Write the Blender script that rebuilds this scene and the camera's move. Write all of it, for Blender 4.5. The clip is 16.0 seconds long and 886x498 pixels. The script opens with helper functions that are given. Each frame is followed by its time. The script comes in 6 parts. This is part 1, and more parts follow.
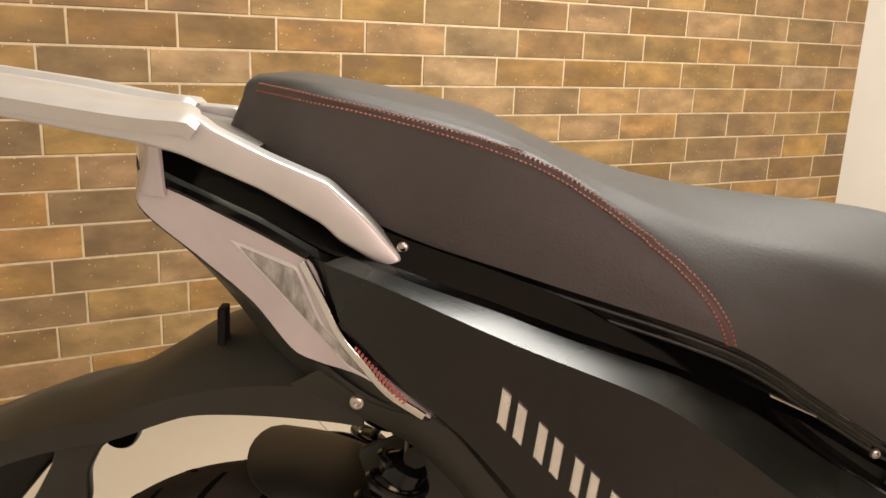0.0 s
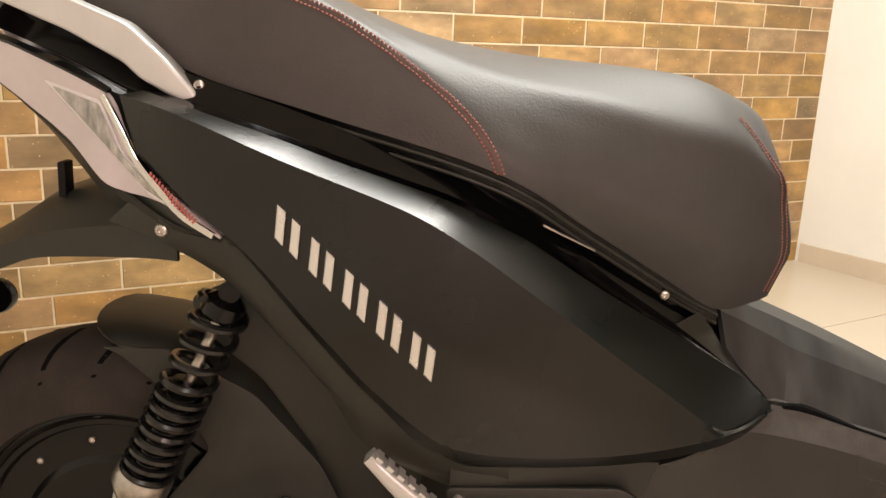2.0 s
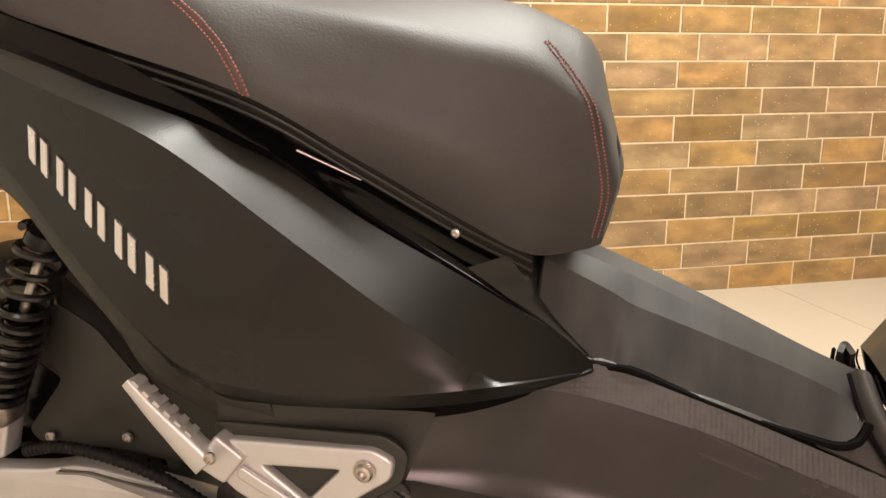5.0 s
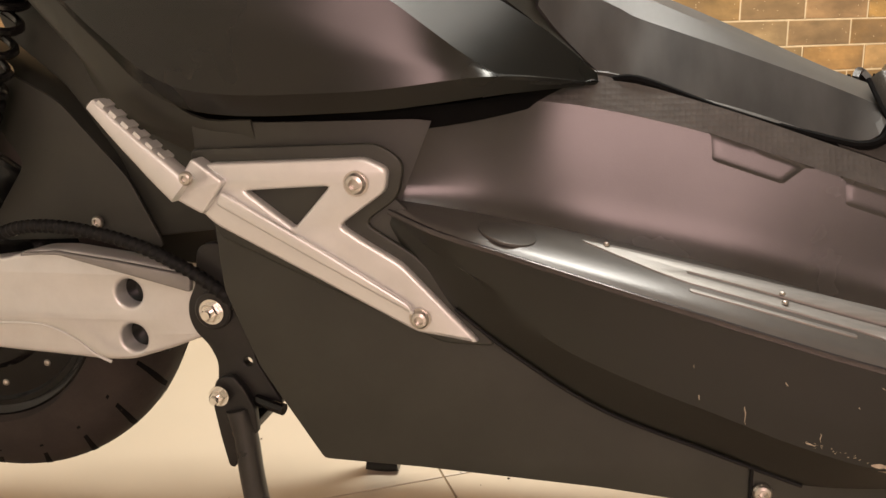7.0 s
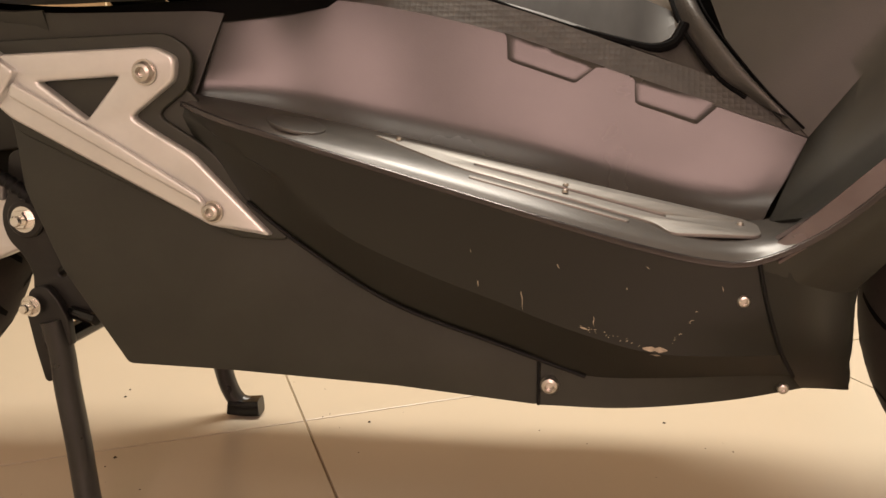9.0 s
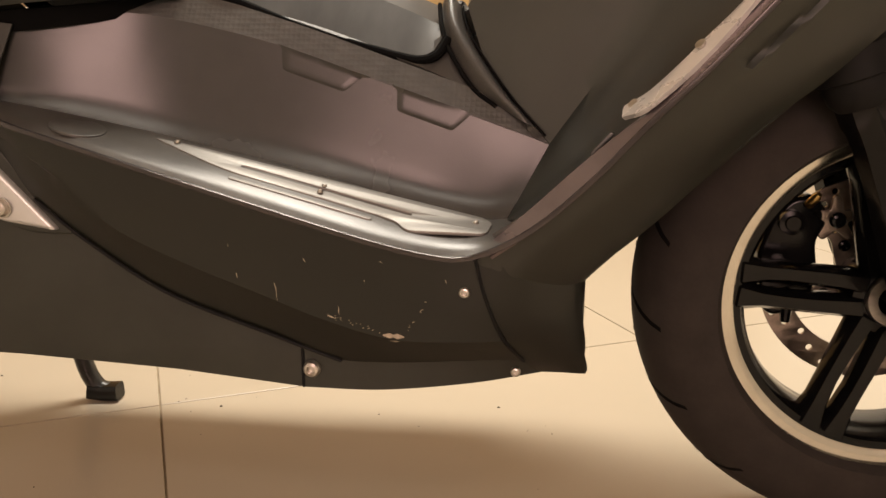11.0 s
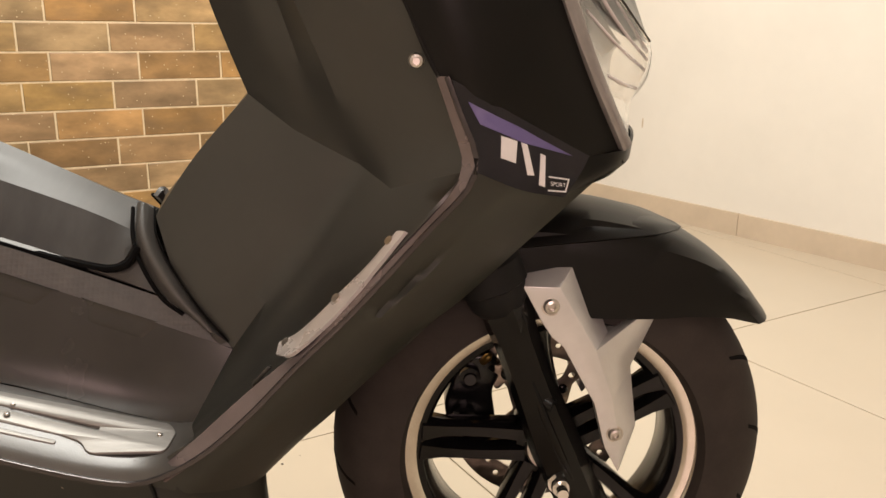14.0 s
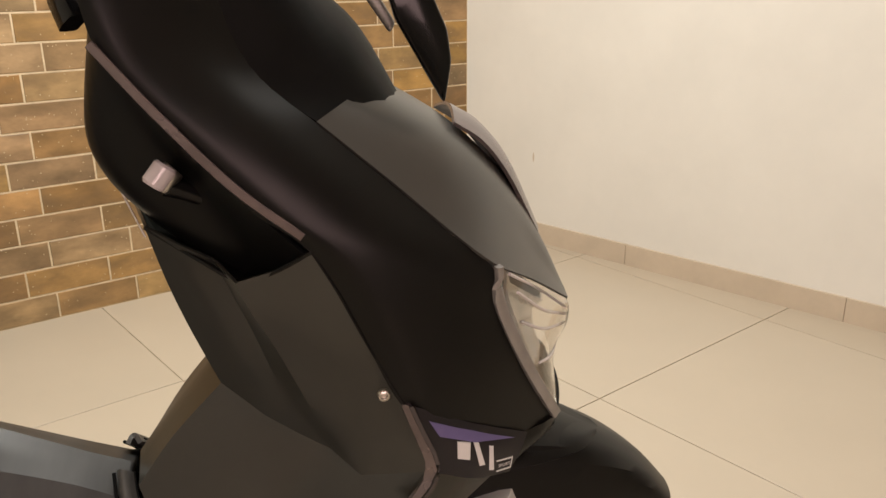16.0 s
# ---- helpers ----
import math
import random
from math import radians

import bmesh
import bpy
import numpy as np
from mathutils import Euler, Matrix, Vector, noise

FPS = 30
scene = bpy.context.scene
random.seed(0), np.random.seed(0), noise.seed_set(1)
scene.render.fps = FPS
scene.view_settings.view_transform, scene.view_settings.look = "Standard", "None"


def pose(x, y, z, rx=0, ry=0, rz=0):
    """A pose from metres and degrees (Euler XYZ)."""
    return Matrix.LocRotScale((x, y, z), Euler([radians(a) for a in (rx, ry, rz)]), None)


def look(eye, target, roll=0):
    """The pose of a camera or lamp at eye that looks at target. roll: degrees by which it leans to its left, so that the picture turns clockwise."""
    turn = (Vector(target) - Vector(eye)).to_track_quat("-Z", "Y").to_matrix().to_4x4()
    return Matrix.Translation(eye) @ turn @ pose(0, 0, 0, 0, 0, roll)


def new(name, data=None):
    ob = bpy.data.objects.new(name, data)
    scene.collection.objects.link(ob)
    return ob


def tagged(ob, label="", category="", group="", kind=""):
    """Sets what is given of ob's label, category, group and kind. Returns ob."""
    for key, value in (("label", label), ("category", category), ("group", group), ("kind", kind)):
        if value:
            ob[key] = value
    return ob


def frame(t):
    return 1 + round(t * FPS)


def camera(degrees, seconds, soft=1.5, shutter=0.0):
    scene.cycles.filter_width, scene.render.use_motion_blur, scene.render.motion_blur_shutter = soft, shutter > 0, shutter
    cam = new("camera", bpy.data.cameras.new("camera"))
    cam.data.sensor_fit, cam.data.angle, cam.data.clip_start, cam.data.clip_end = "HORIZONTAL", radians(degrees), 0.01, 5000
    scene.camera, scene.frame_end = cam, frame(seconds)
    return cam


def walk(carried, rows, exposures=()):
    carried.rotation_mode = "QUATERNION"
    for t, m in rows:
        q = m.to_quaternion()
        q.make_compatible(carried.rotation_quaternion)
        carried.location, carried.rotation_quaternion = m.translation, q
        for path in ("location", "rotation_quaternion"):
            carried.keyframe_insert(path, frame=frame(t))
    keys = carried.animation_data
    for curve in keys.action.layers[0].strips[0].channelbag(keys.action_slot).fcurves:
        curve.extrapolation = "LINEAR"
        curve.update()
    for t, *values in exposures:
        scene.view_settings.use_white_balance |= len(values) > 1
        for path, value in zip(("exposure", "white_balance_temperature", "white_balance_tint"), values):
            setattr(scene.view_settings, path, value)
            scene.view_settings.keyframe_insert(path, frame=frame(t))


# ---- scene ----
cam = camera(56.5, 16.0)
PATH = [
    (0, (0.156, -0.8, 1.038), (0.224, 1.134, 0.533), 2.5),
    (0.5, (0.214, -0.836, 1.011), (0.251, 1.099, 0.504), 2.4),
    (1, (0.263, -0.866, 0.985), (0.287, 1.067, 0.474), 2.2),
    (1.5, (0.306, -0.881, 0.954), (0.327, 1.05, 0.436), 2.1),
    (2, (0.366, -0.896, 0.922), (0.378, 1.037, 0.409), 2.1),
    (2.5, (0.423, -0.888, 0.894), (0.405, 1.049, 0.395), 2.2),
    (3, (0.491, -0.84, 0.863), (0.394, 1.097, 0.376), 2.3),
    (3.5, (0.561, -0.8, 0.859), (0.336, 1.128, 0.377), 2.4),
    (3.7, (0.595, -0.805, 0.86), (0.32, 1.118, 0.381), 2.2),
    (5.8, (0.79, -0.838, 0.784), (0.302, 1.04, 0.298), -0.5),
    (6, (0.769, -0.825, 0.76), (0.294, 1.054, 0.268), -0.9),
    (6.5, (0.73, -0.825, 0.672), (0.293, 1.062, 0.172), -1.5),
    (7, (0.742, -0.842, 0.585), (0.334, 1.053, 0.094), -1.6),
    (7.5, (0.763, -0.84, 0.532), (0.365, 1.063, 0.062), -1.5),
    (8, (0.803, -0.837, 0.5), (0.417, 1.073, 0.048), -1.3),
    (8.5, (0.849, -0.834, 0.483), (0.476, 1.081, 0.045), -1.1),
    (9, (0.894, -0.84, 0.479), (0.549, 1.079, 0.035), -0.7),
    (9.2, (0.912, -0.843, 0.48), (0.583, 1.077, 0.026), -0.6),
    (11.5, (1.133, -0.871, 0.51), (0.86, 1.053, 0.039), 0.4),
    (12, (1.166, -0.869, 0.544), (0.967, 1.057, 0.042), 0.6),
    (12.5, (1.195, -0.878, 0.584), (1.064, 1.05, 0.07), 0.7),
    (13, (1.228, -0.889, 0.625), (1.149, 1.042, 0.11), 0.6),
    (13.5, (1.234, -0.891, 0.676), (1.256, 1.039, 0.151), 1.0),
    (14, (1.25, -0.89, 0.738), (1.329, 1.034, 0.197), 0.9),
    (14.5, (1.255, -0.885, 0.809), (1.395, 1.031, 0.254), 0.9),
    (15, (1.246, -0.884, 0.897), (1.461, 1.017, 0.314), 0.7),
    (15.5, (1.225, -0.887, 0.987), (1.501, 0.997, 0.373), 0.0),
    (16, (1.185, -0.901, 1.084), (1.526, 0.963, 0.443), -0.4),
]
walk(cam, [(t, look(eye, target, roll)) for t, eye, target, roll in PATH],
     [(0, 0.02, 6420, 10), (1.5, 0.27, 6380, 10), (3, 0.44, 6420, 10), (6, 0.44, 6440, 10), (7.5, 0.30, 6650, 11), (9, 0.16, 7050, 13), (11.5, 0.14, 7000, 12), (12.5, 0.14, 6750, 11), (14.5, 0.0, 6420, 10), (16, -0.25, 6320, 10)])

# ---- light ----
world = bpy.data.worlds.new("world")
world.use_nodes = True
scene.world = world
world.node_tree.nodes["Background"].inputs[0].default_value = (0.9, 0.85, 0.8, 1)
world.node_tree.nodes["Background"].inputs[1].default_value = 0.02
scene.view_settings.exposure = 0.0


def overhead_light(x, y, sx, sy, watts, colour=(0.98, 0.945, 0.86)):
    d = bpy.data.lights.new("overhead_light", "AREA")
    d.shape, d.size, d.size_y, d.energy, d.color = "RECTANGLE", sx, sy, watts, colour
    ob = new("overhead_light", d)
    ob.matrix_world = pose(x, y, 2.66, 0, 0, 12)
    return ob


overhead_light(1.0, 0.72, 1.50, 0.62, 94)
# weak fills added ahead of the bike and behind the camera, no lamps known there
overhead_light(2.2, 0.3, 0.6, 0.5, 6)
overhead_light(0.9, -2.5, 1.0, 0.5, 9)
# pink fill added behind the camera, for sheen on the side panels; source unknown
pink_fill = bpy.data.lights.new("pink_fill_light", "AREA")
pink_fill.shape, pink_fill.size, pink_fill.size_y, pink_fill.energy, pink_fill.color = "RECTANGLE", 1.25, 1.0, 30, (1.0, 0.66, 0.61)
new("pink_fill_light", pink_fill).matrix_world = look((1.30, -3.05, 1.38), (1.2, 0, 1.0))


# ---- materials ----
def material(name, base, rough=0.5, metal=0.0, vary=0.15, scale=20.0, bump=0.0, bump_scale=200.0, rough_vary=0.1,
             island=0.0, coat=0.0, second=None, spec=0.5, detail=4.0, stretch=(1, 1, 1), random_object=0.0, tint=None):
    m = bpy.data.materials.new(name)
    m.use_nodes = True
    nt = m.node_tree
    N, L = nt.nodes, nt.links
    b = N["Principled BSDF"]
    co = N.new("ShaderNodeTexCoord")
    mp = N.new("ShaderNodeMapping")
    mp.inputs["Scale"].default_value = stretch
    L.new(co.outputs["Object"], mp.inputs["Vector"])
    n1 = N.new("ShaderNodeTexNoise")
    n1.inputs["Scale"].default_value, n1.inputs["Detail"].default_value = scale, detail
    L.new(mp.outputs[0], n1.inputs["Vector"])
    n2 = N.new("ShaderNodeTexNoise")
    n2.inputs["Scale"].default_value, n2.inputs["Detail"].default_value = scale * 7.3, 3
    L.new(mp.outputs[0], n2.inputs["Vector"])
    mix = N.new("ShaderNodeMix")
    mix.data_type = "RGBA"
    r1 = N.new("ShaderNodeValToRGB")
    r1.color_ramp.elements[0].position, r1.color_ramp.elements[1].position = 0.32, 0.68
    L.new(n1.outputs[0], r1.inputs[0])
    L.new(r1.outputs[0], mix.inputs["Factor"])
    dark = [c * (1 - vary) for c in base]
    light = list(second) if second else [min(1, c * (1 + vary)) for c in base]
    mix.inputs["A"].default_value, mix.inputs["B"].default_value = (*dark, 1), (*light, 1)
    hsv = N.new("ShaderNodeHueSaturation")
    L.new(mix.outputs["Result"], hsv.inputs["Color"])
    val = N.new("ShaderNodeMapRange")
    val.inputs["To Min"].default_value, val.inputs["To Max"].default_value = 1 - vary * 0.6, 1 + vary * 0.6
    L.new(n2.outputs[0], val.inputs["Value"])
    source = val.outputs[0]
    if random_object:
        oi = N.new("ShaderNodeObjectInfo")
        gi = N.new("ShaderNodeNewGeometry")
        add = N.new("ShaderNodeMath")
        add.operation = "ADD"
        L.new(oi.outputs["Random"], add.inputs[0])
        L.new(gi.outputs["Random Per Island"], add.inputs[1])
        fr = N.new("ShaderNodeMath")
        fr.operation = "FRACT"
        L.new(add.outputs[0], fr.inputs[0])
        rr = N.new("ShaderNodeMapRange")
        rr.inputs["To Min"].default_value, rr.inputs["To Max"].default_value = 1 - random_object, 1 + random_object
        L.new(fr.outputs[0], rr.inputs["Value"])
        mul = N.new("ShaderNodeMath")
        mul.operation = "MULTIPLY"
        L.new(source, mul.inputs[0])
        L.new(rr.outputs[0], mul.inputs[1])
        source = mul.outputs[0]
    L.new(source, hsv.inputs["Value"])
    L.new(hsv.outputs[0], b.inputs["Base Color"])
    rm = N.new("ShaderNodeMapRange")
    rm.inputs["To Min"].default_value, rm.inputs["To Max"].default_value = max(0.02, rough - rough_vary), min(1, rough + rough_vary)
    L.new(n1.outputs[0], rm.inputs["Value"])
    L.new(rm.outputs[0], b.inputs["Roughness"])
    b.inputs["Metallic"].default_value = metal
    b.inputs["Specular IOR Level"].default_value = spec
    if tint:
        b.inputs["Specular Tint"].default_value = (*tint, 1)
    if coat:
        b.inputs["Coat Weight"].default_value, b.inputs["Coat Roughness"].default_value = coat, 0.06
    if bump:
        n3 = N.new("ShaderNodeTexNoise")
        n3.inputs["Scale"].default_value, n3.inputs["Detail"].default_value = bump_scale, 3
        L.new(mp.outputs[0], n3.inputs["Vector"])
        bp = N.new("ShaderNodeBump")
        bp.inputs["Strength"].default_value, bp.inputs["Distance"].default_value = bump, 0.001
        L.new(n3.outputs[0], bp.inputs["Height"])
        L.new(bp.outputs[0], b.inputs["Normal"])
    return m


def brick_material():
    """Fired clay facing: mottled brown, scorched towards the rims, with pale flecks and small dark pits."""
    m = material("brown_brick_tile", (0.285, 0.178, 0.076), 0.5, vary=0.22, scale=7, second=(0.43, 0.262, 0.108), bump=0.55, bump_scale=60, stretch=(1, 1, 1.8), random_object=0.26, spec=0.4)
    nt = m.node_tree
    N, L = nt.nodes, nt.links
    b = N["Principled BSDF"]
    colour = b.inputs["Base Color"].links[0].from_socket
    co = N.new("ShaderNodeTexCoord")
    oi = N.new("ShaderNodeObjectInfo")
    off = N.new("ShaderNodeVectorMath")
    off.operation = "MULTIPLY_ADD"
    off.inputs[1].default_value = (37, 19, 53)
    cmb = N.new("ShaderNodeCombineXYZ")
    for k in range(3):
        L.new(oi.outputs["Random"], cmb.inputs[k])
    L.new(cmb.outputs[0], off.inputs[0])
    L.new(co.outputs["Object"], off.inputs[2])
    hue = [q for q in N if q.type == "HUE_SAT"][0]
    for slot, mul, low, high in (("Hue", 7.3, 0.495, 0.507), ("Saturation", 13.7, 0.86, 1.10)):
        roll = N.new("ShaderNodeMath")
        roll.operation = "MULTIPLY"
        roll.inputs[1].default_value = mul
        L.new(oi.outputs["Random"], roll.inputs[0])
        part_of = N.new("ShaderNodeMath")
        part_of.operation = "FRACT"
        L.new(roll.outputs[0], part_of.inputs[0])
        span = N.new("ShaderNodeMapRange")
        span.inputs["To Min"].default_value, span.inputs["To Max"].default_value = low, high
        L.new(part_of.outputs[0], span.inputs["Value"])
        L.new(span.outputs[0], hue.inputs[slot])
    for node in [q for q in N if q.type == "MAPPING"]:
        L.new(off.outputs[0], node.inputs["Vector"])
    blot = N.new("ShaderNodeTexNoise")
    blot.inputs["Scale"].default_value, blot.inputs["Detail"].default_value, blot.inputs["Roughness"].default_value = 8, 3, 0.5
    wide = N.new("ShaderNodeVectorMath")
    wide.operation = "MULTIPLY"
    wide.inputs[1].default_value = (0.8, 1, 2.0)
    L.new(off.outputs[0], wide.inputs[0])
    L.new(wide.outputs[0], blot.inputs["Vector"])
    r = N.new("ShaderNodeValToRGB")
    r.color_ramp.elements[0].position, r.color_ramp.elements[1].position = 0.45, 0.80
    L.new(blot.outputs[0], r.inputs[0])
    mix = N.new("ShaderNodeMix")
    mix.data_type = "RGBA"
    L.new(r.outputs[0], mix.inputs["Factor"])
    L.new(colour, mix.inputs["A"])
    mix.inputs["B"].default_value = (0.185, 0.119, 0.060, 1)
    fleck = N.new("ShaderNodeTexVoronoi")
    fleck.inputs["Scale"].default_value = 75
    L.new(off.outputs[0], fleck.inputs["Vector"])
    pick = N.new("ShaderNodeMath")
    pick.operation = "LESS_THAN"
    pick.inputs[1].default_value = 0.13
    L.new(fleck.outputs["Distance"], pick.inputs[0])
    some = N.new("ShaderNodeMath")
    some.operation = "GREATER_THAN"
    some.inputs[1].default_value = 0.66
    sep = N.new("ShaderNodeSeparateColor")
    L.new(fleck.outputs["Color"], sep.inputs[0])
    L.new(sep.outputs[0], some.inputs[0])
    both = N.new("ShaderNodeMath")
    both.operation = "MULTIPLY"
    L.new(pick.outputs[0], both.inputs[0])
    L.new(some.outputs[0], both.inputs[1])
    mix2 = N.new("ShaderNodeMix")
    mix2.data_type = "RGBA"
    L.new(both.outputs[0], mix2.inputs["Factor"])
    L.new(mix.outputs["Result"], mix2.inputs["A"])
    mix2.inputs["B"].default_value = (0.60, 0.48, 0.30, 1)
    L.new(mix2.outputs["Result"], b.inputs["Base Color"])
    return m


M_BRICK = brick_material()
M_MORTAR = material("mortar", (0.62, 0.5, 0.33), 0.9, vary=0.12, scale=40, bump=0.4, bump_scale=300)
M_TILE = material("porcelain_tile", (0.496, 0.429, 0.335), 0.28, vary=0.012, scale=4, second=(0.506, 0.438, 0.343), rough_vary=0.01, random_object=0.03)
M_GROUT = material("grout", (0.36, 0.29, 0.2), 0.9, vary=0.2, scale=30)
M_WHITE = material("white_wall_paint", (0.75, 0.73, 0.67), 0.8, vary=0.03, scale=3, bump=0.15, bump_scale=150)
M_CEIL = material("ceiling_paint", (0.8, 0.78, 0.74), 0.9, vary=0.02, scale=3)
M_BEIGE = material("pale_wall_paint", (0.66, 0.635, 0.57), 0.8, vary=0.04, scale=3)
M_BASE = material("baseboard_tile", (0.56, 0.47, 0.36), 0.4, vary=0.06, scale=8)
M_SATIN = material("satin_black_paint", (0.0040, 0.0040, 0.0036), 0.36, vary=0.2, scale=6, rough_vary=0.05, bump=0.03, bump_scale=700, spec=0.22)
M_PANEL = material("satin_black_plastic", (0.0068, 0.0076, 0.0060), 0.27, vary=0.15, scale=6, rough_vary=0.06, bump=0.03, bump_scale=700, spec=0.5)
M_SHIELD = material("matt_grey_black_plastic", (0.0215, 0.0222, 0.0184), 0.38, vary=0.2, scale=10, rough_vary=0.06, bump=0.12, bump_scale=900, spec=0.85)
M_TUNNEL = material("satin_dark_grey_plastic", (0.0245, 0.0242, 0.022), 0.26, vary=0.14, scale=9, rough_vary=0.05, bump=0.06, bump_scale=700, spec=0.65)
M_PLASTIC = material("matt_black_plastic", (0.0262, 0.0275, 0.0215), 0.46, vary=0.15, scale=14, rough_vary=0.06, bump=0.12, bump_scale=900, spec=0.45)
M_GLOSS = material("gloss_black_plastic", (0.003, 0.003, 0.003), 0.12, vary=0.2, scale=12, rough_vary=0.05, spec=0.26)
M_TEXTURED = material("grained_grey_plastic", (0.062, 0.060, 0.056), 0.48, vary=0.15, scale=60, bump=0.5, bump_scale=500)
DIMPLE = M_TEXTURED.node_tree
vor = DIMPLE.nodes.new("ShaderNodeTexVoronoi")
vor.inputs["Scale"].default_value = 210
vor.inputs["Randomness"].default_value = 0.15
vco = DIMPLE.nodes.new("ShaderNodeTexCoord")
DIMPLE.links.new(vco.outputs["Object"], vor.inputs["Vector"])
vbp = DIMPLE.nodes.new("ShaderNodeBump")
vbp.inputs["Strength"].default_value, vbp.inputs["Distance"].default_value = 0.42, 0.0014
DIMPLE.links.new(vor.outputs["Distance"], vbp.inputs["Height"])
DIMPLE.links.new(vbp.outputs[0], DIMPLE.nodes["Principled BSDF"].inputs["Normal"])
M_SCUFF = material("scuffed_bare_plastic", (0.42, 0.36, 0.28), 0.8, vary=0.3, scale=200)
M_GRIT = material("grit", (0.05, 0.035, 0.025), 0.9, vary=0.4, scale=200)
M_SEAT = material("black_vinyl", (0.0555, 0.0550, 0.0525), 0.52, vary=0.12, scale=12, bump=0.35, bump_scale=420, rough_vary=0.05)
M_WELT = material("red_brown_vinyl", (0.085, 0.052, 0.046), 0.5, vary=0.15, scale=20, bump=0.3, bump_scale=380)
M_SEATSIDE = material("dark_brown_vinyl", (0.060, 0.0545, 0.0515), 0.5, vary=0.12, scale=12, bump=0.45, bump_scale=380, rough_vary=0.05)
M_THREAD = material("red_thread", (0.33, 0.135, 0.105), 0.7, vary=0.2, scale=300)
M_SILVER = material("silver_painted_aluminium", (0.66, 0.665, 0.655), 0.34, metal=0.55, vary=0.04, scale=30, rough_vary=0.05, bump=0.08, bump_scale=900)
M_CHROME = material("chrome", (0.78, 0.76, 0.72), 0.12, metal=1.0, vary=0.04, scale=40, rough_vary=0.05)
M_RIM = material("machined_rim_alloy", (0.72, 0.68, 0.61), 0.19, metal=1.0, vary=0.08, scale=30, rough_vary=0.05)
M_STEEL = material("zinc_steel", (0.55, 0.52, 0.48), 0.32, metal=1.0, vary=0.15, scale=120)
M_BRUSHED = material("brushed_aluminium", (0.27, 0.26, 0.245), 0.5, metal=0.7, vary=0.08, scale=40, stretch=(1, 12, 12), rough_vary=0.08)
M_TRIM = material("dark_metallic_trim", (0.19, 0.158, 0.161), 0.25, metal=0.7, vary=0.15, scale=20)
M_TYRE = material("tyre_rubber", (0.031, 0.0255, 0.022), 0.78, vary=0.22, scale=30, bump=0.2, bump_scale=250, spec=0.3)
# black that stands for the shade inside gaps and grooves
M_GAPSHADE = material("gap_shade_black", (0.004, 0.004, 0.004), 0.95, vary=0.1, scale=50, spec=0.1)
M_RUBBER = material("rubber", (0.007, 0.007, 0.007), 0.6, vary=0.2, scale=50, spec=0.2)
M_BLACKMETAL = material("black_powder_coat", (0.0045, 0.0045, 0.0045), 0.17, vary=0.25, scale=40, bump=0.06, bump_scale=500, spec=0.32)
M_PLATE = material("worn_black_plate", (0.016, 0.0155, 0.014), 0.42, vary=0.25, scale=25, rough_vary=0.1, bump=0.12, bump_scale=300, spec=0.35)
# silver casting darkened: shade on the swingarm's upper band put into the grey
M_BAND = material("shaded_grey_casting", (0.24, 0.235, 0.225), 0.5, metal=0.3, vary=0.08, scale=30, bump=0.1, bump_scale=500)
M_STAND = material("worn_black_tube", (0.022, 0.0215, 0.020), 0.3, vary=0.3, scale=20, rough_vary=0.1, bump=0.1, bump_scale=300, spec=0.55)
M_DASH = material("matt_black_dash", (0.0040, 0.0040, 0.0038), 0.6, vary=0.2, scale=20, bump=0.1, bump_scale=600, spec=0.12)
M_COIL = material("gloss_black_spring", (0.010, 0.010, 0.0095), 0.22, vary=0.2, scale=40, spec=0.6)
M_DISC = material("brake_disc_steel", (0.32, 0.27, 0.23), 0.35, metal=1.0, vary=0.25, scale=40, stretch=(1, 1, 1))
M_LENS = material("grey_lens_body", (0.60, 0.55, 0.56), 0.2, metal=0.0, vary=0.06, scale=20, coat=0.6)
M_GLOSSGREY = material("smoky_lens", (0.40, 0.39, 0.37), 0.1, metal=0.3, vary=0.45, scale=45, coat=0.8, stretch=(3, 1, 1))
M_REDLENS = material("red_lens", (0.42, 0.10, 0.09), 0.2, vary=0.2, scale=60, coat=0.6)
M_EDGE = material("frosted_lens_edge", (0.27, 0.26, 0.25), 0.16, metal=0.3, vary=0.12, scale=30, coat=0.5)
M_BADGE = material("bright_badge_chrome", (0.82, 0.82, 0.79), 0.24, metal=0.75, vary=0.04, scale=60)
M_VIOLET = material("violet_film", (0.13, 0.11, 0.27), 0.4, vary=0.05, scale=20)
M_PRINT = material("white_print", (0.75, 0.75, 0.75), 0.45, vary=0.03, scale=50)
M_DECAL = material("gloss_black_decal", (0.008, 0.007, 0.012), 0.15, vary=0.1, scale=20)
M_BOARD = material("worn_footboard_plastic", (0.066, 0.0625, 0.057), 0.33, vary=0.2, scale=12, rough_vary=0.08, bump=0.08, bump_scale=600, spec=0.7)
M_LINE = material("dark_edge_trim", (0.075, 0.068, 0.068), 0.2, metal=0.6, vary=0.15, scale=20)
M_FAIRING = material("satin_olive_black_plastic", (0.0088, 0.0095, 0.0070), 0.33, vary=0.15, scale=6, rough_vary=0.06, bump=0.05, bump_scale=700, spec=0.46)
M_LIP = material("grained_lip_plastic", (0.060, 0.058, 0.053), 0.4, vary=0.12, scale=50, bump=0.4, bump_scale=500)
M_COVER = material("dusty_satin_grey", (0.027, 0.0268, 0.0258), 0.44, vary=0.15, scale=5, second=(0.050, 0.049, 0.0465), rough_vary=0.08, bump=0.05, bump_scale=600, stretch=(5, 1, 2), spec=0.42)
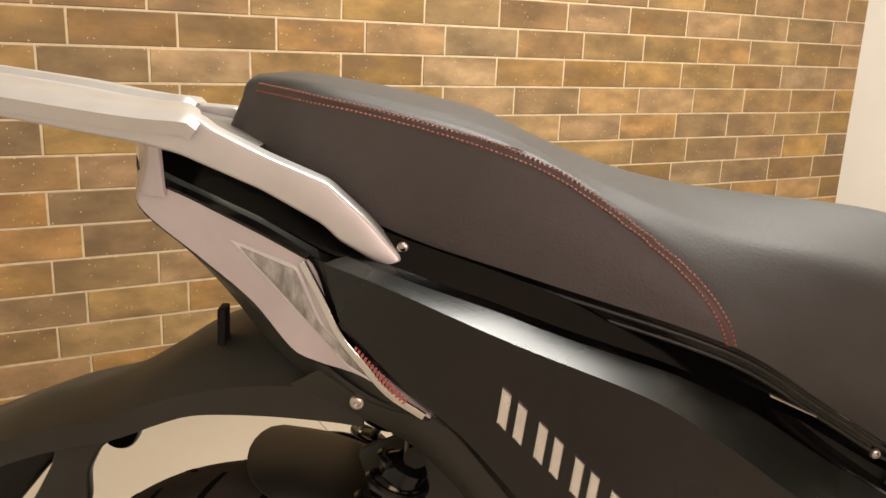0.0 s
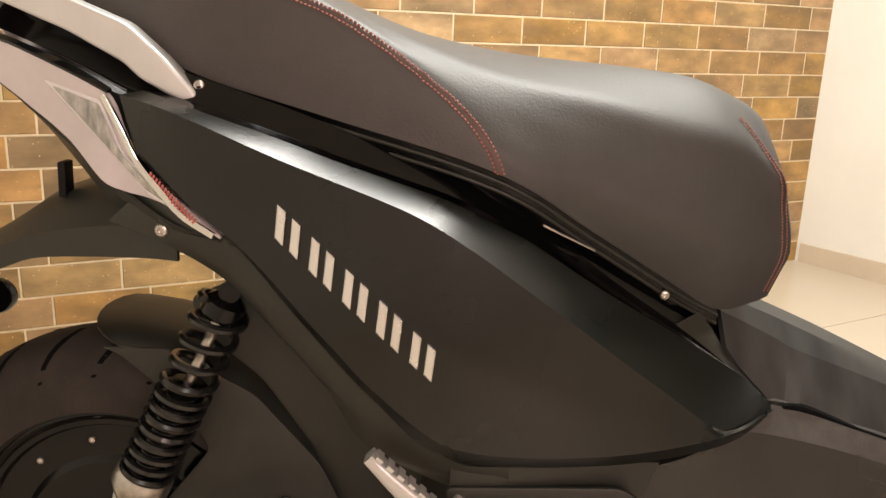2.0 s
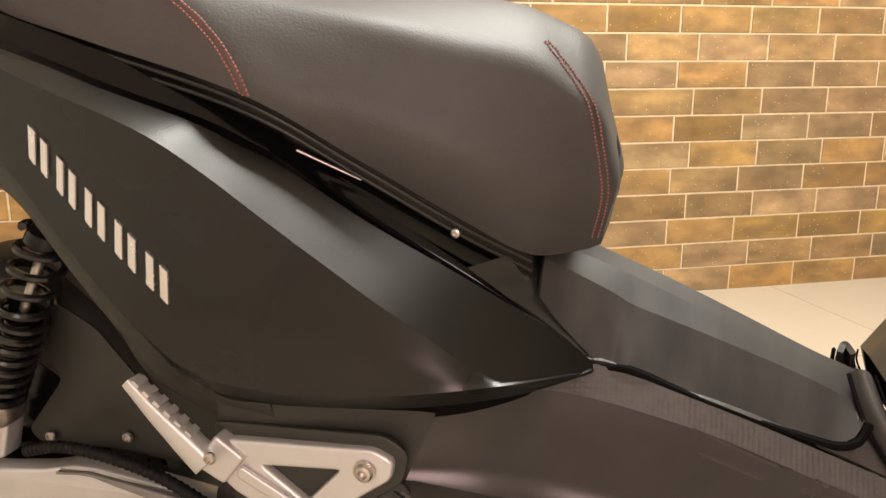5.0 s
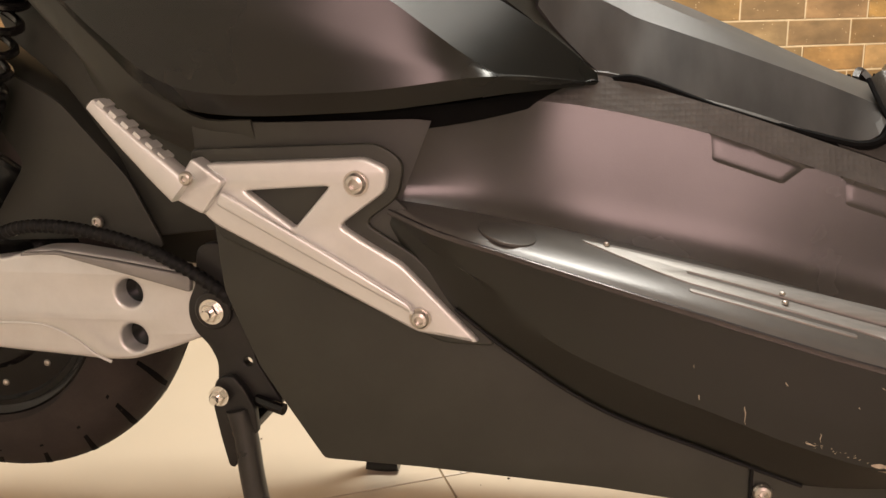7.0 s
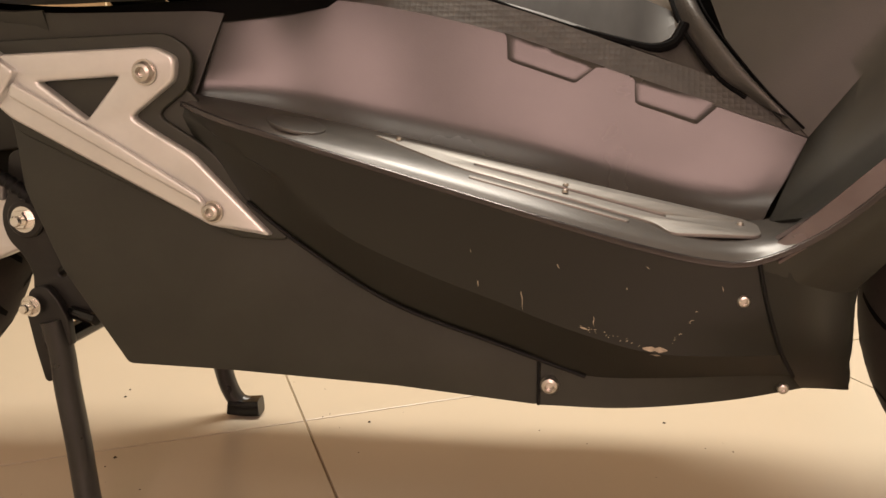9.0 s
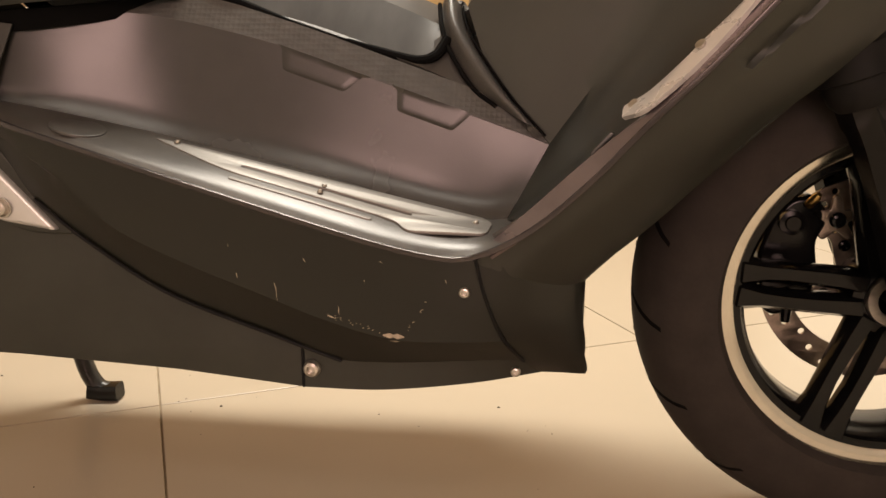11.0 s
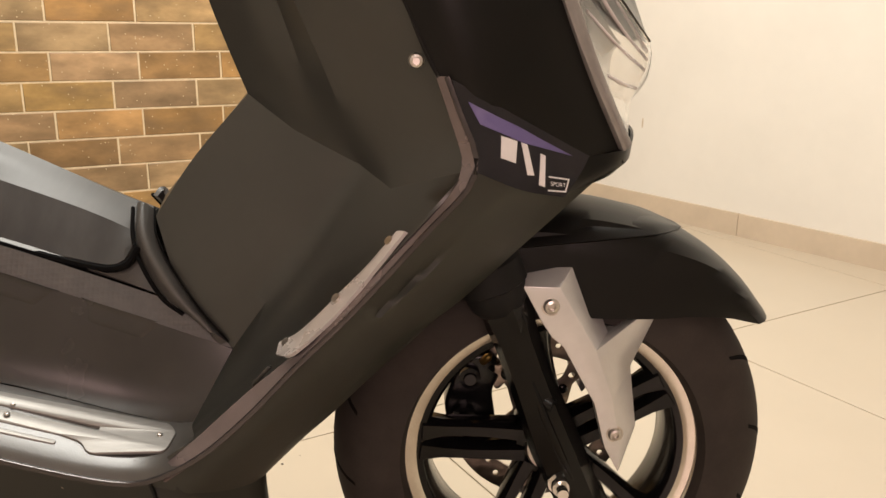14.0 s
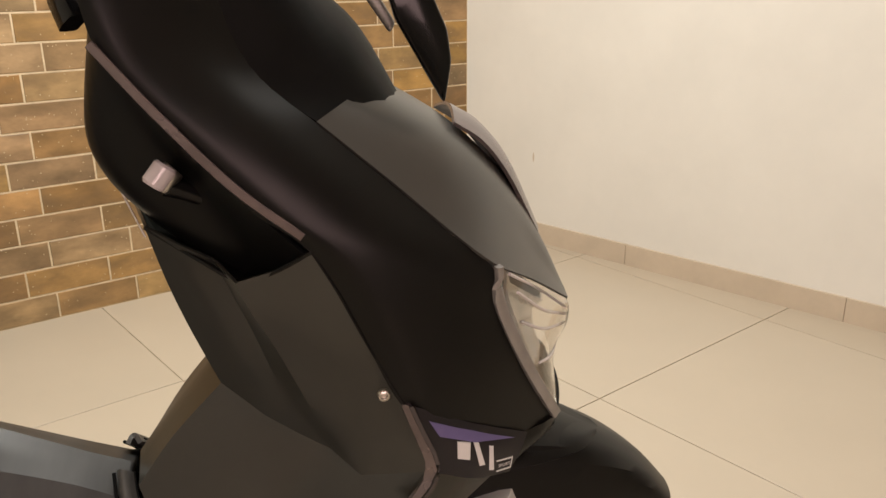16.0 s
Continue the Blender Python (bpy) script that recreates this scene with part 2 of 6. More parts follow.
# ceiling reflection on the upward-facing hood is put into this grey
M_HOOD = material("hood_sheen_grey", (0.050, 0.0485, 0.044), 0.33, vary=0.1, scale=6, rough_vary=0.05, bump=0.06, bump_scale=600, spec=0.6)


def glass(name, colour, rough=0.02):
    m = bpy.data.materials.new(name)
    m.use_nodes = True
    b = m.node_tree.nodes["Principled BSDF"]
    b.inputs["Base Color"].default_value = (*colour, 1)
    b.inputs["Transmission Weight"].default_value = 1
    b.inputs["Roughness"].default_value = rough
    b.inputs["IOR"].default_value = 1.35
    return m


M_GLASS = glass("clear_lens", (0.95, 0.93, 0.9))
M_STRIP = material("satin_aluminium_strip", (0.72, 0.71, 0.69), 0.28, metal=0.35, vary=0.05, scale=40, rough_vary=0.06, spec=0.7)
M_BRASS = material("brass", (0.62, 0.42, 0.16), 0.3, metal=1.0, vary=0.1, scale=60)


# ---- mesh helpers ----
def finish(bm, name, angle=35):
    me = bpy.data.meshes.new(name)
    bm.to_mesh(me)
    bm.free()
    me.polygons.foreach_set("use_smooth", [True] * len(me.polygons))
    me.set_sharp_from_angle(angle=radians(angle))
    return me


def attach(name, me, mat, parent, label=""):
    """One mesh as a part under a thing or a part."""
    if not me.materials:
        me.materials.append(mat)
    ob = new(name, me)
    ob.parent = parent
    if label:
        tagged(ob, label)
    return ob


def part(name, bm, mat, parent, label="", angle=35):
    return attach(name, finish(bm, name, angle), mat, parent, label)


def mirrored(me):
    """The same mesh on the other side of the bike's middle."""
    bm = bmesh.new()
    bm.from_mesh(me)
    for v in bm.verts:
        v.co.y = -v.co.y
    bmesh.ops.reverse_faces(bm, faces=bm.faces)
    out = bpy.data.meshes.new(me.name)
    bm.to_mesh(out)
    bm.free()
    for m in me.materials:
        out.materials.append(m)
    return out


def pair(name, me, mat, parent, label=""):
    a = attach(name, me, mat, parent, label)
    attach(name, mirrored(me), mat, parent, label)
    return a


def curve_points(pts, n, closed=False):
    """n points, evenly spaced along a smooth line through pts."""
    p = [np.array(q, float) for q in pts]
    k = len(p)
    fine = []
    spans = k if closed else k - 1
    for i in range(spans):
        if closed:
            a, b, c, d = p[(i - 1) % k], p[i], p[(i + 1) % k], p[(i + 2) % k]
        else:
            b, c = p[i], p[i + 1]
            a = p[i - 1] if i else 2 * b - c
            d = p[i + 2] if i + 2 < k else 2 * c - b
        for j in range(16):
            s = j / 16
            t0, t1 = (c - a) * 0.5, (d - b) * 0.5
            chord = np.linalg.norm(c - b)
            for_t = lambda v: v if np.linalg.norm(v) < 1.2 * chord else v * 1.2 * chord / np.linalg.norm(v)
            t0, t1 = for_t(t0), for_t(t1)
            fine.append((2 * s ** 3 - 3 * s * s + 1) * b + (s ** 3 - 2 * s * s + s) * t0 + (3 * s * s - 2 * s ** 3) * c + (s ** 3 - s * s) * t1)
    fine.append(p[0] if closed else p[-1])
    fine = np.array(fine)
    d = np.concatenate([[0], np.cumsum(np.linalg.norm(np.diff(fine, axis=0), axis=1))])
    u = np.linspace(0, d[-1], n)
    return np.stack([np.interp(u, d, fine[:, i]) for i in range(3)], 1)


def skin(rails, n=32, across=1, smooth=False, out=(0, -1, 0.4), thick=0.003, cap_end=0.0, cap_start=0.0):
    """A sheet stretched over rails, with an inner side: straight from rail to rail, or smooth across them."""
    g = [curve_points(r, n) for r in rails]
    rows = []
    if smooth:
        cols = [curve_points([r[i] for r in g], (len(rails) - 1) * across + 1) for i in range(n)]
        rows = [[cols[i][j] for i in range(n)] for j in range(len(cols[0]))]
    else:
        for a, b in zip(g, g[1:]):
            rows += [[a[i] + (b[i] - a[i]) * j / across for i in range(n)] for j in range(across)]
        rows.append(list(g[-1]))
    bm = bmesh.new()
    v = [[bm.verts.new(p) for p in r] for r in rows]
    for a, b in zip(v, v[1:]):
        for i in range(n - 1):
            bm.faces.new((a[i], a[i + 1], b[i + 1], b[i]))
    for end, amount, sign in ((n - 1, cap_end, 1), (0, cap_start, -1)):
        if amount:
            ring = [r[end] for r in v]
            mid = sum((q.co for q in ring), Vector()) / len(ring)
            way = (mid - sum((r[end - sign].co for r in v), Vector()) / len(v)).normalized()
            prev = ring
            for shrink, push in ((0.93, 0.55), (0.75, 0.9), (0.4, 1.0)):
                cur = [bm.verts.new(mid + (q.co - mid) * shrink + way * amount * push) for q in ring]
                for i in range(len(ring) - 1):
                    bm.faces.new((prev[i], prev[i + 1], cur[i + 1], cur[i]))
                prev = cur
            bm.faces.new(prev)
    bmesh.ops.remove_doubles(bm, verts=bm.verts, dist=1e-5)
    bmesh.ops.recalc_face_normals(bm, faces=bm.faces)
    total = Vector()
    for f in bm.faces:
        total += f.normal * f.calc_area()
    if total.dot(Vector(out)) < 0:
        bmesh.ops.reverse_faces(bm, faces=bm.faces)
    if thick:
        bm.normal_update()
        base = list(bm.verts)
        edges = [e for e in bm.edges if e.is_boundary]
        back = {q: bm.verts.new(q.co - q.normal * thick) for q in base}
        for f in list(bm.faces):
            bm.faces.new([back[q] for q in reversed(f.verts)])
        for e in edges:
            a, b = e.verts
            f = e.link_faces[0]
            order = list(f.verts)
            if order[(order.index(a) + 1) % len(order)] == b:
                a, b = b, a
            bm.faces.new((a, b, back[b], back[a]))
    return bm


def whole(rails):
    """Rails of the right half, from the edge to the middle, with their mirror images."""
    return rails + [[(x, -y, z) for x, y, z in r] for r in reversed(rails[:-1])]


def plate(name, outline, y, thick, holes=(), bevel=0.0015, slope=(0, 0), origin=(0, 0)):
    """A plate cut from an outline in the bike's side plane, with rounded edges; slope: how far it leans out along x and z."""
    cu = bpy.data.curves.new(name, "CURVE")
    cu.dimensions, cu.fill_mode = "2D", "BOTH"
    cu.extrude, cu.bevel_depth, cu.bevel_resolution = max(thick / 2 - bevel, 0.0002), bevel, 2
    cu.offset = -bevel
    for loop in (outline, *holes):
        sp = cu.splines.new("POLY")
        sp.points.add(len(loop) - 1)
        for q, (x, z) in zip(sp.points, loop):
            q.co = (x, z, 0, 1)
        sp.use_cyclic_u = True
    ob = bpy.data.objects.new(name, cu)
    me = bpy.data.meshes.new_from_object(ob)
    bpy.data.objects.remove(ob)
    bpy.data.curves.remove(cu)
    for v in me.vertices:
        x, z, d = v.co
        v.co = (x, y - d + thick / 2 + slope[0] * (x - origin[0]) + slope[1] * (z - origin[1]), z)
    bm = bmesh.new()
    bm.from_mesh(me)
    bmesh.ops.remove_doubles(bm, verts=bm.verts, dist=1e-5)
    bmesh.ops.recalc_face_normals(bm, faces=bm.faces)
    bpy.data.meshes.remove(me)
    me = finish(bm, name, 40)
    return me


def rounded(outline, r, n=4):
    """An outline with its corners rounded off."""
    out = []
    k = len(outline)
    for i in range(k):
        p, q, s = (np.array(outline[j % k], float) for j in (i - 1, i, i + 1))
        a, b = p - q, s - q
        la, lb = np.linalg.norm(a), np.linalg.norm(b)
        c = min(r, la * 0.45, lb * 0.45)
        a, b = q + a / la * c, q + b / lb * c
        for j in range(n + 1):
            t = j / n
            out.append(tuple((1 - t) ** 2 * a + 2 * t * (1 - t) * q + t * t * b))
    return out


def circle(x, z, r, n=24):
    return [(x + r * math.cos(2 * math.pi * i / n), z + r * math.sin(2 * math.pi * i / n)) for i in range(n)]


def tube(points, radius, seg=12, closed=False, squash=None, caps=True):
    """A rod along points; radius: one, or one for each point; squash: half width and half height of a four-sided, rounded bar."""
    pts = [Vector(p) for p in points]
    k = len(pts)
    bm = bmesh.new()
    rings = []
    up = Vector((0, 0, 1))
    normal = None
    for i, p in enumerate(pts):
        a = pts[(i - 1) % k] if closed or i else p
        b = pts[(i + 1) % k] if closed or i < k - 1 else p
        t = (b - a).normalized()
        if squash:
            side = t.cross(up).normalized()
        else:
            if normal is None:
                normal = t.orthogonal().normalized()
            normal = (normal - t * normal.dot(t)).normalized()
            side = normal
        v = side.cross(t).normalized()
        ring = []
        for j in range(seg):
            w = 2 * math.pi * j / seg
            c, s = math.cos(w), math.sin(w)
            if squash:
                hw, hh = squash[i] if isinstance(squash[0], tuple) else squash
                c, s = math.copysign(abs(c) ** 0.45, c) * hw, math.copysign(abs(s) ** 0.45, s) * hh
            else:
                r = radius[i] if isinstance(radius, (list, tuple, np.ndarray)) else radius
                c, s = c * r, s * r
            ring.append(bm.verts.new(p + side * c + v * s))
        rings.append(ring)
    loop = list(zip(rings, rings[1:])) + ([(rings[-1], rings[0])] if closed else [])
    for a, b in loop:
        for j in range(seg):
            bm.faces.new((a[j], a[(j + 1) % seg], b[(j + 1) % seg], b[j]))
    if caps and not closed:
        bm.faces.new(rings[0])
        bm.faces.new(rings[-1])
    bmesh.ops.recalc_face_normals(bm, faces=bm.faces)
    return bm


def lathe(profile, centre, seg=64, squeeze=None):
    """A body turned round an axle along y: profile of (radius, y)."""
    bm = bmesh.new()
    rings = []
    for r, y in profile:
        rings.append([bm.verts.new((centre[0] + r * math.cos(2 * math.pi * i / seg), centre[1] + y, centre[2] + r * math.sin(2 * math.pi * i / seg))) for i in range(seg)])
    for a, b in zip(rings, rings[1:]):
        for i in range(seg):
            bm.faces.new((a[i], a[(i + 1) % seg], b[(i + 1) % seg], b[i]))
    bmesh.ops.remove_doubles(bm, verts=bm.verts, dist=1e-6)
    bmesh.ops.recalc_face_normals(bm, faces=bm.faces)
    return bm


def box(bm, lo, hi, turn=None):
    v = [bm.verts.new((x, y, z)) for x in (lo[0], hi[0]) for y in (lo[1], hi[1]) for z in (lo[2], hi[2])]
    for f in ((0, 1, 3, 2), (4, 6, 7, 5), (0, 4, 5, 1), (2, 3, 7, 6), (0, 2, 6, 4), (1, 5, 7, 3)):
        bm.faces.new([v[i] for i in f])
    return v


BOLTS = {}


def bolt(parent, x, y, z, r=0.006, mat=None, style="socket", side=-1, label="", washer=1.0):
    """A bolt head that faces away from the bike's middle."""
    key = (r, style, washer)
    if key not in BOLTS:
        bm = bmesh.new()
        if style == "hex":
            lo = lathe([(0, 0.0), (r * 1.3, 0), (r * 1.3, -0.0015), (0, -0.0015)], (0, 0, 0), 24)
            hi = lathe([(0, -0.0015), (r, -0.0015), (r, -0.0065), (r * 0.85, -0.0078), (0, -0.0078)], (0, 0, 0), 6)
            st = lathe([(0, -0.0078), (r * 0.55, -0.0078), (r * 0.55, -0.013), (r * 0.45, -0.0142), (0, -0.0142)], (0, 0, 0), 16)
            for other in (lo, hi, st):
                tmp = bpy.data.meshes.new("tmp")
                other.to_mesh(tmp)
                other.free()
                bm.from_mesh(tmp)
                bpy.data.meshes.remove(tmp)
        else:
            bm.free()
            bm = lathe([(0, -0.001), (r * 0.45, -0.001), (r * 0.5, -r * 0.6), (r * 0.8, -r * 0.5), (r, -r * 0.2), (r, 0.0),
                        (r * washer, 0.0), (r * washer, 0.001), (0, 0.001)], (0, 0, 0), 20)
        BOLTS[key] = finish(bm, "bolt", 30)
        BOLTS[key].materials.append(mat or M_STEEL)
    me = BOLTS[key]
    ob = new("bolt", me)
    ob.parent = parent
    ob.matrix_basis = pose(x, y, z, 0, 0, 0 if side < 0 else 180)
    if label:
        tagged(ob, label)
    return ob


# ---- the room ----
CORNER = Vector((1.935, 2.60, 0))
ALONG = Vector((math.cos(radians(207)), math.sin(radians(207)), 0))
ASIDE = Vector((math.cos(radians(-53.9)), math.sin(radians(-53.9)), 0))
HIGH = 2.7


def wall(name, a, b, away, mat, label, thick=0.15):
    bm = bmesh.new()
    q = [a, b, b + away * thick, a + away * thick]
    lo = [bm.verts.new(p) for p in q]
    hi = [bm.verts.new(p + Vector((0, 0, HIGH))) for p in q]
    bm.faces.new(lo)
    bm.faces.new(hi)
    for i in range(4):
        bm.faces.new((lo[i], lo[(i + 1) % 4], hi[(i + 1) % 4], hi[i]))
    bmesh.ops.recalc_face_normals(bm, faces=bm.faces)
    ob = part(name, bm, mat, None)
    return tagged(ob, label, "wall", kind="structure")


INTO = ASIDE - ALONG * ASIDE.dot(ALONG)
INTO.normalize()
END_A = CORNER + ALONG * 4.2
END_B = CORNER + ASIDE * 5.0
END_C = END_A + INTO * 6.2
wall_north = wall("wall_north", CORNER + INTO * 0.0005, END_A + INTO * 0.0005, -INTO, M_MORTAR, "wall faced with brown brick tiles and pale mortar joints")
outward = Vector((-ASIDE.y, ASIDE.x, 0))
wall_east = wall("wall_east", CORNER - ASIDE * 0.2, END_B, outward, M_WHITE, "plain white painted wall with a tile baseboard")
smudge = bmesh.new()
bmesh.ops.create_uvsphere(smudge, u_segments=12, v_segments=6, radius=1.0)
ob = part("wall_mark", smudge, M_BASE, wall_east, "small grey vertical smudge")
ob.matrix_basis = Matrix.Translation(CORNER + ASIDE * 0.367 + Vector((0, 0, 0.354))) @ Matrix.Rotation(radians(-53.9), 4, "Z") @ Matrix.Diagonal((0.004, 0.0008, 0.020, 1.0))
wall("wall_west", END_A, END_C, ALONG, M_BEIGE, "plain pale painted wall of the room")
side = (END_C - END_B).normalized()
wall("wall_south", END_B, END_C, Vector((side.y, -side.x, 0)) if Vector((side.y, -side.x, 0)).dot(INTO) > 0 else Vector((-side.y, side.x, 0)), M_BEIGE, "plain pale painted wall of the room")

bm = bmesh.new()
box(bm, (-4, -4.5, HIGH), (6, 4.5, HIGH + 0.1))
tagged(part("ceiling", bm, M_CEIL, None), "plain white painted ceiling", "ceiling", kind="structure")
bm = bmesh.new()
box(bm, (-4, -4.5, -0.1), (6, 4.5, -0.003))
floor = tagged(part("floor", bm, M_GROUT, None), "beige polished porcelain tile floor with thin joints", "floor", kind="structure")

bm = bmesh.new()
inner = -outward
length = 5.0
for i in range(7):
    a0, a1 = 0.02 + i * 0.81, min(0.02 + (i + 1) * 0.81 - 0.002, length)
    if a0 >= length:
        break
    v = box(bm, (a0, 0, 0), (a1, 0.011, 0.082))
m = Matrix((( ASIDE.x, inner.x, 0, CORNER.x), (ASIDE.y, inner.y, 0, CORNER.y), (0, 0, 1, 0), (0, 0, 0, 1)))
bm.transform(m)
bmesh.ops.recalc_face_normals(bm, faces=bm.faces)
tagged(part("baseboard", bm, M_BASE, None), "beige tile baseboard along the white wall", "baseboard", kind="structure")


# ---- the scooter ----
scooter = tagged(new("scooter"), "black electric scooter with silver trim on its centre stand", "scooter")
REAR, FRONT, RADIUS = (0.002, 0, 0.327), (1.413, 0, 0.256), 0.253


# ---- wheels ----
def tyre_mesh(centre, radius, half, rim):
    prof = [(radius - (radius - rim) * (1 - math.cos(radians(i * 7.5))) ** 1.15 * 0.98, half * math.sin(radians(i * 7.5))) for i in range(-12, 13)]
    prof = [(rim - 0.004, -half * 0.8)] + prof + [(rim - 0.004, half * 0.8)]
    return lathe(prof, centre, 96)


def tread_grooves(parent, centre, radius, half, count, reach=0.80, wide=0.020):
    """Raked grooves, as thin strips over the tread with the slots' shade put into black."""
    bm = bmesh.new()
    for k in range(count):
        a0 = 2 * math.pi * k / count
        for s in (-1, 1):
            shift = (0.5 if s > 0 else 0) * 2 * math.pi / count
            left, right = [], []
            for j in range(7):
                u = 0.10 + reach * j / 6
                w = math.asin(u)
                r = radius - (radius - RIM) * (1 - math.cos(w)) ** 1.15 * 0.98 + 0.0006
                y = half * u * s
                ang = a0 + shift + 0.22 * u ** 1.3
                for store, d in ((left, -wide * (1 - 0.9 * abs(u - 0.45))), (right, wide * (1 - 0.9 * abs(u - 0.45)))):
                    store.append(bm.verts.new((centre[0] + r * math.cos(ang + d), y, centre[2] + r * math.sin(ang + d))))
            for j in range(6):
                bm.faces.new((left[j], left[j + 1], right[j + 1], right[j]))
    bmesh.ops.recalc_face_normals(bm, faces=bm.faces)
    return tagged(part("tread_groove", bm, M_GAPSHADE, parent), kind="stuff")


RIM = 0.172
front_wheel = attach("front_wheel", finish(lathe([(0.018, -0.03), (0.018, 0.05), (0.034, 0.045), (0.042, 0), (0.038, -0.024), (0.018, -0.03)], FRONT, 32), "front_wheel"), M_BLACKMETAL, scooter, "black cast front wheel with a polished rim edge")
tyre = part("tyre", tyre_mesh(FRONT, RADIUS, 0.062, RIM), M_TYRE, front_wheel, "black rubber tyre")
tread_grooves(tyre, FRONT, RADIUS, 0.062, 16, 0.68, 0.015)
part("rim_edge", lathe([(0.174, -0.040), (0.175, -0.045), (0.173, -0.047), (0.170, -0.0465), (0.168, -0.044), (0.162, -0.043), (0.158, -0.042), (0.155, -0.040), (0.154, -0.036), (0.158, -0.032), (0.174, -0.032), (0.174, -0.040)], FRONT, 96), M_RIM, front_wheel, "polished rim edge")
part("rim_edge", lathe([(0.176, 0.046), (0.177, 0.051), (0.166, 0.053), (0.156, 0.049), (0.158, 0.040), (0.174, 0.040), (0.176, 0.046)], FRONT, 96), M_RIM, front_wheel, "polished rim edge")
part("rim", lathe([(0.157, -0.040), (0.148, -0.038), (0.143, -0.030), (0.141, 0.0), (0.143, 0.030), (0.148, 0.043), (0.157, 0.046), (0.166, 0.03), (0.163, 0), (0.166, -0.03), (0.157, -0.040)], FRONT, 96), M_BLACKMETAL, front_wheel)


def spoke_mesh(centre, base, spread, inner_r, outer_r, y0, y1):
    """One bar of a forked spoke: tapered, with a raised back."""
    a = radians(base)
    pts = []
    for j in range(6):
        u = j / 5
        r = inner_r + (outer_r - inner_r) * u
        ang = a + math.asin(spread * (0.92 + 0.16 * math.sin(math.pi * u)) / r)
        pts.append((centre[0] + r * math.cos(ang), y0 + (y1 - y0) * u, centre[2] + r * math.sin(ang)))
    width = [(0.0130, 0.017), (0.0115, 0.015), (0.0105, 0.014), (0.0100, 0.013), (0.0110, 0.013), (0.0170, 0.016)]
    bm = bmesh.new()
    rings = []
    for i, p in enumerate(pts):
        q0, q1 = Vector(pts[max(i - 1, 0)]), Vector(pts[min(i + 1, 5)])
        t = (q1 - q0).normalized()
        s = t.cross(Vector((0, 1, 0))).normalized()
        hw, hd = width[i]
        prof = [(-hw, -hd * 0.3), (-hw * 0.55, -hd), (hw * 0.55, -hd), (hw, -hd * 0.3), (hw * 0.8, hd), (-hw * 0.8, hd)]
        rings.append([bm.verts.new(Vector(p) + s * x + Vector((0, 1, 0)) * y) for x, y in prof])
    for r0, r1 in zip(rings, rings[1:]):
        for j in range(6):
            bm.faces.new((r0[j], r0[(j + 1) % 6], r1[(j + 1) % 6], r1[j]))
    bm.faces.new(rings[0])
    bm.faces.new(rings[-1])
    bmesh.ops.recalc_face_normals(bm, faces=bm.faces)
    return bm


for k in range(5):
    base = 175 + 72 * k
    for s in (-1, 1):
        part("spoke", spoke_mesh(FRONT, base, 0.0135 * s, 0.03, 0.150, -0.014, -0.026), M_BLACKMETAL, front_wheel)
part("hub_ring", lathe([(0.017, -0.034), (0.026, -0.034), (0.028, -0.031), (0.028, -0.024), (0.017, -0.024), (0.017, -0.034)], FRONT, 40), M_STEEL, front_wheel, "bare metal hub ring")
disc_holes = [circle(FRONT[0], FRONT[2], 0.081, 48)]
for k in range(8):
    for r, off in ((0.088, 0), (0.096, 12), (0.104, 24), (0.096, 33)):
        a = radians(45 * k + off)
        disc_holes.append(circle(FRONT[0] + r * math.cos(a), FRONT[2] + r * math.sin(a), 0.0036, 10))
disc = attach("brake_disc", plate("brake_disc", circle(FRONT[0], FRONT[2], 0.112, 72), 0.050, 0.004, disc_holes, 0.0004), M_DISC, front_wheel, "drilled steel brake disc")
star = []
for k in range(5):
    for r, off in ((0.034, -36), (0.044, -20), (0.060, -7), (0.084, -9), (0.086, 0), (0.084, 9), (0.060, 7), (0.044, 20)):
        a = radians(72 * k + 128 + off)
        star.append((FRONT[0] + r * math.cos(a), FRONT[2] + r * math.sin(a)))
attach("disc_carrier", plate("disc_carrier", rounded(star, 0.004, 2), 0.046, 0.005, [circle(FRONT[0] + 0.068 * math.cos(radians(72 * k + 128)), FRONT[2] + 0.068 * math.sin(radians(72 * k + 128)), 0.0042, 10) for k in range(5)], 0.0008), M_DISC, disc, "star-shaped steel carrier")
for k in range(5):
    a = radians(72 * k + 128)
    bolt(disc, FRONT[0] + 0.048 * math.cos(a), 0.044, FRONT[2] + 0.048 * math.sin(a), 0.0062, M_BLACKMETAL)
cal = plate("brake_caliper", rounded([(1.300, 0.226), (1.312, 0.216), (1.345, 0.226), (1.356, 0.262), (1.350, 0.298), (1.360, 0.332), (1.345, 0.350), (1.322, 0.346), (1.304, 0.324), (1.292, 0.285)], 0.008, 3), 0.028, 0.056, bevel=0.005)
caliper = attach("brake_caliper", cal, M_BLACKMETAL, scooter, "black brake caliper")
bracket_star = []
for k in range(5):
    for r, off in ((0.011, -36), (0.024, -10), (0.026, 0), (0.024, 10)):
        a = radians(72 * k + 20 + off)
        bracket_star.append((1.368 + r * math.cos(a), 0.325 + r * math.sin(a)))
for x, z, r in ((1.322, 0.322, 0.013), (1.315, 0.268, 0.016), (1.320, 0.240, 0.012)):
    part("caliper_boss", lathe([(0, 0.012), (r * 0.55, 0.012), (r * 0.62, 0.016), (r, 0.017), (r, 0.032), (0, 0.032)], (x, 0, z), 24), M_BLACKMETAL, caliper)
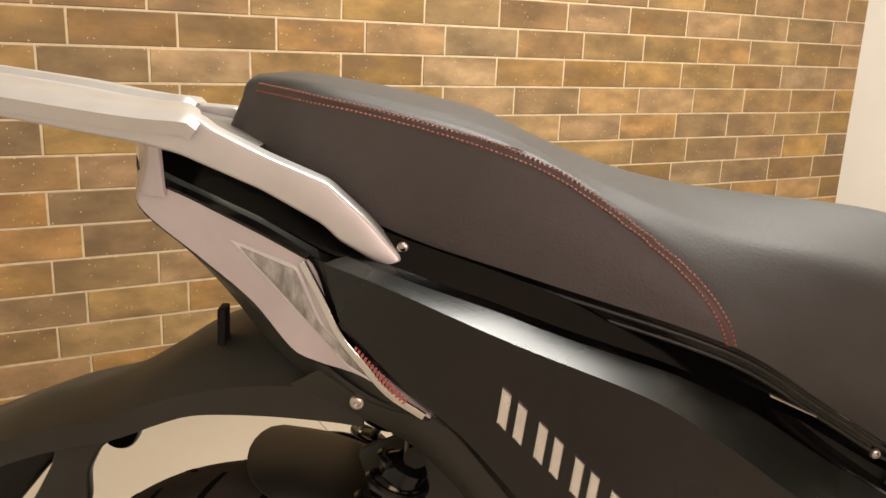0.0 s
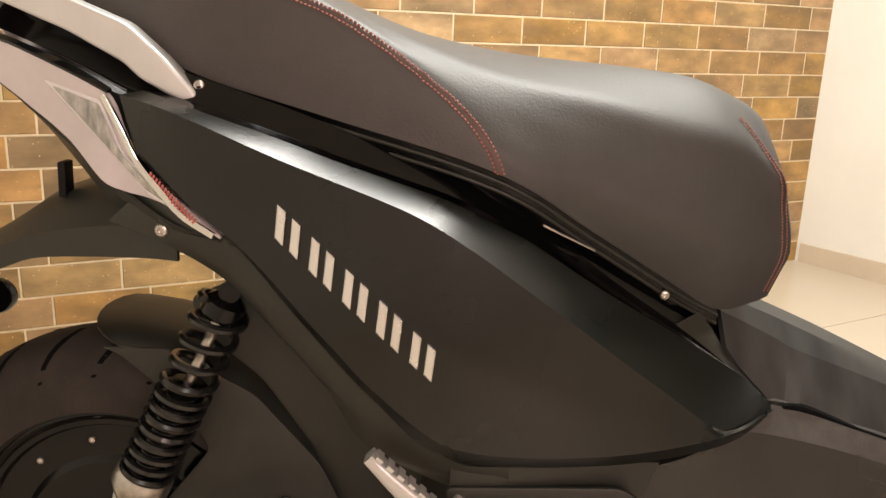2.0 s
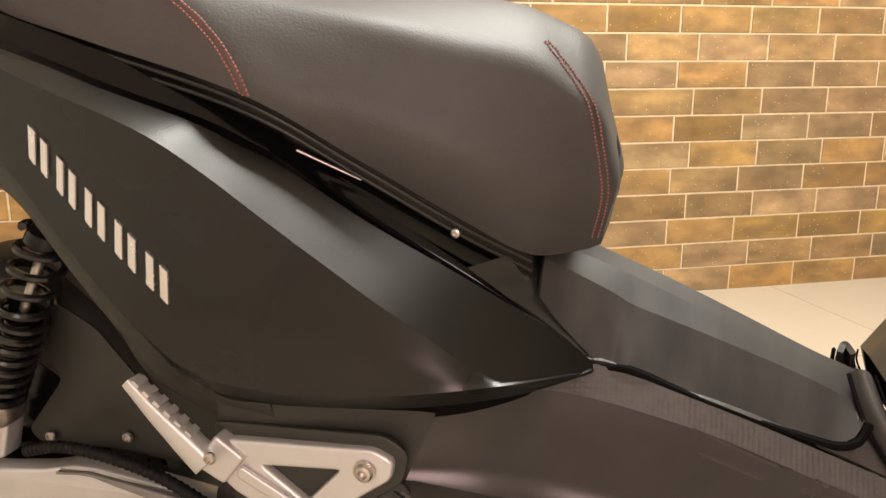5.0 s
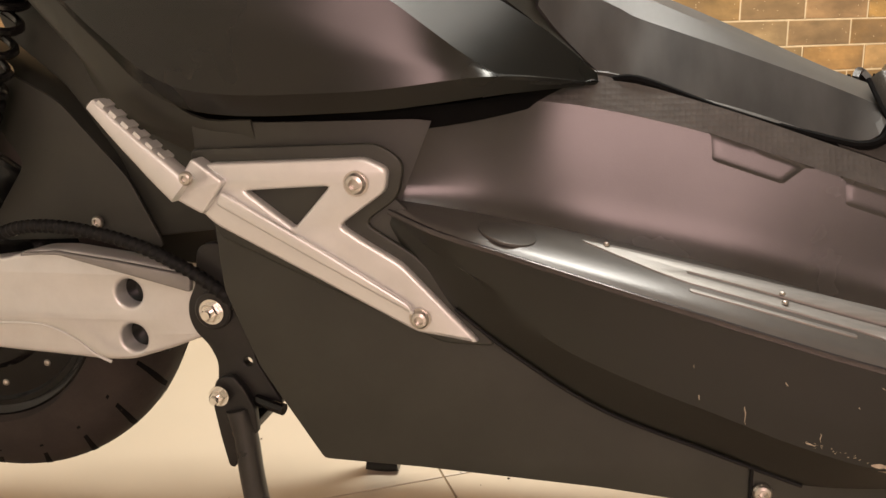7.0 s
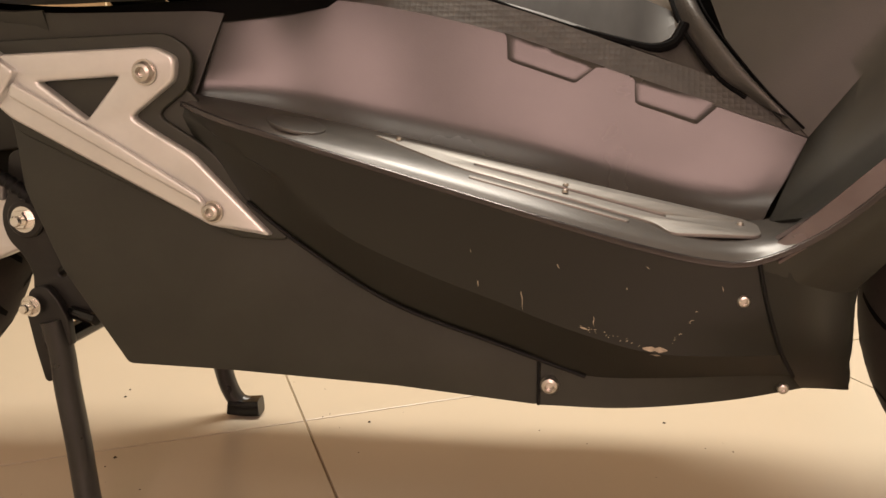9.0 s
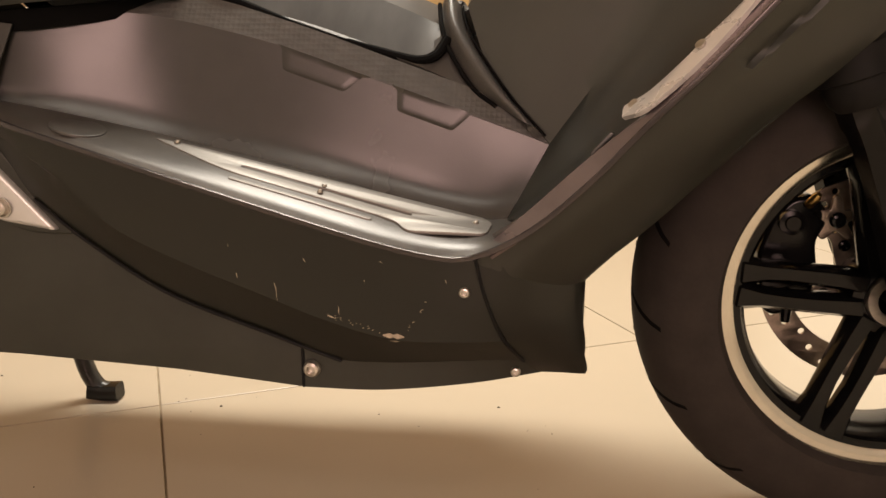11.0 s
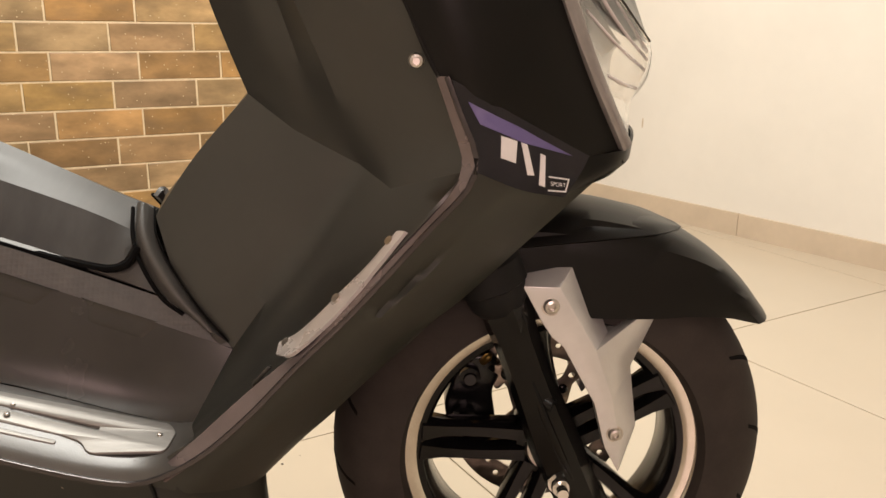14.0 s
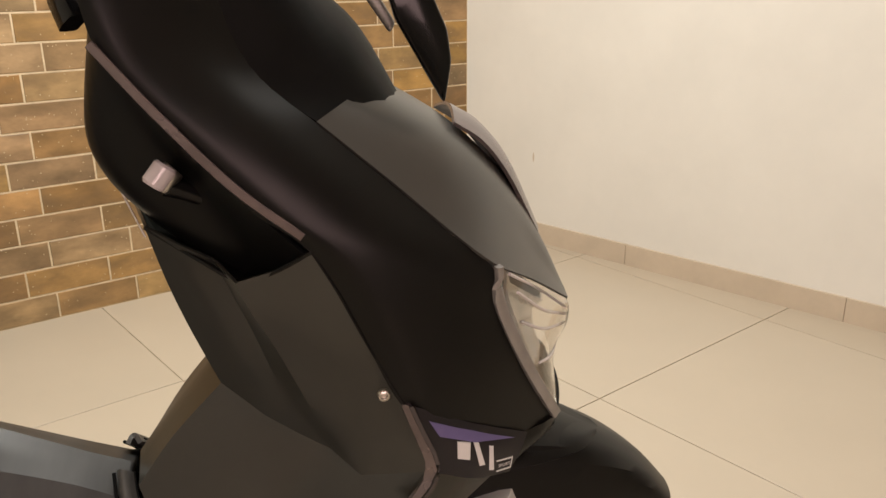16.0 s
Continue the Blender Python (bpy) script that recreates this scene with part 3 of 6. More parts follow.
part("bleed_nipple", tube([(1.338, 0.026, 0.340), (1.343, 0.018, 0.349), (1.345, 0.015, 0.353)], [0.005, 0.005, 0.003], 12), M_BRASS, caliper, "brass bleed nipple")
part("caliper_pin", tube([(1.326, 0.026, 0.232), (1.326, 0.026, 0.212)], [0.007, 0.005], 12), M_BLACKMETAL, caliper)
attach("caliper_bracket", plate("caliper_bracket", rounded(bracket_star, 0.003, 2), 0.028, 0.006, bevel=0.001), M_DISC, caliper, "bare metal caliper bracket")
bolt(caliper, 1.368, 0.024, 0.325, 0.0085, M_BLACKMETAL)
rear_wheel = attach("rear_wheel", finish(lathe([(0, -0.058), (0.05, -0.058), (0.06, -0.052), (0.105, -0.05), (0.112, -0.044), (0.148, -0.042), (0.152, -0.048), (0.158, -0.048),
                                                 (0.158, 0.048), (0.112, 0.044), (0.05, 0.058), (0, 0.058)], REAR, 72), "rear_wheel", 25), M_BLACKMETAL, scooter, "black rear wheel with a hub motor")
tyre = part("tyre", tyre_mesh(REAR, RADIUS, 0.064, RIM), M_TYRE, rear_wheel, "black rubber tyre")
tread_grooves(tyre, REAR, RADIUS, 0.064, 22)
part("rim_edge", lathe([(0.174, -0.047), (0.176, -0.051), (0.166, -0.054), (0.160, -0.050), (0.156, -0.044), (0.174, -0.044)], REAR, 96), M_BLACKMETAL, rear_wheel)
for k in range(12):
    a = radians(30 * k + 10)
    bolt(rear_wheel, REAR[0] + 0.131 * math.cos(a), -0.043, REAR[2] + 0.131 * math.sin(a), 0.0042, M_STEEL)

# ---- front fork and fender ----
for s in (-1, 1):
    fork = part("fork_leg", tube(curve_points([(1.338, 0.090 * s, 0.478), (1.36, 0.090 * s, 0.42), (1.402, 0.089 * s, 0.31), (1.432, 0.088 * s, 0.242), (1.446, 0.088 * s, 0.214)], 14),
                                 [0.023, 0.0245, 0.0265, 0.0245, 0.0245, 0.0245, 0.0255, 0.0265, 0.0280, 0.0290, 0.0285, 0.0275, 0.0265, 0.020], 9), M_GLOSS, scooter, "gloss black fork leg", 24)
    part("fork_collar", tube([(1.3425, 0.090 * s, 0.466), (1.3465, 0.090 * s, 0.456), (1.3535, 0.090 * s, 0.438), (1.3565, 0.090 * s, 0.430)], [0.0265, 0.0290, 0.0280, 0.0250], 6), M_GLOSS, fork, "faceted collar", 20)
    part("casting_rib", tube([(1.374, 0.110 * s, 0.382), (1.390, 0.114 * s, 0.340), (1.412, 0.115 * s, 0.290), (1.426, 0.112 * s, 0.262)], [0.003, 0.0045, 0.0045, 0.003], 8), M_GLOSS, fork)
    part("dust_boot", tube([(1.318, 0.092 * s, 0.522), (1.321, 0.092 * s, 0.514), (1.3215, 0.092 * s, 0.512), (1.323, 0.092 * s, 0.508), (1.326, 0.092 * s, 0.500), (1.335, 0.092 * s, 0.476), (1.336, 0.092 * s, 0.474), (1.338, 0.092 * s, 0.468), (1.342, 0.092 * s, 0.458), (1.345, 0.092 * s, 0.450)], [0.028, 0.033, 0.029, 0.029, 0.036, 0.036, 0.032, 0.032, 0.030, 0.024], 28), M_RUBBER, fork, "black rubber dust boot")
    part("casting_boss", tube([(1.392, 0.105 * s, 0.352), (1.400, 0.112 * s, 0.350)], [0.010, 0.007], 14), M_BLACKMETAL, fork)
    part("upper_tube", tube([(1.268, 0.092 * s, 0.64), (1.324, 0.092 * s, 0.50)], 0.017, 20), M_STEEL, fork)
    lug = plate("axle_lug", rounded([(1.395, 0.274), (1.425, 0.290), (1.452, 0.252), (1.474, 0.220), (1.468, 0.203), (1.445, 0.198), (1.402, 0.234)], 0.010), 0.090 * s, 0.036, bevel=0.006)
    attach("axle_lug", lug, M_BLACKMETAL, fork)
axle = part("axle_bolt", tube([(1.411, -0.112, 0.258), (1.411, 0.112, 0.258)], 0.007, 20), M_STEEL, front_wheel)
part("axle_nut", lathe([(0, -0.134), (0.006, -0.134), (0.007, -0.122), (0.0092, -0.122), (0.0102, -0.120), (0.0102, -0.112), (0.0128, -0.112), (0.0128, -0.108), (0, -0.108)], (1.411, 0, 0.258), 12), M_CHROME, axle, "zinc plated axle nut")

A, B, T = (1.363, -0.107, 0.479), (1.401, -0.107, 0.478), (1.475, -0.106, 0.268)
RIDGE = [(1.442, -0.107, 0.410), (1.463, -0.107, 0.355), (1.474, -0.107, 0.304)]
LEFT = [(1.458, -0.106, 0.298), (1.444, -0.106, 0.349), (1.408, -0.106, 0.413), (1.395, -0.106, 0.424), (1.384, -0.106, 0.441)]
RIGHT = [(1.427, -0.064, 0.500), (1.463, -0.066, 0.414), (1.524, -0.060, 0.452), (1.490, -0.068, 0.376), (1.496, -0.085, 0.313)]
BACK = (1.381, -0.048, 0.494)


def guard_mesh():
    """The folded guard: a flat face, a slanted wing side and a top that turns in, with a returned edge."""
    bm = bmesh.new()
    v = {p: bm.verts.new(p) for p in [A, B, T, BACK] + RIDGE + LEFT + RIGHT}
    for loop in ([A, B] + RIDGE + [T] + LEFT, [B, RIGHT[0], RIGHT[1], RIDGE[0]], [RIDGE[0], RIGHT[1], RIGHT[2]], [RIDGE[0], RIGHT[2], RIGHT[3], RIDGE[1]],
                 [RIDGE[1], RIGHT[3], RIGHT[4], RIDGE[2]], [RIDGE[2], RIGHT[4], T], [A, BACK, RIGHT[0], B]):
        bm.faces.new([v[p] for p in loop])
    edge = [e for e in bm.edges if e.is_boundary]
    grown = bmesh.ops.extrude_edge_only(bm, edges=edge)["geom"]
    for q in grown:
        if isinstance(q, bmesh.types.BMVert):
            q.co.y += 0.014
    bmesh.ops.recalc_face_normals(bm, faces=bm.faces)
    if next(f for f in bm.faces if len(f.verts) > 8).normal.y > 0:
        bmesh.ops.reverse_faces(bm, faces=bm.faces)
    keen = [e for e in bm.edges if len(e.link_faces) == 2 and e.calc_face_angle(0) > 0.15]
    bmesh.ops.bevel(bm, geom=keen, offset=0.0014, segments=2, affect="EDGES", profile=0.6)
    return finish(bm, "fork_guard", 30)


guard = guard_mesh()
gr = attach("fork_guard", guard, M_SILVER, scooter, "silver painted fork guard with a pointed wing")
gl = attach("fork_guard", mirrored(guard), M_SILVER, scooter, "silver painted fork guard with a pointed wing")
for gp, s in ((gr, -1), (gl, 1)):
    bolt(gp, 1.393, 0.1065 * s, 0.458, 0.0085, side=s, washer=1.25)
    bolt(gp, 1.468, 0.1065 * s, 0.314, 0.0075, side=s, washer=1.25)


def arc(radius, a0, a1, y, centre, n=9, rise=0.0):
    return [(centre[0] + (radius + rise * math.sin(math.pi * i / (n - 1))) * math.cos(radians(a0 + (a1 - a0) * i / (n - 1))), y if not callable(y) else y(i / (n - 1)),
             centre[2] + (radius + rise * math.sin(math.pi * i / (n - 1))) * math.sin(radians(a0 + (a1 - a0) * i / (n - 1)))) for i in range(n)]


fend = whole([[(1.275, -0.076, 0.470), (1.34, -0.082, 0.452), (1.42, -0.084, 0.438), (1.50, -0.080, 0.434), (1.55, -0.073, 0.434), (1.59, -0.065, 0.430), (1.610, -0.058, 0.425)], arc(0.274, 118, 37, lambda u: -0.079 + 0.02 * u * u, FRONT), arc(0.285, 118, 35.5, lambda u: -0.064 + 0.02 * u * u, FRONT),
              arc(0.291, 118, 34.5, lambda u: -0.034 + 0.012 * u * u, FRONT), arc(0.294, 118, 34.5, 0.0, FRONT)])
fender = part("front_fender", skin(fend, 36, 2, True, out=(0, 0, 1), thick=0.003), M_SATIN, scooter, "satin black front fender")
lip = whole([[(1.350, -0.084, 0.512), (1.40, -0.083, 0.517), (1.449, -0.080, 0.521), (1.510, -0.062, 0.5225), (1.545, -0.022, 0.518)], [(1.352, -0.074, 0.524), (1.40, -0.072, 0.530), (1.446, -0.068, 0.533), (1.508, -0.048, 0.530), (1.548, -0.014, 0.519)],
             [(1.356, -0.042, 0.534), (1.40, -0.040, 0.539), (1.446, -0.036, 0.540), (1.505, -0.026, 0.533), (1.551, -0.008, 0.5175)], [(1.356, 0.0, 0.536), (1.40, 0.0, 0.541), (1.446, 0, 0.541), (1.506, 0, 0.533), (1.554, 0.0, 0.516)]])
part("fender_crown", skin(lip, 30, 3, True, out=(0, 0, 1), thick=0.004), M_SATIN, fender)

# ---- rear suspension ----
arm_out = [(-0.02, 0.300), (-0.03, 0.335), (-0.01, 0.366), (0.06, 0.370), (0.121, 0.378), (0.160, 0.388), (0.190, 0.389), (0.260, 0.380), (0.339, 0.368), (0.338, 0.355), (0.330, 0.345), (0.329, 0.330), (0.334, 0.314), (0.343, 0.303), (0.302, 0.287), (0.256, 0.272), (0.230, 0.270), (0.102, 0.276), (0.02, 0.285)]
arm = plate("swingarm", rounded(arm_out, 0.008), -0.124, 0.030, [circle(0.259, 0.344, 0.0150), circle(0.259, 0.296, 0.0150)], bevel=0.004)
swing = pair("swingarm", arm, M_SILVER, scooter, "silver painted swingarm plate with two round holes")
attach("swingarm_rib", plate("swingarm_rib", rounded([(0.150, 0.386), (0.195, 0.386), (0.336, 0.352), (0.338, 0.369), (0.260, 0.381), (0.190, 0.390)], 0.003), -0.1385, 0.008, bevel=0.002), M_BAND, swing)
part("cast_crease", tube(curve_points([(0.060, -0.1392, 0.314), (0.109, -0.1392, 0.312), (0.165, -0.1392, 0.312), (0.200, -0.1392, 0.299), (0.222, -0.1392, 0.283), (0.240, -0.1390, 0.275)], 30), 0.0016, 8), M_SILVER, swing)
attach("swingarm_backing", plate("swingarm_backing", [(0.235, 0.27), (0.285, 0.275), (0.285, 0.37), (0.235, 0.37)], -0.104, 0.004, bevel=0.0005), M_BLACKMETAL, swing)
bolt(swing, REAR[0], -0.132, REAR[2], 0.013, style="hex")
pivot_out = [(0.348, 0.400), (0.372, 0.405), (0.398, 0.375), (0.400, 0.320), (0.398, 0.288), (0.425, 0.240), (0.412, 0.232), (0.388, 0.236), (0.372, 0.236), (0.357, 0.246), (0.357, 0.263), (0.359, 0.281), (0.350, 0.300), (0.338, 0.311), (0.332, 0.326), (0.333, 0.343), (0.343, 0.361)]
piv = plate("pivot_plate", rounded(pivot_out, 0.010), -0.139, 0.012, [circle(0.391, 0.283, 0.0045, 12)], bevel=0.002)
pivot = pair("pivot_plate", piv, M_PLATE, scooter, "black frame plate with plated bolts")
part("bolt_boss", lathe([(0, -0.1445), (0.017, -0.1445), (0.019, -0.143), (0.019, -0.137), (0, -0.137)], (0.361, 0, 0.336), 28), M_PLATE, pivot)
bolt(pivot, 0.361, -0.1450, 0.336, 0.0098, M_CHROME, style="hex")
bolt(pivot, 0.366, -0.1560, 0.253, 0.0080, M_CHROME, style="hex")
hose = tube(curve_points([(0.10, -0.118, 0.396), (0.15, -0.128, 0.412), (0.21, -0.136, 0.414), (0.28, -0.142, 0.402), (0.335, -0.148, 0.382), (0.372, -0.152, 0.362), (0.392, -0.150, 0.345)], 120), [0.0062 + (0.0012 if i % 3 == 0 else 0) for i in range(120)], 10)
part("corrugated_hose", hose, M_RUBBER, scooter, "black corrugated cable hose")


def coil(a, b, radius, wire, turns_at, n=420):
    a, b = Vector(a), Vector(b)
    t = (b - a).normalized()
    p = t.orthogonal().normalized()
    q = t.cross(p)
    pts = []
    total = turns_at(1.0)
    for i in range(n):
        u = i / (n - 1)
        w = 2 * math.pi * turns_at(u)
        pts.append(a + (b - a) * u + p * radius * math.cos(w) + q * radius * math.sin(w))
    return tube(pts, wire, 7)


def shock(s):
    top, foot = Vector((0.163, 0.112 * s, 0.666)), Vector((0.039, 0.112 * s, 0.403))
    way = (foot - top).normalized()
    body = part("shock_absorber", tube([top + way * 0.015, top + way * 0.25], 0.0055, 16), M_STEEL, scooter, "twin rear shock absorber with a black coil spring")
    part("spring_cap", tube([top + way * 0.008, top + way * 0.016, top + way * 0.030, top + way * 0.034], [0.012, 0.021, 0.022, 0.018], 32), M_BLACKMETAL, body)
    part("eye", tube([top - Vector((0, 0.014, 0)), top + Vector((0, 0.014, 0))], 0.011, 24), M_BLACKMETAL, body)
    part("coil_spring", coil(top + way * 0.016, top + way * 0.232, 0.0255, 0.0046, lambda u: 4.2 * min(u, 0.48) / 0.48 + 8.0 * max(u - 0.48, 0) / 0.52), M_COIL, body, "black coil spring")
    part("damper_tube", tube([top + way * 0.115, top + way * 0.245], 0.0165, 24), M_BLACKMETAL, body)
    part("spring_seat", tube([top + way * 0.228, top + way * 0.233, top + way * 0.247, top + way * 0.262], [0.030, 0.031, 0.031, 0.022], 32), M_STEEL, body, "silver lower spring seat")
    me = plate("clevis", rounded([(foot.x - 0.024, foot.z - 0.02), (foot.x + 0.02, foot.z - 0.028), (foot.x + 0.036, foot.z + 0.03), (foot.x - 0.008, foot.z + 0.045)], 0.008), foot.y, 0.03, bevel=0.004)
    attach("clevis", me, M_SILVER, body)
    bolt(body, foot.x, foot.y + 0.016 * s, foot.z, 0.010, style="hex", side=s)


shock(-1)
shock(1)
hug = whole([arc(0.254, 80, -6, -0.078, REAR), arc(0.266, 86, -6, -0.076, REAR), arc(0.274, 91, -6, -0.050, REAR), arc(0.277, 93, -6, 0.0, REAR)])
hugger = part("inner_fender", skin(hug, 30, 2, True, out=(0, 0, 1)), M_PLASTIC, scooter, "black plastic inner fender hugging the tyre")
flap = plate("inner_fender_side", rounded([(0.010, 0.585), (0.085, 0.585), (0.175, 0.535), (0.245, 0.455), (0.28, 0.38), (0.20, 0.39), (0.085, 0.385), (0.07, 0.40), (0.125, 0.47), (0.085, 0.53), (0.03, 0.578)], 0.012), -0.079, 0.004, bevel=0.001)
pair("inner_fender_side", flap, M_PLASTIC, hugger)
attach("rear_inner_panel", plate("rear_inner_panel", rounded([(0.105, 0.640), (0.18, 0.672), (0.25, 0.600), (0.31, 0.52), (0.36, 0.44), (0.34, 0.40), (0.26, 0.39), (0.235, 0.47), (0.18, 0.55), (0.12, 0.60)], 0.012), -0.068, 0.006, bevel=0.002), M_PLASTIC, scooter)
bolt(hugger, 0.104, -0.084, 0.398, 0.0065)
bolt(hugger, 0.207, -0.084, 0.409, 0.0065)

# ---- centre stand ----
for s in (-1, 1):
    leg = part("stand_leg", tube(curve_points([(0.380, 0.146 * s, 0.236), (0.386, 0.147 * s, 0.205), (0.390, 0.150 * s, 0.168), (0.399, 0.156 * s, 0.115), (0.408, 0.163 * s, 0.050), (0.418, 0.168 * s, 0.022), (0.432, 0.170 * s, 0.014)], 20), 0.0125, 18), M_STAND, scooter, "black tubular centre stand leg")
    me = plate("stand_gusset", rounded([(0.354, 0.247), (0.361, 0.268), (0.378, 0.272), (0.390, 0.258), (0.399, 0.238), (0.400, 0.210), (0.384, 0.214), (0.380, 0.190), (0.372, 0.172), (0.366, 0.174), (0.360, 0.205)], 0.006), 0.150 * s, 0.009, bevel=0.0015)
    attach("gusset", me, M_PLATE, leg)
    part("foot", tube(curve_points([(0.408, 0.166 * s, 0.016), (0.43, 0.169 * s, 0.013), (0.452, 0.171 * s, 0.014)], 8), None, 14, squash=(0.014, 0.012)), M_BLACKMETAL, leg)
part("stand_crossbar", tube([(0.388, -0.146, 0.218), (0.388, 0.146, 0.218)], 0.010, 16), M_BLACKMETAL, scooter)
part("stand_tang", tube(curve_points([(0.398, -0.140, 0.244), (0.415, -0.146, 0.242), (0.430, -0.150, 0.240)], 8), 0.006, 12), M_BLACKMETAL, scooter)

# ---- lower body ----
skirt = plate("belly_panel", rounded([(0.395, 0.452), (0.40, 0.372), (0.428, 0.30), (0.484, 0.213), (0.579, 0.212), (0.734, 0.206), (0.857, 0.196), (0.857, 0.236), (0.835, 0.25), (0.765, 0.272), (0.69, 0.312), (0.655, 0.336), (0.60, 0.42), (0.56, 0.46)], 0.004, 2), -0.189, 0.006, bevel=0.001)
pair("belly_panel", skirt, M_PLASTIC, scooter, "flat matt black belly panel")
strip = skin([[(0.858, -0.190, 0.240), (0.90, -0.189, 0.242), (0.97, -0.187, 0.242), (1.055, -0.178, 0.246)], [(0.858, -0.191, 0.197), (0.93, -0.187, 0.197), (1.01, -0.176, 0.204), (1.075, -0.160, 0.213)], [(0.858, -0.14, 0.186), (0.93, -0.14, 0.186), (1.01, -0.13, 0.192), (1.08, -0.12, 0.20)]], 20, 2)
lower = pair("belly_strip", finish(strip, "belly_strip"), M_PLASTIC, scooter)
bolt(lower, 0.866, -0.1925, 0.216, 0.008)
EDGE = [(0.556, -0.188, 0.447), (0.60, -0.208, 0.434), (0.66, -0.216, 0.418), (0.79, -0.221, 0.381), (0.92, -0.224, 0.345), (0.985, -0.226, 0.332), (1.018, -0.226, 0.334)]
fairing = skin([EDGE,
                [(0.556, -0.1885, 0.442), (0.625, -0.209, 0.402), (0.70, -0.2165, 0.372), (0.80, -0.218, 0.335), (0.91, -0.2205, 0.298), (0.98, -0.2225, 0.290), (1.030, -0.2225, 0.292)],
                [(0.556, -0.189, 0.437), (0.600, -0.201, 0.415), (0.640, -0.209, 0.390), (0.668, -0.2115, 0.366), (0.706, -0.213, 0.340), (0.766, -0.214, 0.314), (0.822, -0.215, 0.294), (0.883, -0.216, 0.272), (0.943, -0.217, 0.257), (1.000, -0.215, 0.256), (1.044, -0.210, 0.258)],
                [(0.556, -0.188, 0.430), (0.61, -0.194, 0.366), (0.66, -0.196, 0.330), (0.735, -0.196, 0.284), (0.83, -0.196, 0.250), (0.90, -0.194, 0.226), (1.056, -0.186, 0.233)]], 60, 3)
low_fairing = pair("lower_fairing", finish(fairing, "lower_fairing", 16), M_FAIRING, scooter, "satin black lower fairing with scuffs and scratches")
bolt(low_fairing, 1.009, -0.2235, 0.303, 0.0048)
bolt(low_fairing, 1.050, -0.188, 0.222, 0.0045)
chin_rows = [[(1.016, -0.2255, 0.336), (1.028, -0.223, 0.297), (1.042, -0.212, 0.262), (1.057, -0.186, 0.232), (1.070, -0.162, 0.213)],
             [(1.050, -0.218, 0.322), (1.062, -0.209, 0.285), (1.072, -0.196, 0.258), (1.082, -0.174, 0.230), (1.092, -0.153, 0.210)],
             [(1.098, -0.176, 0.312), (1.098, -0.174, 0.285), (1.101, -0.167, 0.258), (1.106, -0.156, 0.230), (1.111, -0.148, 0.208)],
             [(1.109, -0.154, 0.306), (1.108, -0.154, 0.285), (1.109, -0.151, 0.258), (1.111, -0.145, 0.230), (1.113, -0.140, 0.209)],
             [(1.100, -0.130, 0.308), (1.099, -0.130, 0.285), (1.100, -0.130, 0.258), (1.102, -0.128, 0.230), (1.104, -0.125, 0.209)],
             [(1.080, -0.085, 0.310), (1.076, -0.085, 0.285), (1.080, -0.085, 0.258), (1.090, -0.085, 0.230), (1.096, -0.085, 0.208)]]
# the far half ends further back
attach("chin_fairing", finish(skin(chin_rows, 20, 3, True), "chin_fairing"), M_FAIRING, scooter)
short_rows = [[(1.016 + (x - 1.016) * 0.45, y, z) for x, y, z in row] for row in chin_rows]
attach("chin_fairing", mirrored(finish(skin(short_rows, 20, 3, True), "chin_fairing")), M_FAIRING, scooter)
part("panel_seam", tube(curve_points([(1.018, -0.2275, 0.332), (1.026, -0.2255, 0.300), (1.040, -0.216, 0.262), (1.057, -0.187, 0.232)], 20), 0.0016, 8), M_RUBBER, low_fairing)
part("panel_seam", tube(curve_points([(0.612, -0.1965, 0.366), (0.660, -0.1975, 0.329), (0.735, -0.1975, 0.283), (0.83, -0.1975, 0.249), (0.895, -0.1955, 0.226)], 30), 0.0017, 8), M_RUBBER, low_fairing)
part("panel_seam", tube([(0.857, -0.1905, 0.238), (0.857, -0.1905, 0.197)], 0.0016, 8), M_RUBBER, low_fairing)
pans = whole([[(0.486, -0.187, 0.216), (0.735, -0.187, 0.208), (0.93, -0.182, 0.198), (1.05, -0.160, 0.211), (1.062, -0.155, 0.212)], [(0.486, -0.12, 0.214), (0.735, -0.12, 0.206), (0.93, -0.12, 0.19), (1.05, -0.11, 0.20), (1.062, -0.1, 0.204)], [(0.486, 0, 0.214), (0.735, 0, 0.206), (0.93, 0, 0.19), (1.05, 0, 0.20), (1.062, 0, 0.204)]])
part("belly_pan", skin(pans, 20, 1, out=(0, 0, -1)), M_PLASTIC, scooter)
wheel_well = whole([[(1.112, -0.122, 0.302), (1.132, -0.123, 0.322), (1.17, -0.125, 0.35), (1.30, -0.125, 0.475), (1.42, -0.125, 0.592)], [(1.095, -0.09, 0.30), (1.11, -0.09, 0.33), (1.14, -0.09, 0.37), (1.27, -0.09, 0.51), (1.42, -0.09, 0.60)], [(1.085, 0, 0.30), (1.10, 0, 0.33), (1.13, 0, 0.375), (1.26, 0, 0.52), (1.42, 0, 0.61)]])
part("wheel_well", skin(wheel_well, 24, 1, out=(1, 0, -0.5)), M_PLASTIC, scooter)

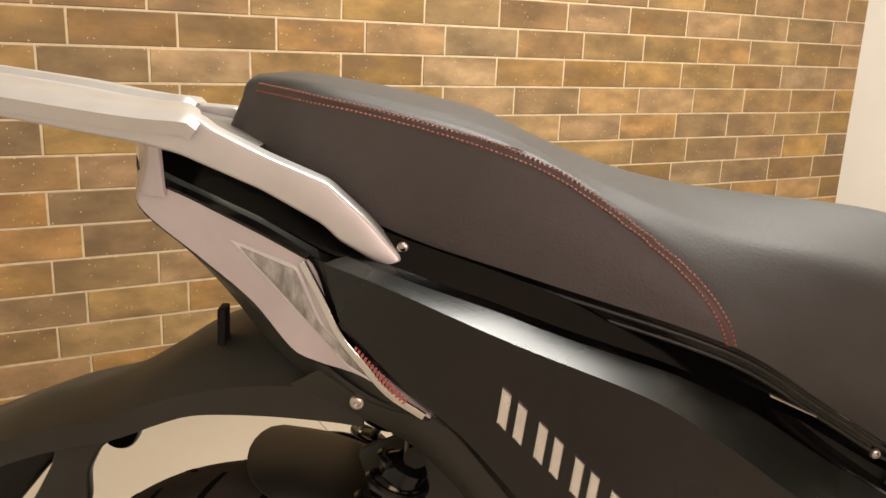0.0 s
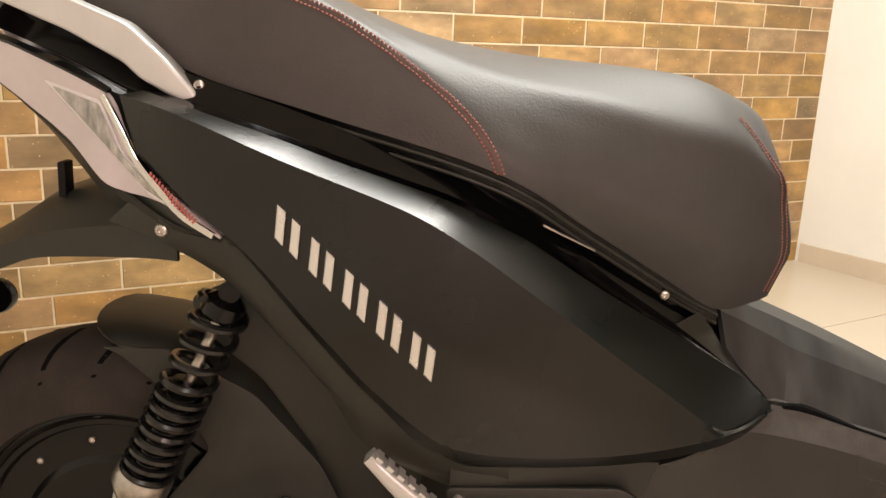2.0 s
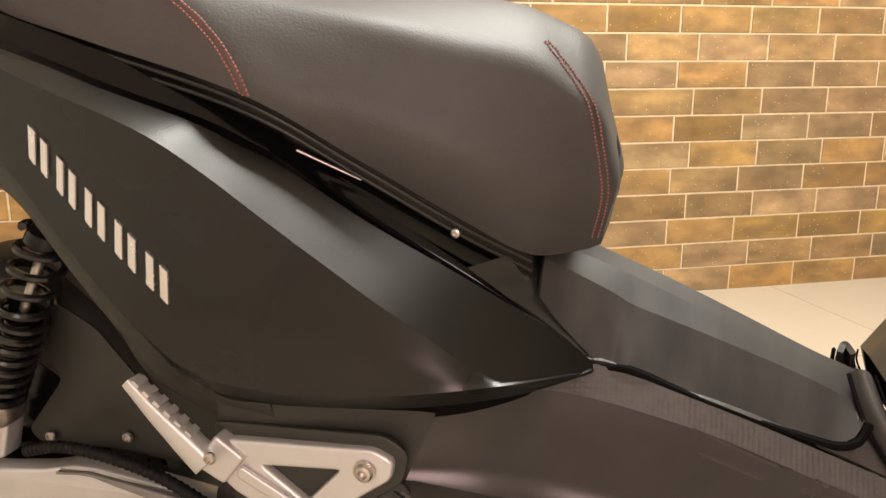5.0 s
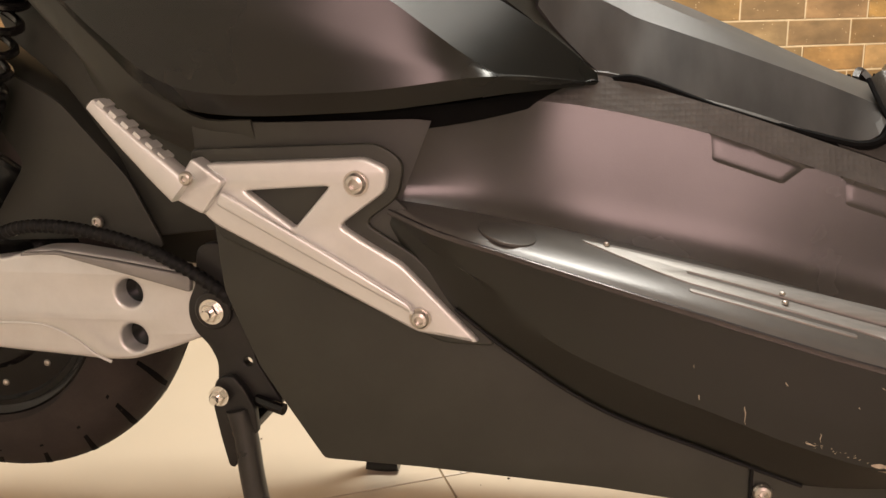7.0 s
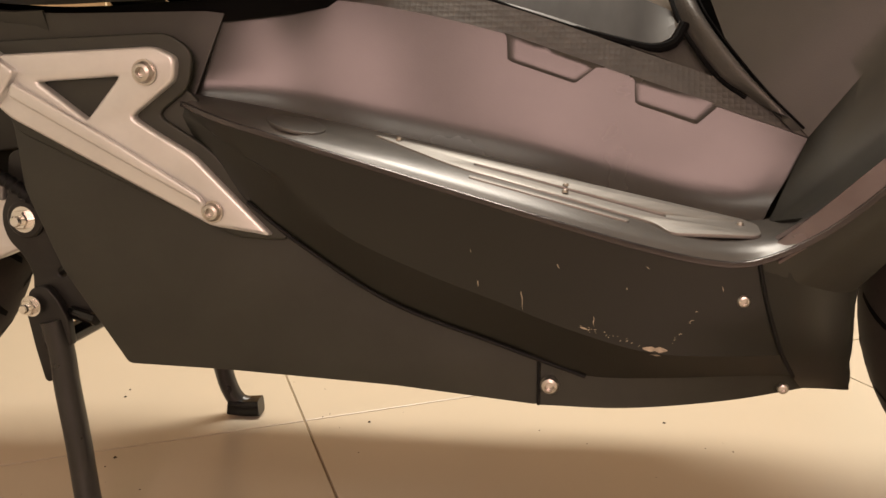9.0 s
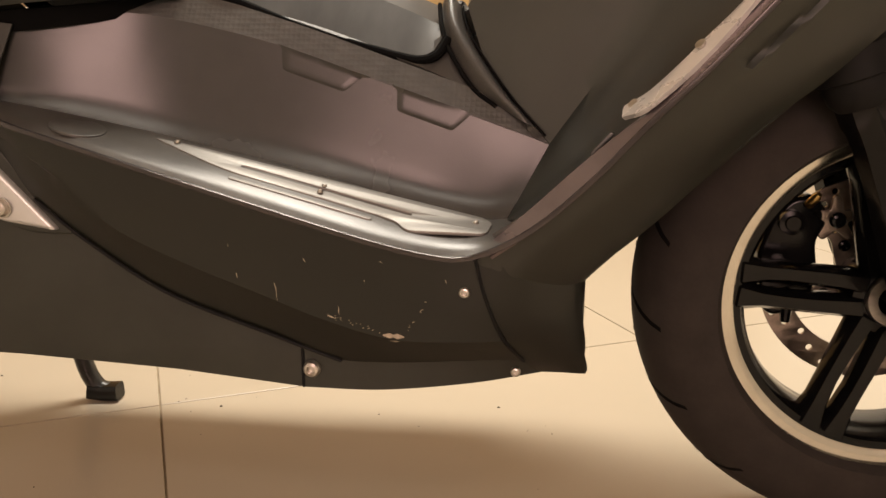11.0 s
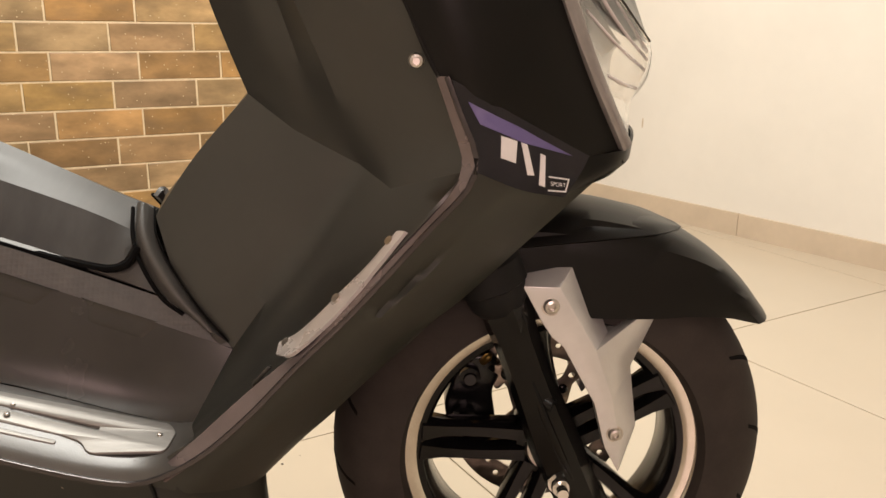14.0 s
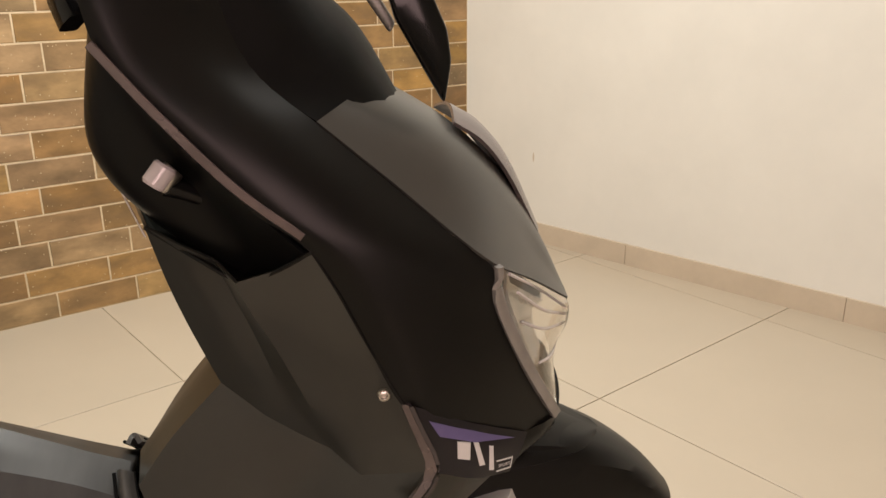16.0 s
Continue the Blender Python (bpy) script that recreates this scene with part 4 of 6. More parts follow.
# ---- floorboard and tunnel ----
board = skin([EDGE + [(1.05, -0.222, 0.352)], [(0.556, -0.186, 0.452), (0.60, -0.200, 0.440), (0.66, -0.205, 0.425), (0.79, -0.210, 0.390), (0.92, -0.213, 0.354), (0.985, -0.214, 0.342), (1.025, -0.212, 0.345), (1.05, -0.205, 0.36)],
              [(0.558, -0.176, 0.455), (0.62, -0.165, 0.443), (0.715, -0.142, 0.420), (0.853, -0.138, 0.388), (0.962, -0.138, 0.358), (1.0, -0.14, 0.350), (1.034, -0.145, 0.350), (1.075, -0.145, 0.365)]], 40, 2, out=(0, -0.2, 1))
floorboard = pair("floorboard", finish(board, "floorboard"), M_BOARD, scooter, "black plastic footboard sloping to the front")
tunnel = skin([[(0.556, -0.172, 0.453), (0.62, -0.160, 0.440), (0.715, -0.137, 0.417), (0.853, -0.132, 0.386), (0.962, -0.132, 0.355), (1.012, -0.136, 0.345), (1.033, -0.140, 0.343)],
               [(0.556, -0.168, 0.462), (0.62, -0.152, 0.455), (0.715, -0.128, 0.435), (0.853, -0.122, 0.405), (0.962, -0.120, 0.374), (1.018, -0.124, 0.362), (1.044, -0.127, 0.362)],
               [(0.577, -0.163, 0.512), (0.62, -0.145, 0.528), (0.69, -0.115, 0.530), (0.813, -0.106, 0.503), (0.924, -0.105, 0.465), (1.020, -0.107, 0.432), (1.074, -0.110, 0.412)]], 40, 4, True)
tun = pair("tunnel_side", finish(tunnel, "tunnel_side"), M_TUNNEL, scooter, "satin black tunnel side with stepped moulding")
band = skin([[(0.62, -0.145, 0.528), (0.69, -0.115, 0.530), (0.813, -0.106, 0.503), (0.924, -0.105, 0.465), (1.071, -0.110, 0.414)],
             [(0.64, -0.132, 0.546), (0.715, -0.095, 0.553), (0.823, -0.094, 0.524), (0.932, -0.092, 0.486), (1.04, -0.096, 0.448)]], 40, 2, thick=0.004)
pair("tunnel_band", finish(band, "tunnel_band"), M_TEXTURED, scooter, "grained grey plastic band")
inset = skin([[(0.66, -0.112, 0.556), (0.732, -0.088, 0.553), (0.823, -0.088, 0.526), (0.932, -0.086, 0.488), (1.018, -0.084, 0.452)],
              [(0.665, -0.09, 0.60), (0.735, -0.072, 0.556), (0.823, -0.068, 0.534), (0.932, -0.062, 0.506), (0.99, -0.058, 0.515)]], 30, 1)
pair("tunnel_shoulder", finish(inset, "tunnel_shoulder"), M_LIP, scooter)

def sheet_on(outline, z_of, thick, name, mat, parent, label="", holes=()):
    """A plate lying on the footboard: outline in x and y, laid on the height z_of(x, y)."""
    me = plate(name, outline, 0, thick, holes, 0.0006)
    for v in me.vertices:
        x, d, y = v.co
        v.co = (x, y, z_of(x, y) - d)
    bm = bmesh.new()
    bm.from_mesh(me)
    bmesh.ops.recalc_face_normals(bm, faces=bm.faces)
    bm.to_mesh(me)
    bm.free()
    return pair(name, me, mat, parent, label)


def board_z(x, y):
    xs = [0.56, 0.62, 0.715, 0.853, 0.962, 1.03]
    edge = np.interp(x, [0.556, 0.60, 0.66, 0.79, 0.92, 0.985, 1.025], [0.452, 0.440, 0.425, 0.390, 0.354, 0.342, 0.345])
    inn = np.interp(x, xs, [0.455, 0.443, 0.420, 0.388, 0.358, 0.350])
    u = min(1, max(0, (y + 0.21) / 0.07))
    return float(edge + (inn - edge) * u) + 0.0015


foot_plate = sheet_on(rounded([(0.712, -0.158), (0.75, -0.152), (0.90, -0.148), (1.015, -0.150), (1.026, -0.165), (1.024, -0.196), (0.955, -0.203), (0.945, -0.190), (0.925, -0.186), (0.80, -0.187), (0.775, -0.182)], 0.006, 3), board_z, 0.003,
                      "foot_plate", M_BRUSHED, floorboard, "brushed aluminium tread plate", [rounded([(0.80, -0.166), (0.955, -0.166), (0.955, -0.172), (0.80, -0.172)], 0.003, 3)])
sheet_on(rounded([(0.80, -0.196), (0.925, -0.194), (0.925, -0.199), (0.80, -0.201)], 0.003, 3), board_z, 0.003, "tread_bar", M_BRUSHED, floorboard)
for x, y in ((0.735, -0.158), (0.875, -0.164), (0.875, -0.178), (1.012, -0.172)):
    b = bolt(foot_plate, x, y, board_z(x, y) + 0.001, 0.0028)
    b.matrix_basis = pose(x, y, board_z(x, y) + 0.0012, -90, 0, 0)
sheet_on(rounded(circle(0.655, -0.185, 0.024, 20), 0.003, 2), board_z, 0.003, "round_cap", M_BOARD, floorboard)
BAND_IN = [(1.030, -0.214, 0.345), (1.060, -0.215, 0.372), (1.105, -0.213, 0.414), (1.150, -0.212, 0.453), (1.192, -0.212, 0.497), (1.233, -0.211, 0.542), (1.262, -0.209, 0.574), (1.278, -0.2085, 0.590), (1.289, -0.2075, 0.605), (1.293, -0.207, 0.622), (1.289, -0.207, 0.638), (1.281, -0.207, 0.661), (1.270, -0.207, 0.692)]
BAND_OUT = [(1.030, -0.2275, 0.3345), (1.062, -0.2265, 0.357), (1.106, -0.2240, 0.395), (1.150, -0.2230, 0.442), (1.193, -0.2225, 0.485), (1.233, -0.2215, 0.529), (1.268, -0.2190, 0.568), (1.289, -0.2165, 0.589), (1.3005, -0.2150, 0.605), (1.3045, -0.2145, 0.622), (1.301, -0.2140, 0.638), (1.291, -0.2135, 0.661), (1.279, -0.2125, 0.692)]
band_me = finish(skin([BAND_IN, BAND_OUT], 60, 2, out=(-0.3, -1, 0.3), thick=0.003), "trim_band")
pair("trim_band", band_me, M_TRIM, scooter, "dark metallic trim band beside the leg shield")
TRIM = EDGE + BAND_OUT[1:]
trim = part("edge_trim", tube(curve_points(TRIM, 70), None, 10, squash=(0.0022, 0.0024)), M_LINE, scooter, "dark metallic edge trim")
attach("edge_trim", mirrored(trim.data), M_LINE, scooter, "dark metallic edge trim")

# ---- footpeg bracket ----
br_out = [(0.385, 0.475), (0.400, 0.489), (0.519, 0.493), (0.540, 0.494), (0.560, 0.485), (0.557, 0.466), (0.516, 0.437), (0.536, 0.424), (0.568, 0.405), (0.634, 0.337), (0.580, 0.345), (0.405, 0.436), (0.388, 0.452)]
brk = plate("footpeg_bracket", rounded(br_out, 0.006, 3), -0.203, 0.014, [rounded([(0.434, 0.466), (0.509, 0.470), (0.476, 0.434)], 0.003, 2)], bevel=0.0035, slope=(0.02, 0), origin=(0.5, 0))
bracket_r = attach("footpeg_bracket", brk, M_SILVER, scooter, "silver painted passenger footpeg bracket")
bracket_l = attach("footpeg_bracket", mirrored(brk), M_SILVER, scooter, "silver painted passenger footpeg bracket")
back = plate("bracket_recess", rounded([(0.38, 0.50), (0.55, 0.505), (0.572, 0.49), (0.566, 0.46), (0.535, 0.438), (0.58, 0.41), (0.648, 0.333), (0.60, 0.334), (0.40, 0.425)], 0.01), -0.194, 0.006, bevel=0.002)
pair("bracket_recess", back, M_PLASTIC, scooter)
rib = plate("bracket_rib", rounded([(0.41, 0.455), (0.50, 0.405), (0.58, 0.362), (0.575, 0.372), (0.50, 0.418), (0.415, 0.467)], 0.004), -0.2095, 0.006, bevel=0.0025, slope=(0.02, 0), origin=(0.5, 0))
attach("bracket_rib", rib, M_SILVER, bracket_r)
for s, p in ((-1, bracket_r), (1, bracket_l)):
    bolt(p, 0.533, 0.2045 * s, 0.473, 0.009, side=s, washer=1.2)
    bolt(p, 0.583, 0.2035 * s, 0.358, 0.008, side=s, washer=1.2)
    lugm = plate("peg_clevis", rounded([(0.368, 0.462), (0.392, 0.495), (0.420, 0.475), (0.398, 0.446)], 0.004), 0.212 * s, 0.026, bevel=0.003)
    attach("peg_clevis", lugm, M_SILVER, p)
    bolt(p, 0.394, 0.226 * s, 0.480, 0.006, side=s)
    peg = part("footpeg", tube(curve_points([(0.309, 0.210 * s, 0.541), (0.340, 0.212 * s, 0.510), (0.385, 0.214 * s, 0.468)], 8), None, 16, squash=[(0.010, 0.0060), (0.0105, 0.0068), (0.011, 0.0078), (0.011, 0.009), (0.011, 0.010), (0.011, 0.0115), (0.011, 0.0125), (0.011, 0.013)]), M_SILVER, p, "folded silver footpeg with a ribbed rubber top")
    # silver on the ribs stands for the highlights on the rubber top
    for i in range(6):
        rub = bmesh.new()
        u = (i + 0.4) / 6.2
        c = Vector((0.3155 + 0.062 * u, 0.211 * s, 0.5445 - 0.054 * u))
        tangent = Vector((0.75, 0, -0.66))
        nrm = Vector((0.66, 0, 0.75))
        v = box(rub, (-0.0036, -0.0085, -0.003), (0.0036, 0.0075, 0.0014))
        mm = Matrix((( tangent.x, 0, nrm.x, c.x), (0, 1, 0, c.y), (tangent.z, 0, nrm.z, c.z), (0, 0, 0, 1)))
        for q in v:
            q.co = mm @ q.co
        bmesh.ops.recalc_face_normals(rub, faces=rub.faces)
        part("tread_rib", rub, M_SILVER, peg)

# ---- seat ----
SEAT_LOW = [(-0.018, -0.026, 0.930), (0.020, -0.074, 0.928), (0.075, -0.108, 0.902), (0.150, -0.126, 0.871), (0.260, -0.148, 0.843), (0.417, -0.169, 0.800), (0.513, -0.140, 0.742), (0.600, -0.108, 0.686), (0.660, -0.078, 0.650), (0.712, -0.050, 0.652)]
SEAT_MID = [(0.006, -0.026, 0.984), (0.060, -0.078, 0.981), (0.120, -0.100, 0.973), (0.200, -0.120, 0.956), (0.260, -0.131, 0.937), (0.330, -0.146, 0.896), (0.410, -0.158, 0.846), (0.510, -0.150, 0.796), (0.600, -0.132, 0.754), (0.675, -0.100, 0.724), (0.724, -0.066, 0.712)]
SEAT_SHOULDER = [(0.006, -0.020, 0.992), (0.060, -0.060, 0.992), (0.137, -0.075, 0.980), (0.218, -0.086, 0.962), (0.280, -0.094, 0.936), (0.340, -0.106, 0.912), (0.420, -0.110, 0.885), (0.520, -0.108, 0.866), (0.600, -0.098, 0.848), (0.660, -0.084, 0.832), (0.700, -0.074, 0.800)]
SEAT_TOP = [(0.004, 0, 0.994), (0.046, 0, 0.997), (0.137, 0, 0.984), (0.218, 0, 0.967), (0.276, 0, 0.942), (0.336, 0, 0.920), (0.396, 0, 0.907), (0.456, 0, 0.899), (0.575, 0, 0.890), (0.636, 0, 0.881), (0.690, 0, 0.858)]
seat = part("seat", skin(whole([SEAT_LOW, [(a[0] * 0.5 + b[0] * 0.5, (a[1] + b[1]) / 2 * 1.03, (a[2] + b[2]) / 2) for a, b in zip(SEAT_LOW, SEAT_MID[:5] + SEAT_MID[6:])],
                               SEAT_MID, [(a[0] * 0.5 + b[0] * 0.5, a[1] * 0.56 + b[1] * 0.46, a[2] * 0.45 + b[2] * 0.55) for a, b in zip(SEAT_MID, SEAT_SHOULDER)], SEAT_SHOULDER, SEAT_TOP]), 64, 5, True, out=(0, 0, 1), thick=0, cap_end=0.022, cap_start=0.012), M_SEAT, scooter, "long black vinyl seat with red stitching", 50)
seat_me = seat.data
bmv = bmesh.new()
bmv.from_mesh(seat_me)
seat_me.materials.append(M_SEATSIDE)
STITCH = [(0.006, -0.028, 0.984), (0.060, -0.080, 0.980), (0.120, -0.102, 0.972), (0.200, -0.122, 0.955), (0.260, -0.133, 0.936), (0.300, -0.142, 0.915), (0.345, -0.158, 0.888), (0.386, -0.166, 0.853), (0.410, -0.170, 0.820), (0.420, -0.171, 0.797)]
line = curve_points(STITCH, 80)
for f in bmv.faces:
    c = f.calc_center_median()
    if c.x < 0.42:
        z = np.interp(c.x, line[:, 0], line[:, 2])
        if c.z < z:
            f.material_index = 1
bmv.to_mesh(seat_me)
bmv.free()
from mathutils.bvhtree import BVHTree
tree = BVHTree.FromPolygons([v.co for v in seat_me.vertices], [p.vertices for p in seat_me.polygons])


def stitches(pts, offset, name):
    """A row of short red stitches that lies on the seat cover."""
    bm = bmesh.new()
    for i in range(len(pts) - 1):
        a, b = Vector(pts[i]), Vector(pts[i + 1])
        t = (b - a).normalized()
        mid = a.lerp(b, 0.5)
        loc, nrm, _, _ = tree.find_nearest(mid)
        side = t.cross(nrm).normalized()
        p0, p1 = (mid + side * offset) - t * (b - a).length * 0.31, (mid + side * offset) + t * (b - a).length * 0.31
        ring = []
        for p, s in ((p0, 0.0004), (p0.lerp(p1, 0.5), 0.0011), (p1, 0.0004)):
            q, n, _, _ = tree.find_nearest(p)
            c = q + n * s
            ring.append([bm.verts.new(c + side * 0.0009 * math.cos(w) + n * 0.0009 * math.sin(w)) for w in (0, 1.57, 3.14, 4.71)])
        for r0, r1 in zip(ring, ring[1:]):
            for j in range(4):
                bm.faces.new((r0[j], r0[(j + 1) % 4], r1[(j + 1) % 4], r1[j]))
    bmesh.ops.recalc_face_normals(bm, faces=bm.faces)
    return tagged(part(name, bm, M_THREAD, seat), kind="stuff")


for flip in (1, -1):
    pts = [(x, y * flip, z) for x, y, z in curve_points(STITCH, 120)]
    stitches(pts, 0.0035, "stitching")
    stitches(pts, -0.0035, "stitching")
    front_line = [(x, y * flip, z) for x, y, z in curve_points([(0.676, -0.066, 0.862), (0.697, -0.072, 0.828), (0.714, -0.074, 0.780), (0.724, -0.072, 0.738), (0.726, -0.066, 0.705), (0.717, -0.052, 0.664)], 60)]
    stitches(front_line, 0.003, "stitching")
    stitches(front_line, -0.003, "stitching")
# folded red-brown welt that lies between the two rows of stitches
for flip in (1, -1):
    pts = [Vector((x, y * flip, z)) for x, y, z in curve_points(STITCH, 120)]
    bm = bmesh.new()
    rows_ = []
    for i, p in enumerate(pts):
        t = (pts[min(i + 1, 119)] - pts[max(i - 1, 0)]).normalized()
        side = t.cross(tree.find_nearest(p)[1]).normalized()
        row = []
        for k in (-1, -0.55, 0, 0.55, 1):
            q, n, _, _ = tree.find_nearest(p + side * 0.0047 * k)
            row.append(bm.verts.new(q + n * (0.0006 - 0.0009 * abs(k) ** 3)))
        rows_.append(row)
    for r0, r1 in zip(rows_, rows_[1:]):
        for j in range(4):
            bm.faces.new((r0[j], r0[j + 1], r1[j + 1], r1[j]))
    bmesh.ops.recalc_face_normals(bm, faces=bm.faces)
    for f in bm.faces:
        f.smooth = True
    part("seam_welt", bm, M_WELT, seat, "red-brown folded seam")
# embossed marks on the side of the seat, as plain raised bars
for k in range(5):
    x0, z0 = 0.180 + 0.029 * k, 0.916 - 0.0105 * k
    bm = bmesh.new()
    for dx, dz, w, h in ((0, 0, 0.016, 0.002), (0.002, -0.014, 0.016, 0.002)):
        quad = []
        for ex, ez in ((-w / 2, -h / 2), (w / 2, -h / 2 - w * 0.3), (w / 2, h / 2 - w * 0.3), (-w / 2, h / 2)):
            hit = tree.ray_cast(Vector((x0 + dx + ex, -0.4, z0 + dz + ez)), Vector((0, 1, 0)))
            quad.append(bm.verts.new((hit[0] if hit[0] else Vector((x0, -0.15, z0))) + Vector((0, -0.0009, 0))))
        bm.faces.new(quad)
    part("embossed_mark", bm, M_SEATSIDE, seat)

base_rail = skin([[(x, y * 0.985, z - 0.001) for x, y, z in SEAT_LOW[2:-1]], [(x + 0.001, y * 0.97, z - 0.014) for x, y, z in SEAT_LOW[2:-1]], [(x, y * 0.88, z - 0.020) for x, y, z in SEAT_LOW[2:-1]], [(x, y * 0.80, z - 0.055) for x, y, z in SEAT_LOW[2:-1]]], 40, 1)
seat_base = pair("seat_base", finish(base_rail, "seat_base"), M_GLOSS, scooter, "black plastic seat base")
for drop, tight in ((0.0075, 0.982), (0.0165, 0.962)):
    ridge = tube(curve_points([(x + 0.0005, y * tight, z - drop) for x, y, z in SEAT_LOW[2:-1]], 60), 0.0019, 8)
    pair("seat_base_rib", finish(ridge, "seat_base_rib"), M_PLASTIC, seat_base)
bolt(seat_base, 0.594, -0.110, 0.674, 0.0050)
attach("slot_clip", plate("slot_clip", rounded([(0.462, 0.7535), (0.515, 0.7260), (0.5145, 0.7245), (0.4615, 0.7515)], 0.0006, 2), -0.152, 0.004, bevel=0.0005, slope=(0.35, 0), origin=(0.49, 0)), M_STEEL, seat_base, "bright metal clip")
under = whole([[(0.08, -0.135, 0.84), (0.25, -0.15, 0.80), (0.42, -0.15, 0.75), (0.55, -0.12, 0.68), (0.66, -0.08, 0.61)], [(0.06, -0.10, 0.90), (0.25, -0.12, 0.83), (0.42, -0.12, 0.78), (0.55, -0.09, 0.70), (0.66, -0.05, 0.64)], [(0.06, 0, 0.90), (0.25, 0, 0.83), (0.42, 0, 0.78), (0.55, 0, 0.70), (0.66, 0, 0.64)]])
part("storage_tub", skin(under, 20, 1, out=(0, 0, 1)), M_PLASTIC, scooter)

# ---- side panels ----
P_TOP = [(0.100, -0.154, 0.861), (0.154, -0.175, 0.847), (0.220, -0.182, 0.8275), (0.272, -0.184, 0.8094), (0.320, -0.183, 0.794), (0.373, -0.180, 0.7765), (0.410, -0.173, 0.758), (0.448, -0.164, 0.7385), (0.526, -0.153, 0.688), (0.609, -0.134, 0.638), (0.681, -0.113, 0.590), (0.729, -0.090, 0.548)]
P_CREASE = [(0.084, -0.168, 0.858), (0.140, -0.197, 0.846), (0.232, -0.209, 0.811), (0.340, -0.216, 0.772), (0.397, -0.217, 0.740), (0.450, -0.216, 0.703), (0.500, -0.212, 0.667), (0.567, -0.198, 0.616), (0.655, -0.165, 0.553), (0.729, -0.092, 0.546)]
P_MID = [(0.090, -0.172, 0.835), (0.150, -0.196, 0.800), (0.228, -0.206, 0.757), (0.300, -0.220, 0.702), (0.365, -0.226, 0.655), (0.450, -0.222, 0.610), (0.540, -0.208, 0.580), (0.640, -0.178, 0.559), (0.729, -0.092, 0.545)]
P_BEND = [(0.098, -0.176, 0.812), (0.150, -0.193, 0.765), (0.200, -0.204, 0.727), (0.262, -0.215, 0.662), (0.325, -0.220, 0.598), (0.395, -0.218, 0.552), (0.530, -0.209, 0.547), (0.645, -0.180, 0.556), (0.729, -0.092, 0.5445)]
P_LOW = [(0.096, -0.172, 0.808), (0.140, -0.184, 0.766), (0.190, -0.196, 0.730), (0.250, -0.204, 0.662), (0.312, -0.206, 0.594), (0.385, -0.202, 0.535), (0.530, -0.196, 0.530), (0.650, -0.168, 0.541), (0.729, -0.092, 0.544)]
panel = bmesh.new()
for rails, n_across in (([P_TOP, P_CREASE], 3), ([P_CREASE, P_MID, P_BEND], 4), ([P_BEND, P_LOW], 2)):
    piece = skin(rails, 60, n_across, False, thick=0.003)
    tmp = bpy.data.meshes.new("tmp")
    piece.to_mesh(tmp)
    piece.free()
    panel.from_mesh(tmp)
    bpy.data.meshes.remove(tmp)
bmesh.ops.remove_doubles(panel, verts=panel.verts, dist=0.0006)
side_panel = pair("side_panel", finish(panel, "side_panel", 24), M_PANEL, scooter, "satin black side panel with chrome badge marks")
SHOULDER = P_TOP[:-1]
inset = [min(1, (len(SHOULDER) - 1 - i) / 4) for i in range(len(SHOULDER))]
shoulder = skin([[(x + 0.002, y + 0.001, z - 0.001) for x, y, z in SHOULDER], [(x + 0.004 * k, y + 0.002 + 0.014 * k, z + 0.001 * k) for (x, y, z), k in zip(SHOULDER, inset)], [(x + 0.006 * k, y + 0.003 + 0.031 * k, z + 0.022 * k) for (x, y, z), k in zip(SHOULDER, inset)]], 44, 2, out=(0, -0.4, 1))
pair("panel_shoulder", finish(shoulder, "panel_shoulder"), M_GLOSS, scooter)
# chrome badge: plain slanted bars
ptree = BVHTree.FromPolygons([v.co for v in side_panel.data.vertices], [p.vertices for p in side_panel.data.polygons])


def on_panel(x, z, lift=0.0):
    hit = ptree.ray_cast(Vector((x, -0.5, z)), Vector((0, 1, 0)))
    return (hit[0] if hit[0] else Vector((x, -0.21, z))) + Vector((0, -lift, 0))


def badge_bar(a, b, width, parent):
    """A raised chrome bar from a to b, in the plane of the panel."""
    a, b = Vector((a[0], 0, a[1])), Vector((b[0], 0, b[1]))
    t = (b - a).normalized()
    n = Vector((-t.z, 0, t.x))
    bm = bmesh.new()
    rings = []
    skew = t * width * 0.35
    for k, (shrink, lift) in enumerate(((1.0, 0.0), (1.0, 0.0022), (0.72, 0.0032))):
        ring = []
        for p, s in ((a, -1), (b, -1), (b, 1), (a, 1)):
            q = (a + b) / 2 + (p - (a + b) / 2) * (1 - (1 - shrink) * 0.25) + n * s * width / 2 * shrink + skew * s
            ring.append(bm.verts.new(on_panel(q.x, q.z, lift)))
        rings.append(ring)
    for r0, r1 in zip(rings, rings[1:]):
        for j in range(4):
            bm.faces.new((r0[j], r0[(j + 1) % 4], r1[(j + 1) % 4], r1[j]))
    bm.faces.new(rings[-1])
    bmesh.ops.recalc_face_normals(bm, faces=bm.faces)
    return part("badge_bar", bm, M_BADGE, parent, angle=20)


READ, RISE = Vector((0.755, 0, -0.656)), Vector((0.10, 0, 0.995))
for k in range(5):
    o = Vector((0.2365, 0, 0.750)) + READ * 0.0395 * k
    for d in (-0.0085, 0.0085):
        c = o + READ * d
        a, b = c - RISE * 0.015, c + RISE * 0.015
        badge_bar((a.x, a.z), (b.x, b.z), 0.0078, side_panel)

